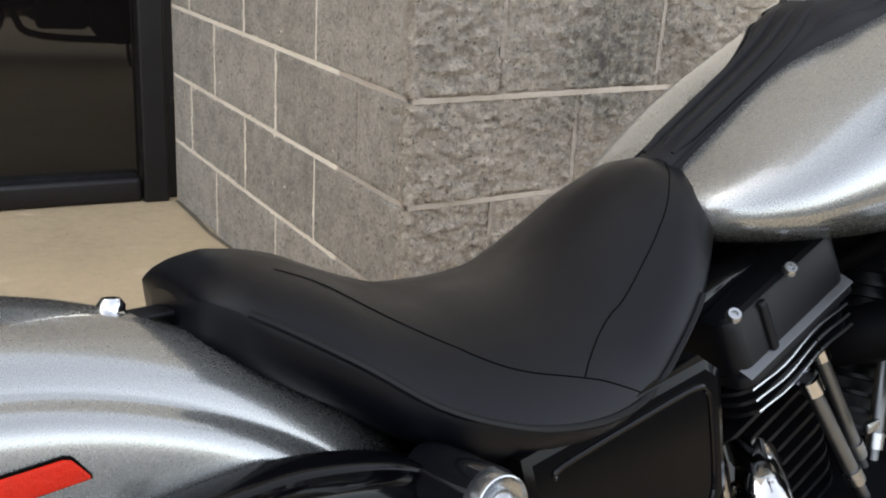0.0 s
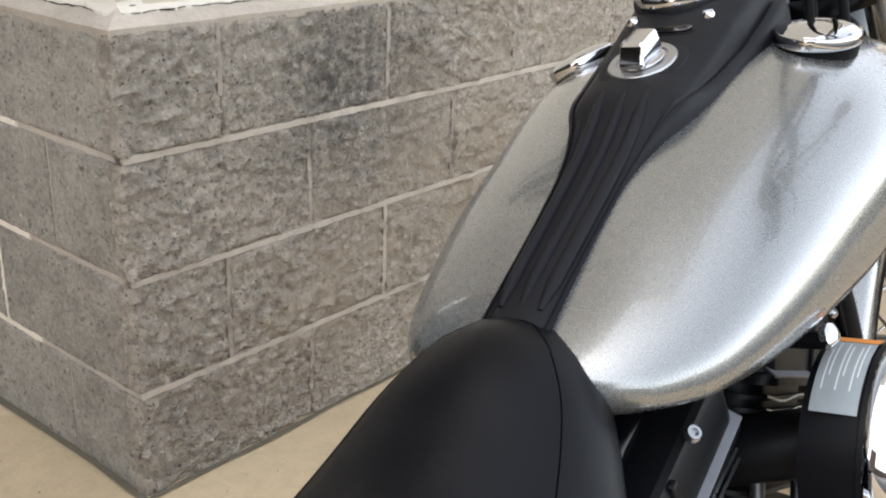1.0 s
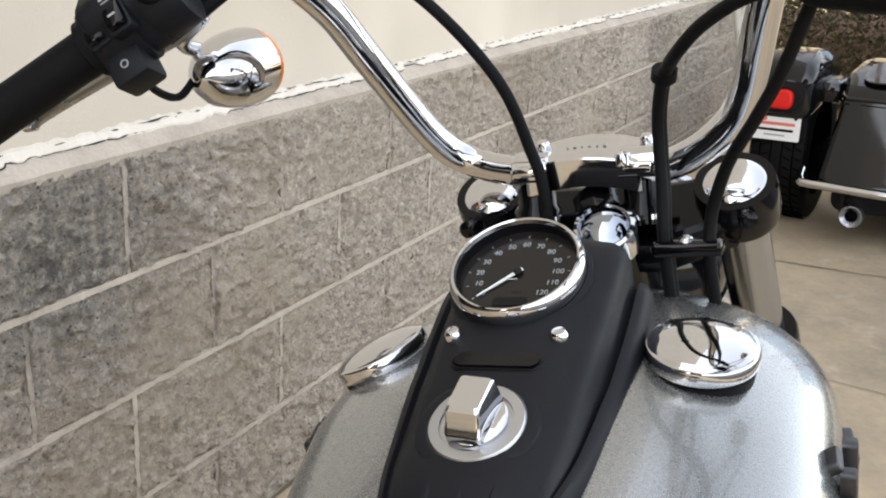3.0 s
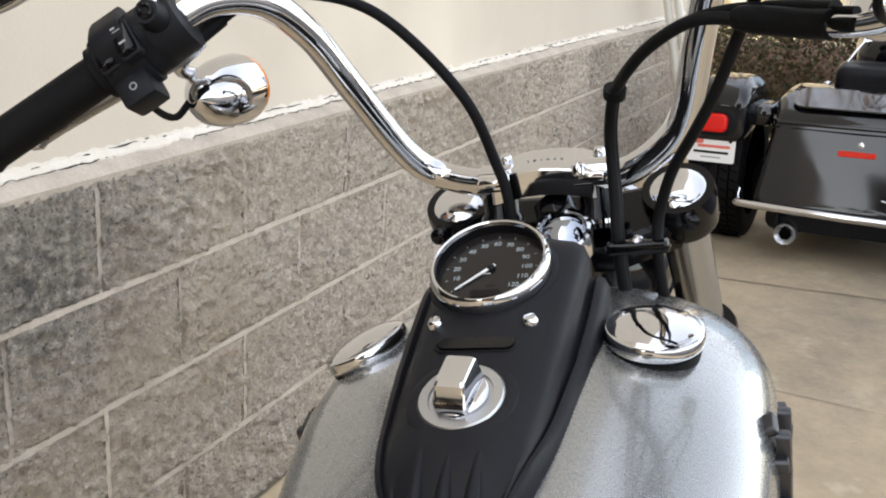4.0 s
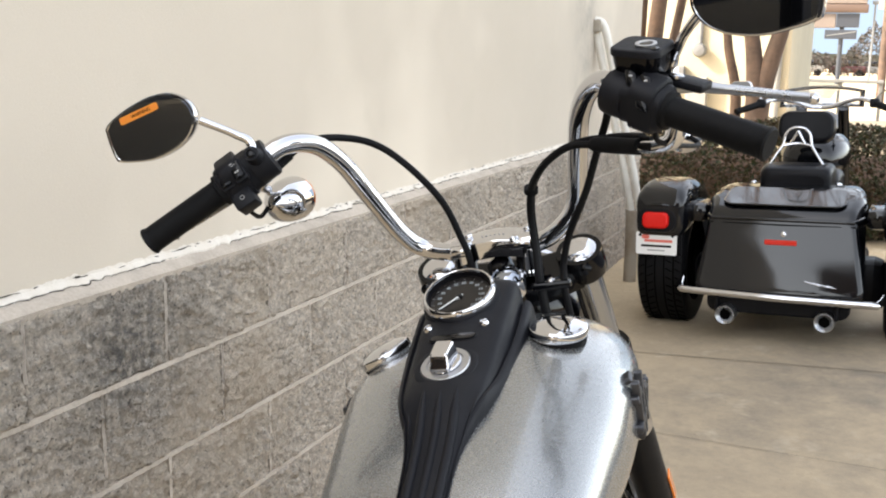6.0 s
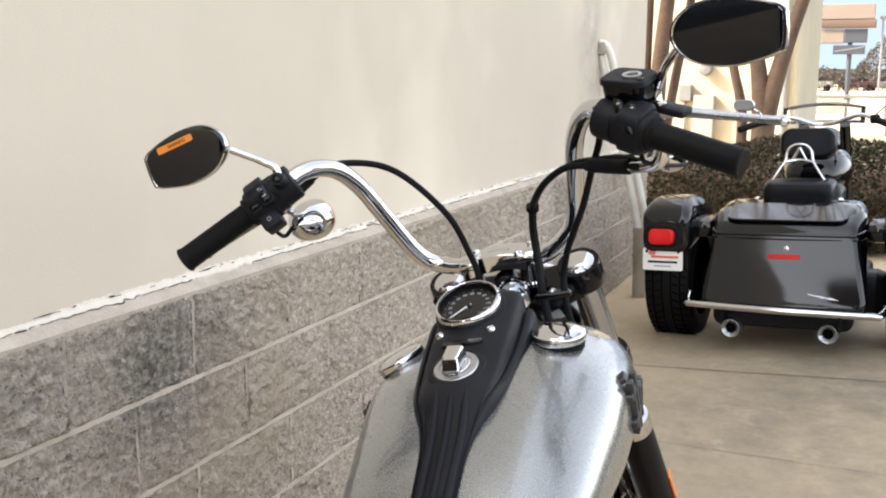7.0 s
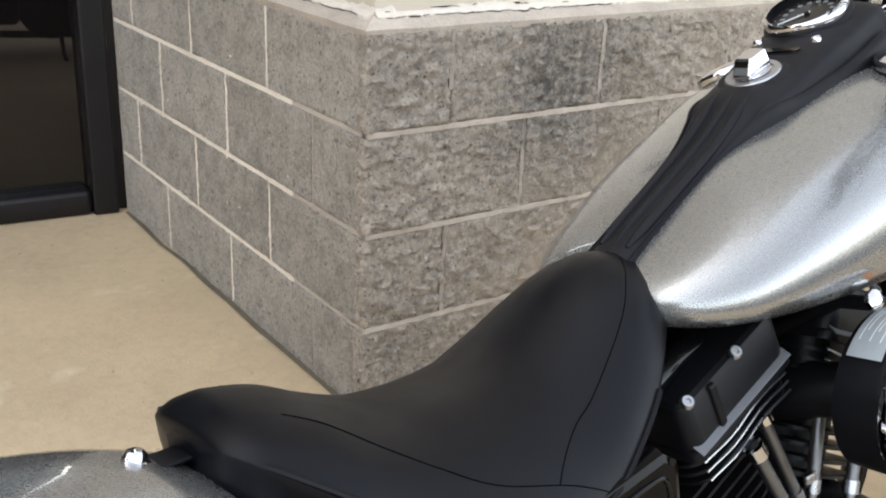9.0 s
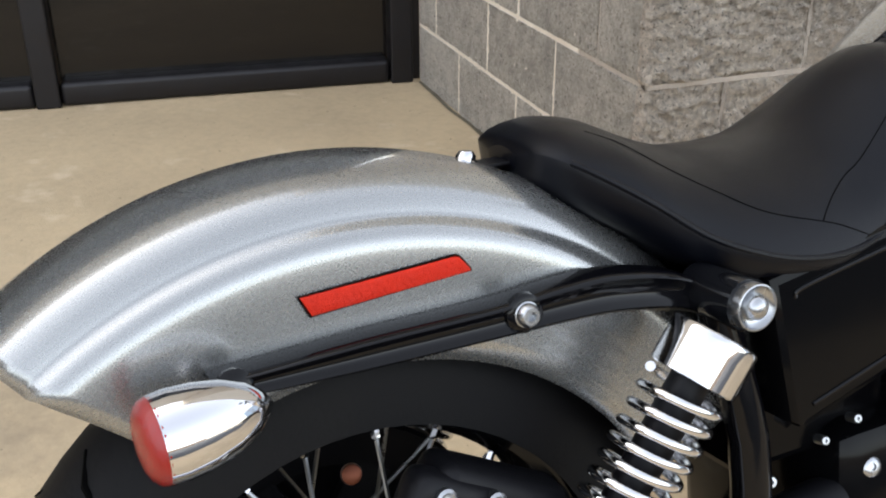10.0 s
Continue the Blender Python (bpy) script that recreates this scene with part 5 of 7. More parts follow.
for s, cx in ((1, 0.040), (-1, -0.055)):
    b = Vector((cx, BAR_Y, BAR_Z))
    riser = part("handlebar_riser", lathe([(0.021, 0.0), (0.021, 0.014), (0.0175, 0.019), (0.0175, 0.038)], (cx, BAR_Y - 0.006, 0.952), (0, 0.12, 1), 24), M_BLACKGLOSS, bike, "black handlebar riser with chrome clamp")
    part("riser_collar", lathe([(0.0185, 0.0), (0.0225, 0.001), (0.0225, 0.005), (0.0185, 0.006)], (cx, BAR_Y - 0.006, 0.956), (0, 0.12, 1), 24), M_CHROME, riser, "chrome riser collar")
    part("riser_clamp", lathe([(0.0165, -0.0175), (0.0182, -0.0155), (0.0182, 0.0155), (0.0165, 0.0175)], b, (1, 0, 0), 28), M_CHROME, riser, "polished bar clamp")
    part("clamp_lug", box(0.029, 0.046, 0.011, b + Vector((0, 0, 0.0035)), 0.004), M_CHROME, riser)
    part("clamp_split", box(0.032, 0.048, 0.0016, b + Vector((0, 0, -0.003))), M_BLACKSATIN, riser)
    for dy in (-0.018, 0.018):
        part("clamp_screw", lathe([(0.0072, -0.004), (0.0072, 0.004), (0.0060, 0.0062), (0.0034, 0.0064), (0.0030, 0.0040)], b + Vector((-0.012 * s, dy, 0.010 if dy < 0 else 0.000)), (0, 0, 1), 16), M_CHROME, riser, "chrome socket screw")

bridge = part("bar_top_clamp", skin([[(-0.0075 + x, BAR_Y + u * k, BAR_Z + 0.001 + v * k - 3.0 * x * x) for u, v in ((-0.0222, -0.011), (-0.0228, 0.000), (-0.0226, 0.0125), (-0.0218, 0.0140), (-0.0195, 0.0150), (0.000, 0.0190), (0.014, 0.0228), (0.026, 0.0250), (0.030, 0.0235), (0.031, 0.0), (0.028, -0.011))] for x, k in ((-0.0500, 0.90), (-0.0470, 0.98), (-0.030, 1.0), (-0.016, 1.0), (0.0, 1.0), (0.016, 1.0), (0.030, 1.0), (0.0470, 0.98), (0.0500, 0.90))]), M_CHROME, bike, "polished chrome bar clamp plate", angle=22)
for k in range(6):
    part("clamp_mark", box(0.0018 + 0.0012 * (k % 2), 0.0022, 0.0005, (-0.024 + 0.0066 * k, BAR_Y + 0.0005, BAR_Z + 0.0203), 0, None), M_STEEL, bridge)
for x in (-0.050, 0.042):
    part("plate_bolt", lathe([(0.0058, -0.008), (0.0058, 0.003), (0.0045, 0.0048), (0.0, 0.0052)], (x, BAR_Y + 0.016, BAR_Z + 0.020), (0, -0.25, 1), 14), M_CHROME, bridge, "chrome plate bolt")

# handlebar
BAR_LEFT = [(0.0, BAR_Y, BAR_Z), (-0.06, BAR_Y, BAR_Z), (-0.118, 0.347, 1.011), (-0.144, 0.3246, 1.0416), (-0.165, 0.269, 1.1156), (-0.178, 0.2324, 1.1636), (-0.194, 0.189, 1.1963), (-0.219, 0.1495, 1.2036), (-0.243, 0.1247, 1.1912), (-0.265, 0.1076, 1.1752)]
BAR_RIGHT = [(0.0, BAR_Y, BAR_Z), (0.06, BAR_Y, BAR_Z), (0.104, 0.330, 1.022), (0.130, 0.309, 1.056), (0.153, 0.250, 1.124), (0.169, 0.209, 1.169), (0.191, 0.165, 1.199), (0.217, 0.126, 1.210), (0.242, 0.101, 1.199), (0.264, 0.084, 1.183)]
bar_pts = [tuple(r) for r in smooth_rows(BAR_LEFT, 6)[::-1]] + [tuple(r) for r in smooth_rows(BAR_RIGHT, 6)[1:]]
bars = part("handlebar", tube(bar_pts, 0.0135, 20), M_CHROME, bike, "high chrome handlebar")
for s in (1, -1):
    a, e = (Vector((0.264, 0.086, 1.180)), Vector((0.397, 0.028, 1.112))) if s > 0 else (Vector((-0.265, 0.1076, 1.1752)), Vector((-0.400, 0.058, 1.1085)))
    d = (e - a).normalized()
    grip = part("grip", tube([a + d * 0.035, a + d * 0.045, e - d * 0.008, e - d * 0.002, e], [0.0185, 0.0175, 0.0178, 0.0195, 0.017], 24), M_RUBBER, bike, "black rubber grip")
    part("grip_flange", lathe([(0.018, 0.0), (0.0225, 0.002), (0.0225, 0.008), (0.018, 0.010)], a + d * 0.032, d, 24), M_RUBBER, grip)
    # switch housing
    m = facing(a + d * 0.006, d, (0, -0.45, 1))
    hous = part("switch_housing", join(prism(rounded(0.052, 0.062, 0.016), 0.030, m @ pose(0, 0.002, -0.008), 0.005), prism(rounded(0.046, 0.052, 0.016), 0.052, m @ pose(0, 0.0, -0.022), 0.006)), M_BLACKMATT, bike, "black switch housing")
    fm = axes(a - d * (0.014 if s < 0 else -0.004), d, (0, 0.45, 0.89), Vector((0, -0.89, 0.45)))
    if s > 0:
        for u, v in ((-0.010, 0.012), (0.010, 0.012), (0.0, -0.012)):
            part("switch_button", box(0.016, 0.022, 0.012, (0, 0, 0), 0.004, fm @ pose(u, v, 0.0255)), M_BLACKGLOSS, hous, "black rocker switch")
            part("switch_mark", box(0.0055, 0.0018, 0.0012, (0, 0, 0), 0, fm @ pose(u, v + 0.003, 0.0317, 0, 0, 25)), M_GREYBOX, hous)
    else:
        face_n = (Vector((0.05, -0.95, 0.30)) - d * Vector((0.05, -0.95, 0.30)).dot(d)).normalized()
        for q in ((-0.2815, 0.0790, 1.1740), (-0.2605, 0.0785, 1.1825)):
            qm = axes(q, d, face_n.cross(d), face_n)
            part("switch_frame", prism(rounded(0.0195, 0.0330, 0.004), 0.010, qm @ pose(0, 0, -0.010), 0.002), M_BLACKMATT, hous)
            rocker = part("switch_button", box(0.0150, 0.0270, 0.0075, (0, 0, 0), 0.003, qm @ pose(0, 0, 0.0005, 6)), M_BLACKGLOSS, hous, "black rocker switch")
            for u, v, l in ((0.0, 0.0075, 0.008), (0.0, 0.0045, 0.006), (0.0, -0.0065, 0.007), (0.002, -0.0092, 0.004)):
                part("switch_mark", box(l, 0.0016, 0.0009, (0, 0, 0), 0, qm @ pose(u, v, 0.0046, 6)), M_GREYBOX, hous)
        qm = axes((-0.2619, 0.0830, 1.1455), d, face_n.cross(d), face_n)
        part("signal_button", box(0.030, 0.026, 0.030, (0, 0, 0), 0.004, qm @ pose(0, 0, -0.013)), M_BLACKMATT, hous, "black square push button")
        ring = [qm @ Vector((0.0028 * math.cos(k * math.pi / 5), 0.0028 * math.sin(k * math.pi / 5), 0.0024)) for k in range(11)]
        part("switch_mark", tube(ring, 0.0006, 5), M_GREYBOX, hous)
    cl = part("lever_clamp", lathe([(0.026, -0.014), (0.027, -0.010), (0.027, 0.010), (0.026, 0.014)], a - d * 0.028, d, 20), M_BLACKMATT, bike, "black lever clamp")
    if s < 0:
        for q in ((-0.234, 0.0770, 1.2005), (-0.239, 0.1040, 1.1660)):
            part("bolt_boss", tube([a - d * 0.028, Vector(q)], [0.016, 0.0095], 16), M_BLACKMATT, cl)
            part("clamp_bolt", lathe([(0.0062, -0.003), (0.0062, 0.002), (0.0045, 0.003), (0.003, 0.001)], q, Vector(q) - (a - d * 0.028), 14), M_BLACKGLOSS, cl)
    # lever
    pv = a - d * 0.025 + Vector((0, 0.045, -0.004))
    if s < 0:
        line = [pv, pv + d * 0.03 + Vector((0, 0.012, -0.004)), pv + d * 0.10 + Vector((0, 0.014, 0.0)), pv + d * 0.165 + Vector((0, 0.012, 0.004)), pv + d * 0.178 + Vector((0, 0.011, 0.004))]
    else:
        line = [pv, (0.305, 0.158, 1.188), (0.36, 0.155, 1.174), (0.43, 0.140, 1.154), (0.450, 0.134, 1.148)]
    lev = part("lever", tube(line, [0.011, 0.0105, 0.0085, 0.0085, 0.010] if s < 0 else [0.0115, 0.0090, 0.0062, 0.0056, 0.0060], 14, 4), M_STEEL, bike, "polished control lever")
    part("lever_ball", lathe([(k * r, k * h) for k in (1.0 if s < 0 else 0.7,) for r, h in ((0.0, -0.011), (0.007, -0.008), (0.0105, 0.0), (0.007, 0.008), (0.0, 0.011))], line[-1], d, 16), M_CHROME, lev)
    # mirror: tall inner end, tapering outwards
    foot = Vector((-0.237, 0.090, 1.204)) if s < 0 else Vector((0.301, 0.115, 1.206))
    mc = Vector((-0.361, 0.067, 1.2556)) if s < 0 else Vector((0.401, 0.040, 1.268))
    nrm = Vector((-0.09 if s < 0 else -0.45, -1.0, 0.0)).normalized()
    mm = facing(mc, nrm, (0, 0, 1))
    inner = mm @ Vector((s * -0.066, -0.002, -0.012))
    mid_pt = foot.lerp(inner, 0.55) + Vector((0, 0, 0.010 if s > 0 else 0.006))
    part("mirror_stem", tube([foot - Vector((0, 0, 0.012)), foot + Vector((s * 0.003, 0, 0.012)), foot.lerp(mid_pt, 0.5) + Vector((0, 0, 0.006)), mid_pt, inner], [0.0068, 0.0062, 0.0058, 0.0055, 0.006], 12, 4), M_CHROME, bike, "chrome mirror stem")
    out = [(-0.0785, 0.0100), (-0.0765, -0.0100), (-0.0710, -0.0320), (-0.0640, -0.0375), (-0.0407, -0.0410), (-0.0061, -0.0423), (0.0299, -0.0350), (0.0562, -0.0206), (0.0699, -0.0026), (0.0715, 0.0138), (0.0629, 0.0284), (0.0464, 0.0384), (0.0291, 0.0426), (-0.0011, 0.0409), (-0.0385, 0.0313), (-0.0687, 0.0187)]
    out = [tuple(p) for p in smooth_rows([*out, out[0]], 4)[:-1]]
    out = [(x * 0.98, y * 0.98) for x, y in out] if s < 0 else [(-x, y) for x, y in reversed(out)]
    back = skin([[mm @ Vector((x * k, y * k, z)) for x, y in out] for k, z in ((0.45, -0.030), (0.72, -0.026), (0.90, -0.016), (0.985, -0.004), (1.0, 0.0), (0.985, 0.0040), (0.945, 0.0044), (0.92, 0.0030))])
    mir = part("mirror", back, M_CHROME, bike, "chrome teardrop mirror", angle=50)
    part("mirror_glass", prism([(x * 0.925, y * 0.90) for x, y in out], 0.0012, mm @ pose(0, 0, 0.0032)), M_MIRROR, mir, "mirror glass")
    if s < 0:
        lm = mm @ pose(-0.0155, 0.0215, 0.0048, 0, 0, 10.5)
        strip = part("warning_strip", prism(rounded(0.066, 0.0098, 0.003), 0.0006, lm), M_ORANGE, mir, "orange warning strip")
        lettering("WARNING", 0.0068, lm @ pose(0.004, 0, 0.0008), M_THREAD, strip, "lettering")
    # front indicator
    o = Vector((-0.2645, 0.2120, 1.1250)) if s < 0 else Vector((0.290, 0.290, 1.122))
    ax = Vector((s * 0.05, 1, 0.02)).normalized()
    k = 1.0 if s < 0 else 0.8
    ind = part("front_indicator", lathe([(k * r, k * h) for r, h in ((0.0, -0.045), (0.010, -0.042), (0.019, -0.034), (0.027, -0.020), (0.031, -0.002), (0.0325, 0.016), (0.0325, 0.026))], o, ax, 28), M_CHROME, bike, "chrome bullet indicator with amber lens")
    part("lens", lathe([(k * r, k * h) for r, h in ((0.0325, 0.024), (0.031, 0.034), (0.020, 0.041), (0.0, 0.043))], o, ax, 28), M_AMBER, ind, "amber lens")
    part("stem", tube([o - ax * 0.012 + Vector((s * 0.014, 0, 0.018)), o - ax * 0.04 + Vector((s * 0.016, 0, 0.030)), a - d * 0.020 + Vector((0, 0.050, -0.012)), a - d * 0.022 + Vector((0, 0.020, -0.010))], 0.0065, 10, 3), M_CHROME, ind)
    part("indicator_cable", tube([o - ax * 0.036 + Vector((s * 0.012, 0, 0.0)), o - ax * 0.05 + Vector((s * 0.022, 0, -0.012)), a + d * 0.016 + Vector((0, 0.025, -0.045)), a + d * 0.012 + Vector((0, 0.004, -0.026))], 0.0032, 8, 5), M_RUBBER, ind, "black indicator cable")

# brake reservoir on the right bar
RM = Matrix.Translation((0.270, 0.104, 1.219)) @ pose(0, 0, 0, 14, 15, -20)
res = part("brake_reservoir", skin([[RM @ Vector((x * k, y * k, z)) for x, y in rounded(0.060, 0.054, 0.014)] for k, z in ((0.70, -0.0215), (0.78, -0.020), (0.84, -0.014), (0.97, 0.010), (1.0, 0.018))]), M_BLACKGLOSS, bike, "gloss black brake fluid reservoir")
lid = part("reservoir_lid", prism(rounded(0.063, 0.057, 0.014), 0.008, RM @ pose(0, 0, 0.0185), 0.003), M_BLACKMATT, res, "black reservoir lid")
RN = RM.to_3x3() @ Vector((0, 0, 1))
part("sight_glass", lathe([(0.0125, 0.0), (0.0125, 0.002), (0.0085, 0.0022), (0.0078, 0.0004), (0.0, 0.0004)], RM @ Vector((0.006, -0.002, 0.0265)), RN, 24), M_BRUSHED, lid, "round sight glass with bright ring")
part("sight_lens", lathe([(0.0076, 0.0), (0.0076, 0.0012), (0.0, 0.0014)], RM @ Vector((0.006, -0.002, 0.0266)), RN, 20), M_DIAL, lid)
part("lid_screw", lathe([(0.005, 0.0), (0.005, 0.0015), (0.0, 0.002)], RM @ Vector((0.023, -0.014, 0.0263)), RN, 14), M_BLACKGLOSS, lid)
part("clamp_plate", box(0.055, 0.028, 0.010, (0, 0, 0), 0.003, Matrix.Translation((0.315, 0.105, 1.192)) @ pose(0, 0, 0, 10, 22, -22)), M_BLACKMATT, bike, "black lever bracket")
part("bracket_bolt", lathe([(0.009, 0), (0.009, 0.003), (0.006, 0.005), (0.0, 0.0055)], (0.306, 0.100, 1.199), (0.35, -0.15, 1), 16), M_CHROME, bike, "chrome bracket bolt")

# cables
clutch = [(-0.232, 0.163, 1.184), (-0.207, 0.205, 1.203), (-0.17, 0.250, 1.197), (-0.136, 0.280, 1.177), (-0.096, 0.285, 1.137), (-0.060, 0.290, 1.083), (-0.045, 0.300, 1.027), (-0.037, 0.300, 0.987), (-0.035, 0.30, 0.88), (-0.04, 0.30, 0.70)]
part("clutch_cable", tube(clutch, 0.0052, 12, 8), M_RUBBER, bike, "black clutch cable")
part("cable_boot", tube([(-0.262, 0.133, 1.160), (-0.246, 0.148, 1.172), (-0.226, 0.170, 1.189)], 0.0075, 12, 3), M_RUBBER, bike)
th1 = [(0.262, 0.130, 1.124), (0.225, 0.165, 1.128), (0.190, 0.183, 1.134), (0.155, 0.190, 1.137), (0.122, 0.205, 1.123), (0.098, 0.225, 1.104), (0.078, 0.264, 1.082), (0.067, 0.285, 1.050), (0.065, 0.288, 1.018), (0.066, 0.281, 0.986), (0.066, 0.272, 0.955), (0.068, 0.272, 0.90), (0.070, 0.29, 0.82)]
part("throttle_cable", tube(th1, 0.0051, 12, 8), M_RUBBER, bike, "black throttle cable")
part("cable_boot", tube([(0.248, 0.145, 1.125), (0.225, 0.165, 1.128), (0.192, 0.182, 1.134), (0.182, 0.185, 1.135)], [0.0105, 0.0105, 0.0100, 0.0065], 14, 3), M_RUBBER, bike)
th2 = [(x + 0.002, y + 0.010, z + 0.007) for x, y, z in th1[:3]] + [(x + 0.001, y + 0.009, z + 0.001) for x, y, z in th1[3:]]
part("throttle_cable", tube(th2, 0.0046, 12, 8), M_RUBBER, bike, "black throttle cable")
part("cable_boot", tube([(0.251, 0.154, 1.132), (0.227, 0.174, 1.135), (0.205, 0.188, 1.139)], [0.0090, 0.0090, 0.0060], 14, 3), M_RUBBER, bike)
part("cable_tie", tube([(0.0785, 0.266, 1.086), (0.0765, 0.270, 1.079)], 0.0100, 12), M_RUBBER, bike, "black cable tie")
part("cable_elbow", tube([(0.300, 0.115, 1.148), (0.290, 0.125, 1.128), (0.268, 0.135, 1.123), (0.240, 0.152, 1.125)], [0.010, 0.011, 0.0085, 0.008], 14, 4), M_CHROME, bike, "chrome throttle elbow")
part("brake_hose", tube([(0.225, 0.125, 1.205), (0.218, 0.150, 1.188), (0.208, 0.185, 1.165), (0.186, 0.205, 1.124), (0.164, 0.222, 1.080), (0.144, 0.237, 1.048), (0.121, 0.262, 1.014), (0.107, 0.274, 0.982), (0.102, 0.274, 0.961), (0.101, 0.270, 0.93), (0.103, 0.285, 0.86), (0.105, 0.32, 0.78)], 0.0050, 12, 8), M_RUBBER, bike, "black brake hose")
part("guide_screw", lathe([(0.0055, 0.0), (0.0055, 0.002), (0.003, 0.004), (0.0, 0.0042)], (0.084, 0.268, 0.952), (0, -0.3, 1), 14), M_CHROME, bike, "chrome guide screw")
part("hose_ferrule", tube([(0.226, 0.122, 1.207), (0.214, 0.165, 1.178)], 0.0075, 12), M_CHROME, bike, "chrome hose ferrule")
part("cable_guide", box(0.056, 0.020, 0.012, (0.084, 0.271, 0.946), 0.004), M_BLACKGLOSS, bike, "black cable guide")

# headlamp seen behind the yoke
HL = Vector((0.0, 0.47, 0.880))
hl = part("headlamp", lathe([(0.0, -0.085), (0.03, -0.083), (0.06, -0.068), (0.08, -0.035), (0.086, 0.0), (0.086, 0.02)], HL, (0, 1, -0.05), 32), M_CLEARBLACK, bike, "gloss black headlamp")
part("bezel", lathe([(0.086, 0.016), (0.090, 0.022), (0.088, 0.034), (0.078, 0.036)], HL, (0, 1, -0.05), 32), M_CHROME, hl, "chrome headlamp bezel")
part("lens", lathe([(0.080, 0.030), (0.05, 0.042), (0.0, 0.046)], HL, (0, 1, -0.05), 32), M_LABEL, hl)
horn_cap = part("horn_cover", lathe([(0.0, 0.004), (0.017, 0.0035), (0.0205, 0.003), (0.0225, 0.006), (0.0255, 0.005), (0.0268, 0.001), (0.0268, -0.020)], (0.012, 0.300, 0.955), (0.05, -0.62, 0.80), 36), M_CHROME, bike, "round chrome cap on the steering head")

part("cap_disc", lathe([(0.0208, 0.0030), (0.0206, 0.0048), (0.017, 0.0078), (0.010, 0.0102), (0.0, 0.0110)], (0.012, 0.300, 0.955), (0.05, -0.62, 0.80), 32), M_MIRROR, horn_cap, "dark mirror-bright dome")

# front fender
rings = []
for k in range(33):
    a = radians(52 + (158 - 52) * k / 32)
    rings.append([(x, 0.80 + math.cos(a) * r, 0.335 + math.sin(a) * r) for x, r in ((-0.062, 0.325), (-0.063, 0.350), (-0.055, 0.366), (-0.03, 0.374), (0, 0.376), (0.03, 0.374), (0.055, 0.366), (0.063, 0.350), (0.062, 0.325))])
ff = part("front_fender", skin(rings, closed=False, caps=False), M_SILVER, bike, "metallic silver front fender", angle=50)
ff.modifiers.new("thickness", "SOLIDIFY").thickness = 0.003
part("brake_disc", lathe([(0.146, 0.0), (0.146, 0.005), (0.10, 0.005), (0.10, 0.0)], (0.072, 0.80, 0.335), (1, 0, 0), 48), M_STEEL, front_wheel, "steel brake disc")
part("side_stand", tube([(-0.13, 0.02, 0.20), (-0.20, 0.03, 0.08), (-0.235, 0.04, 0.062)], 0.011, 12), M_BLACKSATIN, bike, "black side stand")


# ---------------------------------------------------------------- trike parked beyond
TRIKE = Matrix.Translation((1.06, 3.42, 0.036)) @ pose(0, 0, 0, 0, 0, -4.0) @ pose(0, 0, 0, 0, -2.6, 0)
trike = tagged(thing("trike", TRIKE), "black three-wheeled touring motorcycle with a rear trunk, parked", "trike")


def section(y, w, zt, zb, r):
    """A rounded box section across the trike."""
    return [(x, y, (zt + zb) / 2 + z) for x, z in rounded(2 * w, zt - zb, r, 5)]


def lean(p):
    """The back of the trunk leans forward and narrows towards the lid."""
    x, y, z = p
    f = max(0.0, 1.0 - max(0.0, y - 0.04) / 0.22)
    g = (z - 0.25) / 0.29
    return (x * (1 + f * (0.03 - 0.14 * g)), y + f * (0.075 * g - 0.02), z)


TR = [(0.040, 0.318, 0.538, 0.248, 0.03), (0.0425, 0.330, 0.552, 0.236, 0.035), (0.060, 0.345, 0.580, 0.225, 0.04), (0.12, 0.345, 0.608, 0.215, 0.04), (0.30, 0.335, 0.648, 0.20, 0.05), (0.46, 0.320, 0.668, 0.19, 0.05), (0.56, 0.29, 0.655, 0.19, 0.05), (0.60, 0.24, 0.60, 0.22, 0.05)]
trunk = part("trunk", skin([[lean(p) for p in section(*r)] for r in smooth_rows(TR, 3)]), M_CLEARBLACK, trike, "gloss black trunk", angle=40)
part("lid_gap", tube([lean(p) for p in [(-0.352, 0.30, 0.545), (-0.352, 0.10, 0.535), (-0.335, 0.045, 0.532), (0.0, 0.040, 0.530), (0.335, 0.045, 0.532), (0.352, 0.10, 0.535), (0.352, 0.30, 0.545)]], 0.0035, 6), M_THREAD, trunk, "dark gap under the lid")
part("lid_lip", tube([lean(p) for p in [(-0.348, 0.32, 0.560), (-0.347, 0.12, 0.556), (-0.332, 0.050, 0.552), (-0.30, 0.043, 0.551), (0.0, 0.041, 0.551), (0.30, 0.043, 0.551), (0.332, 0.050, 0.552), (0.347, 0.12, 0.556), (0.348, 0.32, 0.560)]], 0.0085, 10, 3), M_CLEARBLACK, trunk, "rounded lid edge")
part("lid_recess", prism(rounded(0.52, 0.24, 0.05), 0.006, axes((0.0, 0.25, 0.6335), (1, 0, 0), (0, 0.977, 0.212), (0, -0.212, 0.977)), 0.004), M_CLEARBLACK, trunk, "raised lid panel")
part("trunk_lock", lathe([(0.014, 0.0), (0.014, 0.008), (0.010, 0.011), (0.0, 0.012)], (0.014, 0.092, 0.489), (0, -1, 0.26), 20), M_CHROME, trunk, "chrome lock")
part("trunk_reflector", prism(rounded(0.135, 0.022, 0.004), 0.006, axes((0.005, 0.0745, 0.455), (1, 0, 0), (0, 0.25, 0.968), (0, -0.968, 0.25)), 0.002), M_REFLECTOR, trunk, "narrow red reflector")
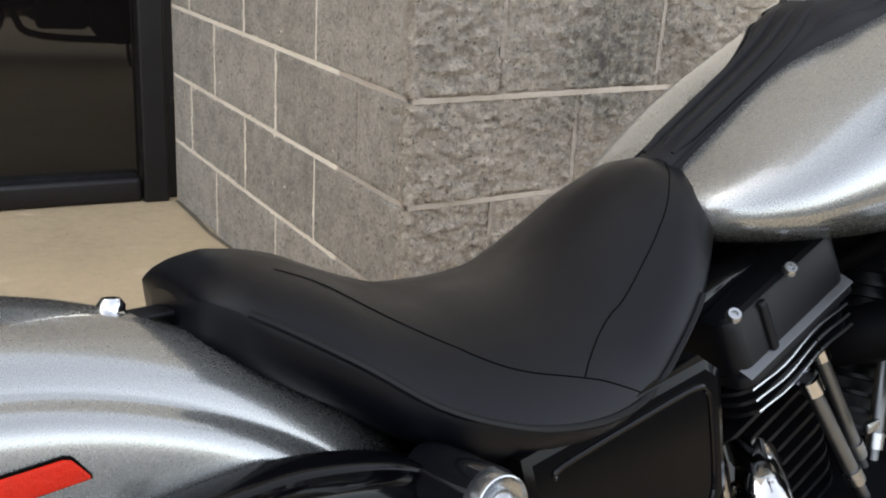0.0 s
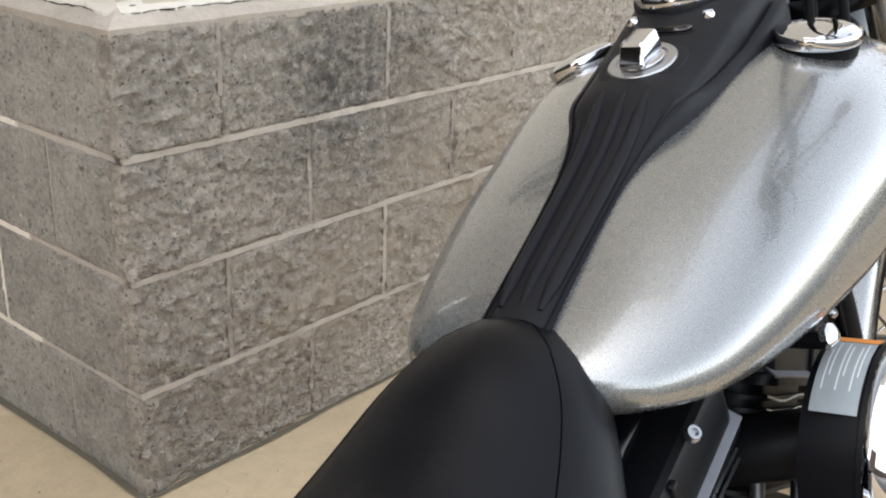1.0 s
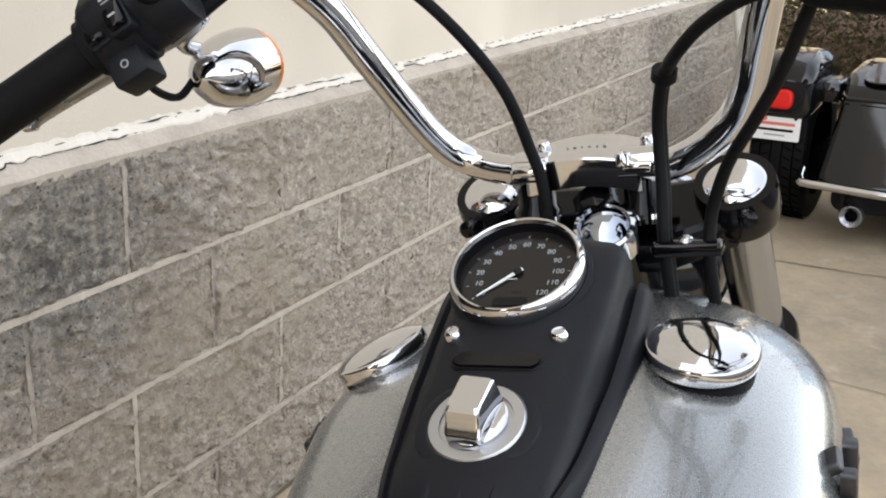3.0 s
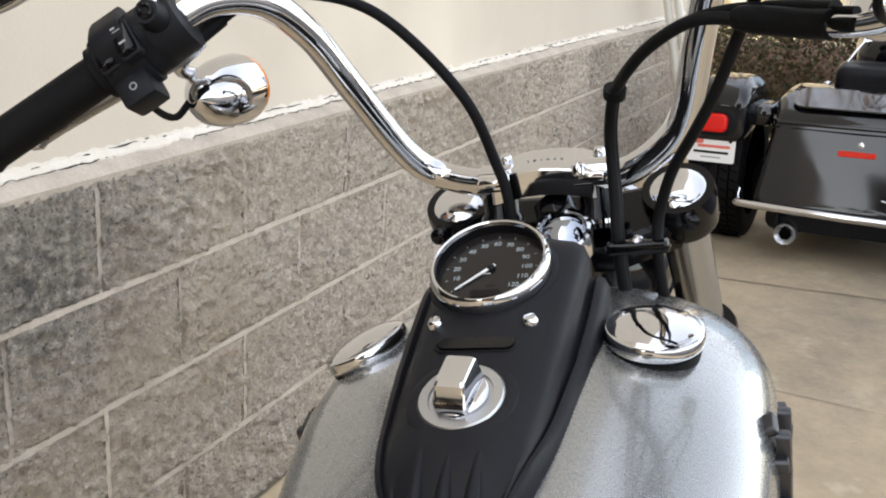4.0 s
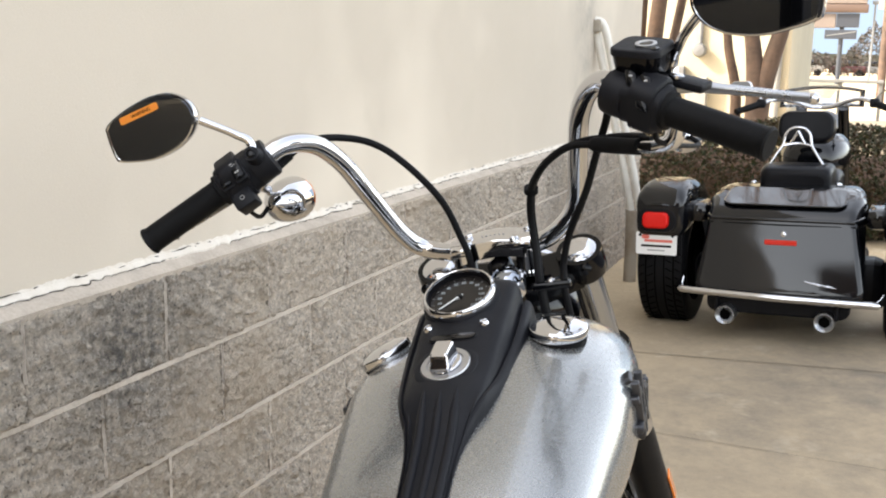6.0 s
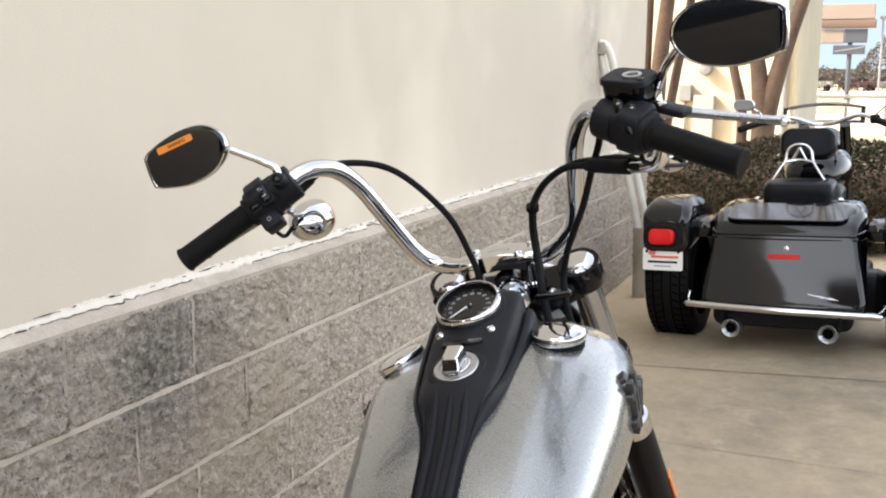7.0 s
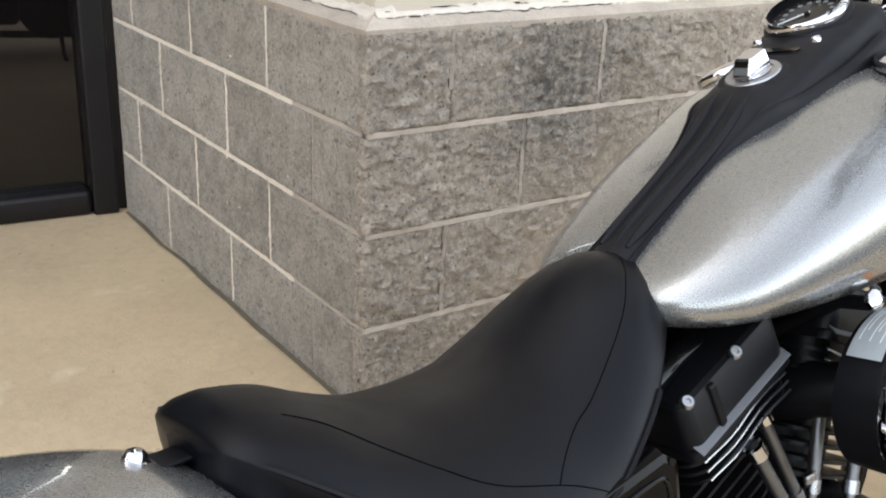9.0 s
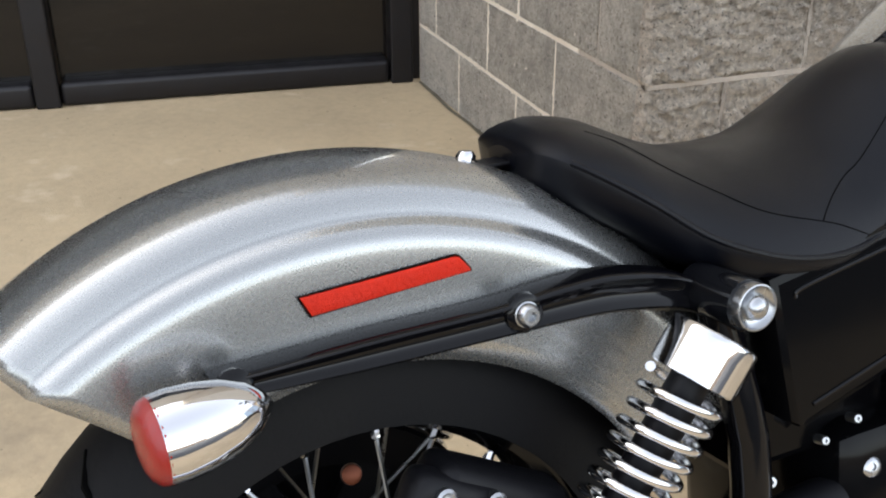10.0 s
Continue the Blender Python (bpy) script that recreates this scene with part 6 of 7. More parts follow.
for i, (x, z, l) in enumerate(((0.140, 0.296, 0.05), (0.195, 0.288, 0.06), (0.165, 0.291, 0.03), (0.225, 0.284, 0.035))):
    part("script_badge", tube([(x - l / 2, 0.032, z + 0.004), (x, 0.030, z - 0.003), (x + l / 2, 0.030, z - 0.006)], 0.003, 6, 3), M_CHROME, trunk, "bright script badge as plain strokes")
bump = [(-0.43, 0.13, 0.255), (-0.41, 0.02, 0.240), (-0.36, -0.005, 0.236), (0.0, -0.02, 0.228), (0.36, -0.005, 0.222), (0.41, 0.02, 0.222), (0.43, 0.13, 0.235)]
bumper = part("bumper_bar", tube(bump, 0.016, 14, 5), M_CHROME, trike, "chrome bumper bar")
for x in (-0.25, 0.25):
    part("bumper_bracket", box(0.014, 0.05, 0.10, (x, 0.03, 0.19), 0.003), M_BLACKSATIN, bumper)
part("rear_apron", prism(rounded(0.60, 0.10, 0.04), 0.05, axes((0, 0.10, 0.185), (1, 0, 0), (0, 0, 1), (0, -1, 0)), 0.008), M_BLACKSATIN, trike, "black lower apron")
for x in (-0.212, 0.203):
    pipe = part("exhaust_tip", lathe([(0.0235, 0.016), (0.032, 0.006), (0.0385, 0.0005), (0.0415, 0.001), (0.043, 0.006), (0.043, 0.30)], (x, 0.0, 0.130), (0, 1, 0.02), 28), M_STEEL, trike, "chrome exhaust tip")
    part("bore", lathe([(0.0232, 0.0150), (0.0230, 0.05), (0.0, 0.05)], (x, 0.0, 0.130), (0, 1, 0.02), 24), M_THREAD, pipe, "dark bore")
for s in (-1, 1):
    # rear wheel
    cx, cy, cz, ro, hw = s * 0.535, 0.42, 0.300, 0.305, 0.112
    prof = [(-hw * 0.95, 0.20), (-hw, 0.235), (-hw * 0.99, 0.275), (-hw * 0.90, 0.295), (-hw * 0.6, ro - 0.003), (0, ro), (hw * 0.6, ro - 0.003), (hw * 0.90, 0.295), (hw * 0.99, 0.275), (hw, 0.235), (hw * 0.95, 0.20)]
    tyre = part("wheel", skin([[(cx + x, cy + r * math.cos(2 * math.pi * k / 48), cz + r * math.sin(2 * math.pi * k / 48)) for x, r in prof] for k in range(49)], closed=False, caps=False), M_RUBBER, trike, "wide black car-type tyre")
    for k in range(48):
        a = 2 * math.pi * k / 48
        for x0 in (-0.085, -0.043, 0.043, 0.085):
            j = 0.02 * (1 if x0 > 0 else -1)
            if math.sin(a) < 0.75 and math.cos(a) < 0.5:
                part("tread_groove", tube([(cx + x0 - 0.014, cy + (ro + 0.0004) * math.cos(a), cz + (ro + 0.0004) * math.sin(a)), (cx + x0 + 0.014, cy + (ro + 0.0004) * math.cos(a + j * 2), cz + (ro + 0.0004) * math.sin(a + j * 2))], 0.0028, 4), M_THREAD, tyre)
    for x0 in (-0.064, -0.021, 0.021, 0.064):
        part("tread_channel", tube([(cx + x0, cy + (ro - 0.001) * math.cos(2 * math.pi * k / 40), cz + (ro - 0.001) * math.sin(2 * math.pi * k / 40)) for k in range(41)], 0.0035, 5, caps=False), M_THREAD, tyre)
    part("wheel_rim", lathe([(0.0, 0.02), (0.06, 0.02), (0.10, 0.05), (0.19, 0.07), (0.205, 0.09)], (cx, cy, cz), (s, 0, 0), 32), M_STEEL, tyre, "alloy rim")
    # fender
    FS = [(0.085, 0.085, 0.600, 0.47, 0.03), (0.10, 0.108, 0.640, 0.455, 0.04), (0.16, 0.120, 0.677, 0.45, 0.06), (0.28, 0.124, 0.700, 0.46, 0.07), (0.42, 0.122, 0.695, 0.48, 0.07), (0.58, 0.116, 0.65, 0.47, 0.06), (0.70, 0.10, 0.57, 0.42, 0.05), (0.74, 0.08, 0.50, 0.40, 0.04)]
    fnd = part("rear_fender", skin([[(x + s * 0.530, y, z) for x, y, z in section(*r)] for r in smooth_rows(FS, 3)]), M_CLEARBLACK, trike, "gloss black rear fender")
    part("fender_edge", tube([(s * 0.530 - 0.11, 0.11, 0.585), (s * 0.530, 0.083, 0.600), (s * 0.530 + 0.11, 0.11, 0.585)], 0.006, 8, 4), M_CLEARBLACK, fnd)
    lampm = axes((s * 0.545, 0.094, 0.527), (1, 0, 0), (0, 0.12, 1), (0, -1, 0.12))
    part("lamp_housing", prism(rounded(0.178, 0.105, 0.045), 0.016, lampm, 0.004), M_BLACKSATIN, fnd, "black lamp housing")
    part("tail_lamp", prism(rounded(0.120, 0.075, 0.026), 0.030, lampm @ pose(0, 0, 0.008), 0.010), M_TAIL, fnd, "red tail lamp")
    part("mudflap", box(0.20, 0.012, 0.13, (s * 0.535, 0.128, 0.425), 0.003), M_BLACKSATIN, fnd)
    part("fender_bridge", box(0.10, 0.30, 0.09, (s * 0.385, 0.33, 0.555), 0.03), M_CLEARBLACK, fnd)
# number plate under the left lamp: plain bars only
pm = axes((-0.546, 0.100, 0.418), (1, 0, 0), (0, 0.05, 1), (0, -1, 0.05))
plate = part("number_plate", prism(rounded(0.190, 0.104, 0.008), 0.003, pm, 0.001), M_PLATE, trike, "white dealer plate with red and dark bars")
part("plate_bar", prism(rounded(0.130, 0.012, 0.003), 0.0008, pm @ pose(0.01, 0.012, 0.0032)), M_PINK, plate, "red bar")
part("plate_bar", prism(rounded(0.036, 0.020, 0.009), 0.0008, pm @ pose(-0.05, 0.030, 0.0032)), M_PINK, plate, "red patch")
part("plate_bar", prism(rounded(0.140, 0.010, 0.002), 0.0008, pm @ pose(0.0, -0.012, 0.0032)), M_THREAD, plate, "dark bar")
part("plate_bar", prism(rounded(0.080, 0.006, 0.002), 0.0008, pm @ pose(0.0, -0.032, 0.0032)), M_GREYBOX, plate, "grey bar")
for x in (-0.075, 0.075):
    part("plate_screw", lathe([(0.007, 0), (0.007, 0.003), (0.0, 0.004)], pm @ Vector((x, 0.037, 0.003)), (0, -1, 0), 12), M_BLACKSATIN, plate)

# seats, sissy bar, tank, screen, bars
def pad(name, y0, y1, w, zb, zt, label):
    mid = (y0 + y1) / 2
    rows2 = [(y0, w * 0.80, zt - 0.05, zb), (y0 + 0.02, w * 0.96, zt - 0.015, zb - 0.01), (mid, w, zt, zb - 0.015), (y1 - 0.02, w * 0.95, zt - 0.02, zb - 0.01), (y1, w * 0.75, zt - 0.06, zb)]
    return part(name, skin([section(y, ww, a, c, min(0.035, (a - c) * 0.45)) for y, ww, a, c in smooth_rows(rows2, 3)]), M_LEATHER, trike, label, angle=60)


pad("pillion_seat", 0.50, 0.80, 0.165, 0.63, 0.755, "black vinyl pillion seat")
pad("rider_seat", 0.80, 1.12, 0.175, 0.60, 0.70, "black vinyl rider seat")
back = part("backrest", prism(rounded(0.27, 0.16, 0.06), 0.07, axes((0.0, 0.93, 0.905), (1, 0, 0), (0, 0.15, 0.99), (0, -0.99, 0.15)), 0.02), M_LEATHER, trike, "black vinyl backrest")
sissy = part("sissy_bar", tube([(-0.150, 0.62, 0.62), (-0.150, 0.60, 0.70), (-0.105, 0.62, 0.79), (-0.075, 0.64, 0.84), (-0.065, 0.65, 0.89), (-0.035, 0.655, 0.918), (0.015, 0.655, 0.918), (0.045, 0.65, 0.89), (0.055, 0.64, 0.84), (0.085, 0.62, 0.79), (0.140, 0.60, 0.70), (0.140, 0.62, 0.62)], 0.0065, 10, 4), M_CHROME, trike, "chrome sissy bar")
part("cross_bar", tube([(-0.075, 0.64, 0.835), (-0.01, 0.645, 0.845), (0.055, 0.64, 0.835)], 0.007, 8, 3), M_CHROME, sissy)
for x in (-0.045, 0.025):
    part("cross_bar", tube([(x, 0.645, 0.84), (-0.01, 0.652, 0.905)], 0.006, 8), M_CHROME, sissy)
TK = [(1.05, 0.06, 0.78, 0.66), (1.08, 0.12, 0.82, 0.64), (1.20, 0.17, 0.86, 0.63), (1.35, 0.18, 0.88, 0.63), (1.48, 0.14, 0.87, 0.66), (1.52, 0.08, 0.84, 0.70)]
part("fuel_tank", skin([oval(y, w, a, c, count=28) for y, w, a, c in smooth_rows(TK, 3)]), M_CLEARBLACK, trike, "gloss black fuel tank", angle=60)
part("console", box(0.09, 0.34, 0.02, (0, 1.28, 0.885), 0.008), M_CHROME, trike, "chrome console")
part("axle_housing", box(0.84, 0.22, 0.20, (0, 0.42, 0.25), 0.05), M_BLACKSATIN, trike, "black rear axle housing")
# Unseen box, added to keep light off the ground under the trike.
part("belly_pan", box(0.56, 1.25, 0.12, (0, 0.95, 0.16), 0.03), M_BLACKSATIN, trike, "black underbody box added to shade the ground below")
part("engine", box(0.30, 0.40, 0.36, (0, 1.22, 0.38), 0.05), M_BLACKSATIN, trike, "black engine block")
part("frame", tube([(0, 0.55, 0.40), (0, 0.9, 0.30), (0, 1.5, 0.28), (0, 1.70, 0.75)], 0.03, 12, 3), M_BLACKSATIN, trike)
half = [(0.0, 1.52, 0.985), (0.06, 1.51, 0.99), (0.14, 1.46, 1.02), (0.22, 1.38, 1.035), (0.30, 1.28, 1.01)]
rows = smooth_rows(half, 4)
part("handlebar", tube([(-x, y, z) for x, y, z in rows[::-1]] + [tuple(r) for r in rows[1:]], 0.013, 12), M_CHROME, trike, "chrome handlebar")
for s in (-1, 1):
    part("grip", tube([(s * 0.29, 1.29, 1.012), (s * 0.395, 1.17, 0.975)], 0.018, 14), M_RUBBER, trike, "black grip")
    part("switch_housing", box(0.05, 0.05, 0.05, (s * 0.285, 1.30, 1.015), 0.012), M_BLACKMATT, trike)
    part("mirror_stem", tube([(s * 0.28, 1.31, 1.03), (s * 0.32, 1.31, 1.07), (s * 0.365, 1.30, 1.095)], 0.005, 8, 3), M_CHROME, trike)
    mr = part("mirror", prism(rounded(0.115, 0.062, 0.028), 0.022, axes((s * 0.392, 1.30, 1.105), (1, 0, 0), (0, 0.05, 1), (0, -1, 0.05)), 0.005), M_CHROME, trike, "chrome mirror")
    part("mirror_glass", prism(rounded(0.104, 0.052, 0.023), 0.0015, axes((s * 0.392, 1.277, 1.106), (1, 0, 0), (0, 0.05, 1), (0, -1, 0.12))), M_MIRROR, mr)
    part("fork_leg", tube([(s * 0.11, 1.58, 0.98), (s * 0.11, 1.95, 0.30)], 0.03, 14), M_CLEARBLACK, trike, "black fork leg")
    part("knob", lathe([(0.016, 0), (0.02, 0.01), (0.014, 0.025), (0.0, 0.03)], (s * 0.19, 0.55, 0.645), (0, 0, 1), 14), M_CHROME, trike)
scr = [[(x, 1.50 + 0.12 * (1 - (x / 0.24) ** 2) + 0.05 * v, 0.985 + 0.115 * v - 0.02 * v * (x / 0.2) ** 2) for x in np.linspace(-0.22, 0.22, 15)] for v in np.linspace(0, 1, 6)]
ws = part("windscreen", skin(scr, closed=False, caps=False), M_DARKGLASS, trike, "clear low windscreen")
ws.modifiers.new("thickness", "SOLIDIFY").thickness = 0.004
ws.visible_shadow = False
part("screen_edge", tube([tuple(p) for p in scr[-1]], 0.002, 6), M_BLACKSATIN, ws, "dark screen edge")
fw = part("front_wheel", skin([[(x, 2.02 + r * math.cos(2 * math.pi * k / 40), 0.32 + r * math.sin(2 * math.pi * k / 40)) for x, r in tyre_profile(0.32, 0.06, 0.23)] for k in range(41)], closed=False, caps=False), M_RUBBER, trike, "black front tyre")
part("wheel_rim", lathe([(0.23, -0.04), (0.20, -0.03), (0.05, -0.04), (0.05, 0.04), (0.20, 0.03), (0.23, 0.04)], (0, 2.02, 0.32), (1, 0, 0), 28), M_STEEL, fw)
part("headlamp", lathe([(0.0, -0.09), (0.07, -0.07), (0.10, 0.0), (0.10, 0.03), (0.08, 0.045), (0.0, 0.05)], (0, 1.72, 0.86), (0, 1, 0), 24), M_CLEARBLACK, trike, "black headlamp")


# ---------------------------------------------------------------- white pipes against the wall
pipes = tagged(thing("downspout", Matrix.Translation((0, 0, 0))), "pair of white painted pipes slanting down the wall into a boot", "downpipe")
for dx in (-0.012, 0.040):
    part("pipe", tube([(-0.05 + dx * 0.3, 4.38, 1.46), (-0.025 + dx, 4.40, 1.42), (0.03 + dx, 4.45, 1.16), (0.12 + dx, 4.54, 0.74), (0.175 + dx, 4.60, 0.45), (0.185 + dx, 4.60, 0.39)], 0.021, 14, 4), M_WHITEPIPE, pipes)
part("bracket", box(0.05, 0.04, 0.07, (-0.025, 4.38, 1.43), 0.01), M_PIPEBOOT, pipes, "rusty grey bracket")
part("boot", tube([(0.19, 4.60, 0.42), (0.19, 4.60, 0.36), (0.185, 4.60, 0.16), (0.185, 4.60, GZ)], [0.050, 0.046, 0.036, 0.036], 18), M_PIPEBOOT, pipes, "weathered pipe boot")


# ---------------------------------------------------------------- hedge
def leaf_cloud(name, count, place, size, material, seed):
    """Many small folded leaves in one mesh."""
    rng = random.Random(seed)
    verts, faces = [], []
    for _ in range(count):
        p = Vector(place(rng))
        d = Vector((rng.gauss(0, 1), rng.gauss(0, 1), rng.gauss(0.3, 1))).normalized()
        u = d.orthogonal().normalized()
        u.rotate(Matrix.Rotation(rng.uniform(0, 6.28), 3, d))
        w = d.cross(u)
        l = size * rng.uniform(0.6, 1.3)
        i = len(verts)
        verts += [p - u * l, p + w * l * 0.45 + d * l * 0.15, p + u * l, p - w * l * 0.45 + d * l * 0.15]
        faces += [(i, i + 1, i + 2), (i, i + 2, i + 3)]
    me = bpy.data.meshes.new(name)
    me.from_pydata([tuple(v) for v in verts], [], faces)
    me.materials.append(material)
    return new(name, me)


hedge = tagged(thing("hedge", Matrix.Translation((0, 0, 0))), "clipped hedge with small brownish green leaves", "hedge")


def in_hedge(rng):
    x = rng.uniform(-0.35, 5.0)
    a = rng.uniform(0, 2 * math.pi)
    r = 0.70 + 0.30 * math.sqrt(rng.random())
    y, z = 6.75 + 0.65 * r * math.cos(a), 0.42 + 0.40 * r * math.sin(a)
    b = 0.08 * noise.noise((x * 2.2, y * 2.0, z * 3.0))
    return (x, y + b, max(0.03, z + b))


hl_leaves = leaf_cloud("foliage", 70000, in_hedge, 0.021, M_LEAF, 5)
hl_leaves.parent = hedge
hl_leaves["kind"] = "stuff"
core = part("branch_core", skin([[(x, 6.75 + 0.40 * math.cos(2 * math.pi * k / 20) + 0.05 * noise.noise((x * 3, k, 0)), 0.36 + 0.26 * math.sin(2 * math.pi * k / 20)) for k in range(20)] for x in np.linspace(-0.25, 4.9, 40)]), M_TWIG, hedge, "dense inner twigs")


# ---------------------------------------------------------------- bare multi-stemmed trees
def bare_tree(base, stems, seed, label):
    rng = random.Random(seed)
    t = tagged(thing("tree", Matrix.Translation(base)), label, "tree", "bare trees behind the hedge")
    bits = []

    def grow(p, d, r, depth):
        n = 4
        pts, rad = [p], [r]
        l = (0.95, 0.75, 0.55, 0.42)[depth] * rng.uniform(0.8, 1.2)
        for i in range(n):
            d = (d + Vector((rng.gauss(0, 0.10), rng.gauss(0, 0.10), rng.gauss(0.03, 0.05)))).normalized()
            p = p + d * l / n
            pts.append(p)
            rad.append(r * (1 - 0.35 * (i + 1) / n))
        bits.append(tube(pts, rad, 6 if depth < 2 else 4, caps=False))
        if depth < 3:
            for _ in range(rng.choice((2, 3, 3))):
                side = Vector((rng.gauss(0, 1), rng.gauss(0, 1), rng.gauss(0.4, 0.5))).normalized()
                grow(p, (d + side * 0.75).normalized(), r * 0.5, depth + 1)

    for pts, rad in stems:
        part("trunk", tube(pts, rad, 12, 5), M_BARK, t, "smooth tan trunk")
        a, b2 = Vector(pts[-2]), Vector(pts[-1])
        for _ in range(4):
            side = Vector((rng.gauss(0, 1), rng.gauss(0, 1), 0.3)).normalized()
            grow(b2, ((b2 - a).normalized() + side * 0.55).normalized(), rad[-1] * 0.6, 0)
    crown = part("crown", join(*bits), M_TWIG, t, "bare branching twigs")
    return t


bare_tree((-0.62, 9.0, 0), [([(0.0, 0, 0), (0.02, 0, 0.8), (0.06, 0, 1.6), (0.16, 0, 2.6)], [0.11, 0.085, 0.075, 0.06]), ([(-0.08, 0, 0), (-0.10, 0, 0.9), (-0.10, 0.1, 2.4)], [0.07, 0.06, 0.05]), ([(0.05, 0.1, 0), (0.10, 0.2, 0.8), (0.30, 0.3, 2.2)], [0.07, 0.05, 0.04])], 3, "bare crape myrtle with several smooth tan trunks")
bare_tree((0.42, 9.0, 0), [([(0.0, 0, 0), (0.0, 0, 0.8), (-0.06, 0, 1.35), (-0.16, 0.0, 1.9), (-0.2, 0.1, 2.8)], [0.12, 0.10, 0.075, 0.06, 0.05]), ([(0.0, 0, 0.0), (0.03, 0, 0.85), (0.15, 0, 1.45), (0.32, 0, 2.05), (0.55, 0.0, 2.8)], [0.10, 0.095, 0.075, 0.062, 0.05]), ([(-0.22, 0.1, 0), (-0.2, 0.1, 0.9), (-0.32, 0.1, 1.5), (-0.36, 0.2, 2.5)], [0.06, 0.05, 0.04, 0.03])], 8, "bare crape myrtle with forked smooth trunks")
bare_tree((2.9, 9.6, 0), [([(0.0, 0, 0), (0.0, 0, 0.9), (0.2, 0, 1.7), (0.3, 0.0, 2.6)], [0.10, 0.085, 0.07, 0.05]), ([(0.0, 0, 0.0), (-0.1, 0, 0.9), (-0.3, 0, 1.8), (-0.5, 0, 2.6)], [0.09, 0.08, 0.065, 0.05])], 21, "bare crape myrtle beside the drive")


# ---------------------------------------------------------------- cream building beyond and distance
far_house = tagged(thing("far_building", Matrix.Translation((0, 0, 0))), "sunlit cream stucco building behind the trees", "building")
part("wall", box(10.7, 6.0, 5.0, (-4.90, 16.0, 2.5), 0.02), M_YELLOW, far_house)
part("roof", box(11.1, 6.4, 0.3, (-4.90, 16.0, 5.15), 0.03), M_FRAME, far_house)
part("downpipe", tube([(0.30, 12.96, 0), (0.30, 12.96, 5)], 0.05, 10), M_FARPALE, far_house)
part("meter_box", box(0.17, 0.10, 0.22, (-0.96, 12.95, 1.06), 0.015), M_FARGREY, far_house, "small grey electrical box")
part("conduit", tube([(-0.96, 12.97, 0), (-0.96, 12.97, 0.95)], 0.018, 8), M_FARGREY, far_house)
part("service_panel", box(0.27, 0.14, 0.62, (-0.70, 12.93, 0.72), 0.015), M_FARPALE, far_house, "white service panel")
part("electric_meter", lathe([(0.09, 0.0), (0.09, 0.08), (0.07, 0.12), (0.0, 0.13)], (-0.70, 12.97, 1.38), (0, -1, 0), 20), M_FARGREY, far_house, "round electric meter")
part("conduit", tube([(-0.70, 12.97, 1.40), (-0.70, 12.97, 4.8)], 0.03, 8), M_FARGREY, far_house)
M_SIGN1 = shader("brown_sign", (0.085, 0.05, 0.034), 0.6, var=0.2, scale=0.5)
M_SIGN2 = shader("pale_sign", (0.16, 0.122, 0.10), 0.6, var=0.2, scale=0.5)
M_SIGN3 = shader("grey_sign", (0.032, 0.035, 0.044), 0.5, var=0.2, scale=0.5)
M_DRY = shader("dry_grass", (0.17, 0.145, 0.095), 0.95, var=0.6, scale=0.4, dark=(0.10, 0.095, 0.055))
sign = tagged(thing("pylon_sign", Matrix.Translation((0, 62, 0))), "tall roadside pylon sign with plain panels", "sign")
part("pole", tube([(0.1, 0, 0), (0.1, 0, 3.9)], 0.13, 10), M_SIGN3, sign)
part("sign_panel", box(2.9, 0.9, 0.84, (-0.13, 0, 4.90), 0.04), M_SIGN2, sign, "pale tan panel")
part("sign_panel", box(2.95, 1.0, 0.44, (-0.06, 0, 4.23), 0.04), M_SIGN1, sign, "brown panel")
part("sign_panel", box(1.30, 0.5, 0.80, (-0.90, -0.05, 3.55), 0.03), M_SIGN2, sign, "pale tan panel")
part("sign_panel", box(1.22, 0.5, 0.76, (0.38, -0.05, 3.57), 0.03), M_SIGN3, sign, "dark grey panel")
low = part("sign_panel", box(1.70, 0.5, 0.50, (0.06, -0.05, 2.80), 0.03), M_SIGN3, sign, "dark grey panel")
part("stripe", prism([(-0.75, -0.12), (0.80, 0.13), (0.80, 0.19), (-0.75, -0.06)], 0.02, axes((0.06, -0.30, 2.80), (1, 0, 0), (0, 0, 1), (0, -1, 0))), M_FARGREY, low, "pale diagonal stripe")
sign2 = tagged(thing("banner_sign", Matrix.Translation((2.0, 58, 0))), "small white and red sign board on a post", "sign")
part("post", tube([(0.4, 0, 0), (0.4, 0, 4.4)], 0.07, 8), M_FARGREY, sign2)
part("board", box(0.95, 0.1, 0.60, (0.35, -0.1, 4.3), 0.02), M_FARPALE, sign2, "white board")
part("stripe", box(0.90, 0.02, 0.20, (0.35, -0.17, 4.66), 0.005), M_PINK, sign2, "red stripe")
lamp = tagged(thing("street_lamp", Matrix.Translation((1.75, 62, 0))), "tall grey street lamp", "street lamp")
part("pole", tube([(0, 0, 0), (0, 0, 4.5)], [0.07, 0.05], 8), M_FARGREY, lamp)
part("lantern", box(0.34, 0.2, 0.20, (0, 0, 4.56), 0.05), M_FARGREY, lamp)
pole = tagged(part("utility_pole", tube([(1.86, 30, 0), (1.86, 30, 9)], [0.12, 0.09], 10), M_BARK), "weathered wooden utility pole", "utility pole")
fence = tagged(thing("rail_fence", Matrix.Translation((0, 22, 0))), "low pale rail fence along the road", "fence")
for k in range(4):
    part("post", box(0.07, 0.07, 0.92, (-0.62 + 0.78 * k, 0, 0.46), 0.01), M_FARPALE, fence)
part("rail", box(2.5, 0.04, 0.07, (0.52, -0.055, 0.88), 0.01), M_FARPALE, fence)
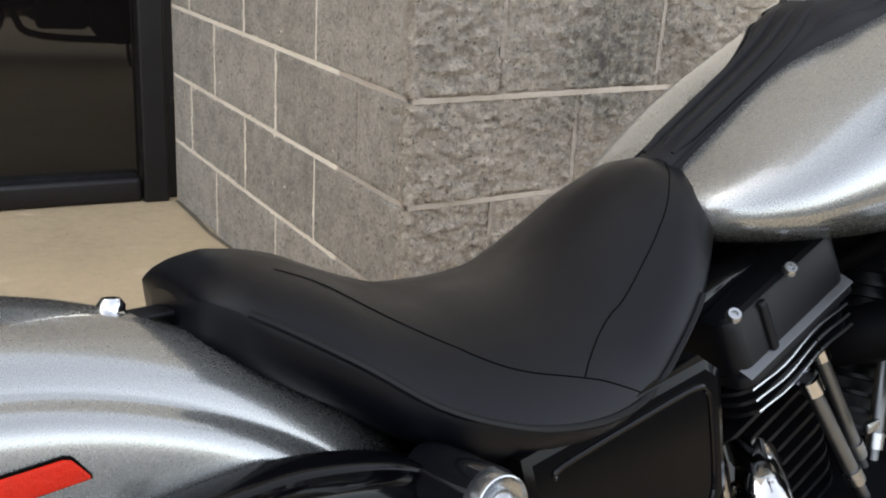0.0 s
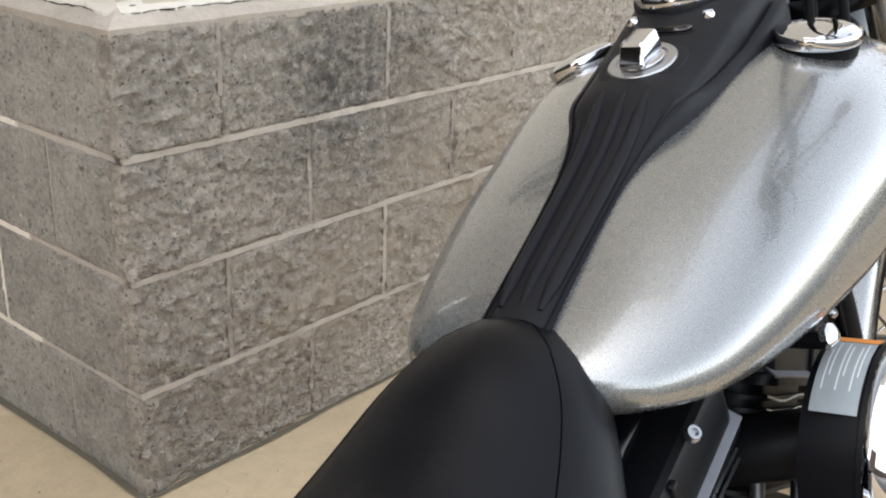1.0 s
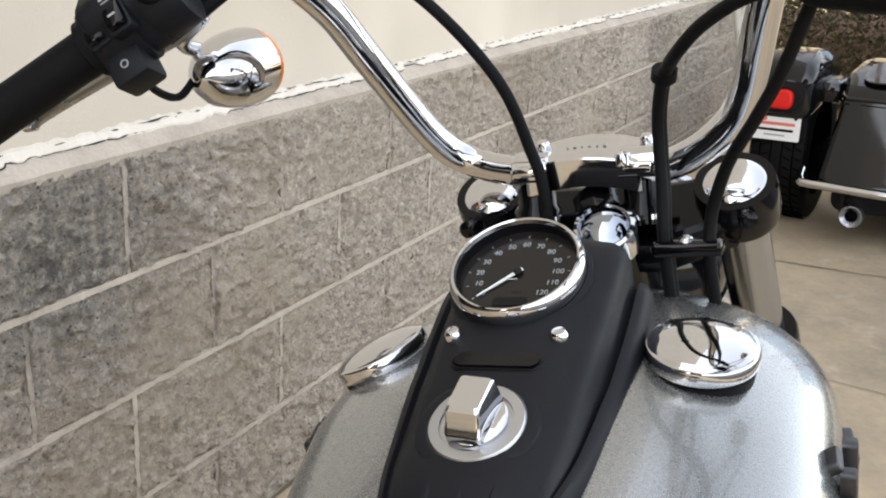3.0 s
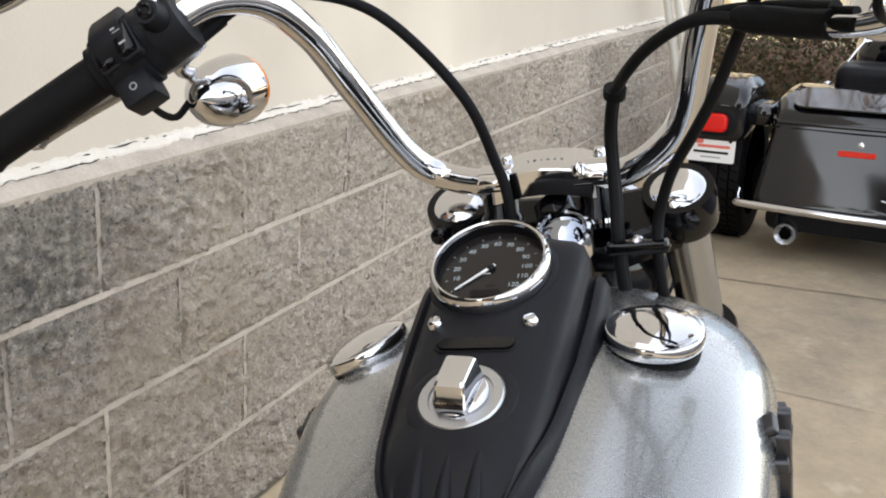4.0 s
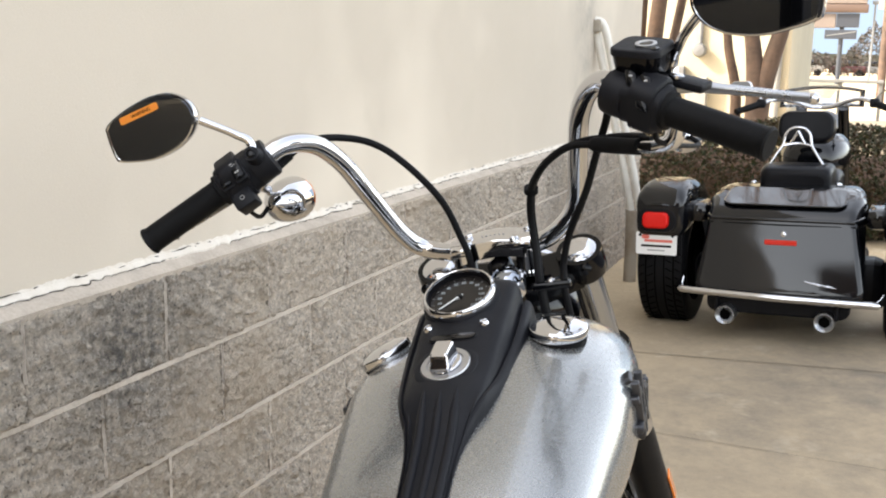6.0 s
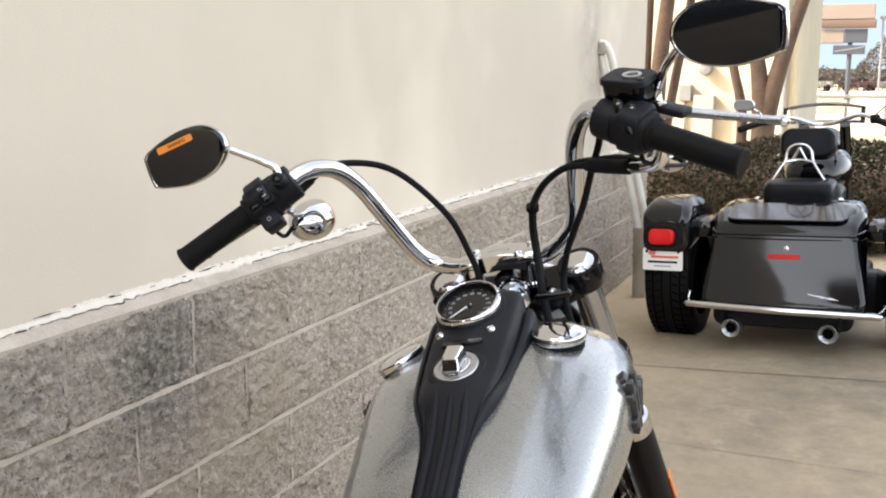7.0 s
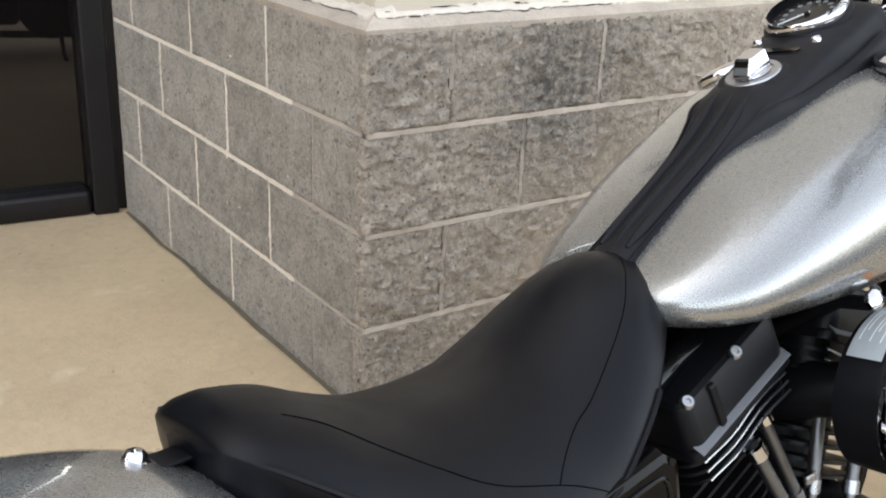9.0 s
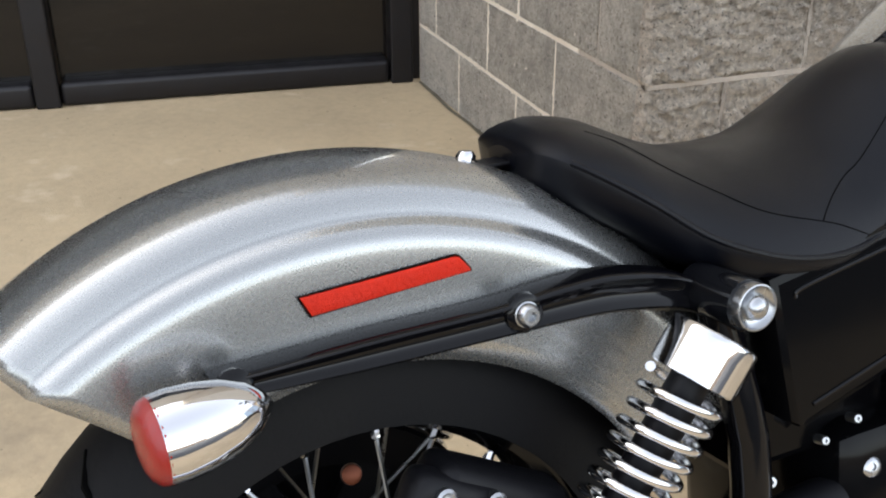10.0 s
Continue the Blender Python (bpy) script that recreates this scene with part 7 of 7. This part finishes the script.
for k, (x, z, w) in enumerate(((-2.2, 0.75, 1.7), (0.2, 0.6, 1.9), (1.6, 0.7, 1.6))):
    car = tagged(thing("parked_car", Matrix.Translation((x * 1.4, 97 + 1.5 * k, 0))), ("white", "dark red", "grey")[k] + " car parked far off beyond the road", "car", "cars parked beyond the road")
    body = part("body", box(w * 1.6, 1.7, 0.62, (0, 0, 0.62), 0.16), (M_FARPALE, M_DARKRED, M_FARGREY)[k], car)
    part("cabin", box(w * 0.9, 1.5, 0.5, (0, 0, 1.12), 0.18), M_GLASS_DARK, car)
    for dx in (-0.5, 0.5):
        part("wheel", lathe([(0.2, -0.1), (0.32, -0.08), (0.32, 0.08), (0.2, 0.1)], (dx * w, -0.8, 0.32), (0, 1, 0), 14), M_RUBBER, car)
verge = tagged(part("ground_verge", box(60, 30, 0.04, (20, 52, 0.0)), M_DRY), "dry winter grass beyond the road", "grass", kind="structure")


def far_wood(rng):
    x = rng.uniform(-30, 60)
    h = 1.9 + 0.5 * noise.noise((x * 0.5, 0, 0)) + 0.5 * noise.noise((x * 2.1, 3, 0))
    if x > 0:
        h += 2.9 * min(1.0, x / 2.2) + 0.8 * noise.noise((x * 1.5, 7, 0))
    return (x, 100 + rng.uniform(-6, 6), max(0.1, h * rng.random() ** 0.6))


woods = tagged(leaf_cloud("far_woods", 40000, far_wood, 0.16, M_FARTREE, 2), "hazy belt of bare trees on the skyline", "woods", kind="stuff")
hill = tagged(part("backdrop_hill", skin([[(x, 230, 0), (x, 230, 2.9 + 0.6 * noise.noise((x * 0.03, 2, 0)))] for x in np.linspace(-250, 300, 60)], closed=False, caps=False), M_FARTREE), "low wooded hill on the horizon", "hill", kind="structure")
M_SKY = bpy.data.materials.new("distant_sky")
M_SKY.use_nodes = True
glow = M_SKY.node_tree.nodes.new("ShaderNodeEmission")
glow.inputs["Color"].default_value, glow.inputs["Strength"].default_value = (0.54, 0.70, 0.92, 1), 0.24
M_SKY.node_tree.links.new(glow.outputs["Emission"], M_SKY.node_tree.nodes["Material Output"].inputs["Surface"])
tagged(part("backdrop_sky", skin([[(x, 900, -5), (x, 900, 260)] for x in np.linspace(-160, 330, 8)], closed=False, caps=False), M_SKY), "pale blue clear sky over the far hills", "sky", kind="structure")
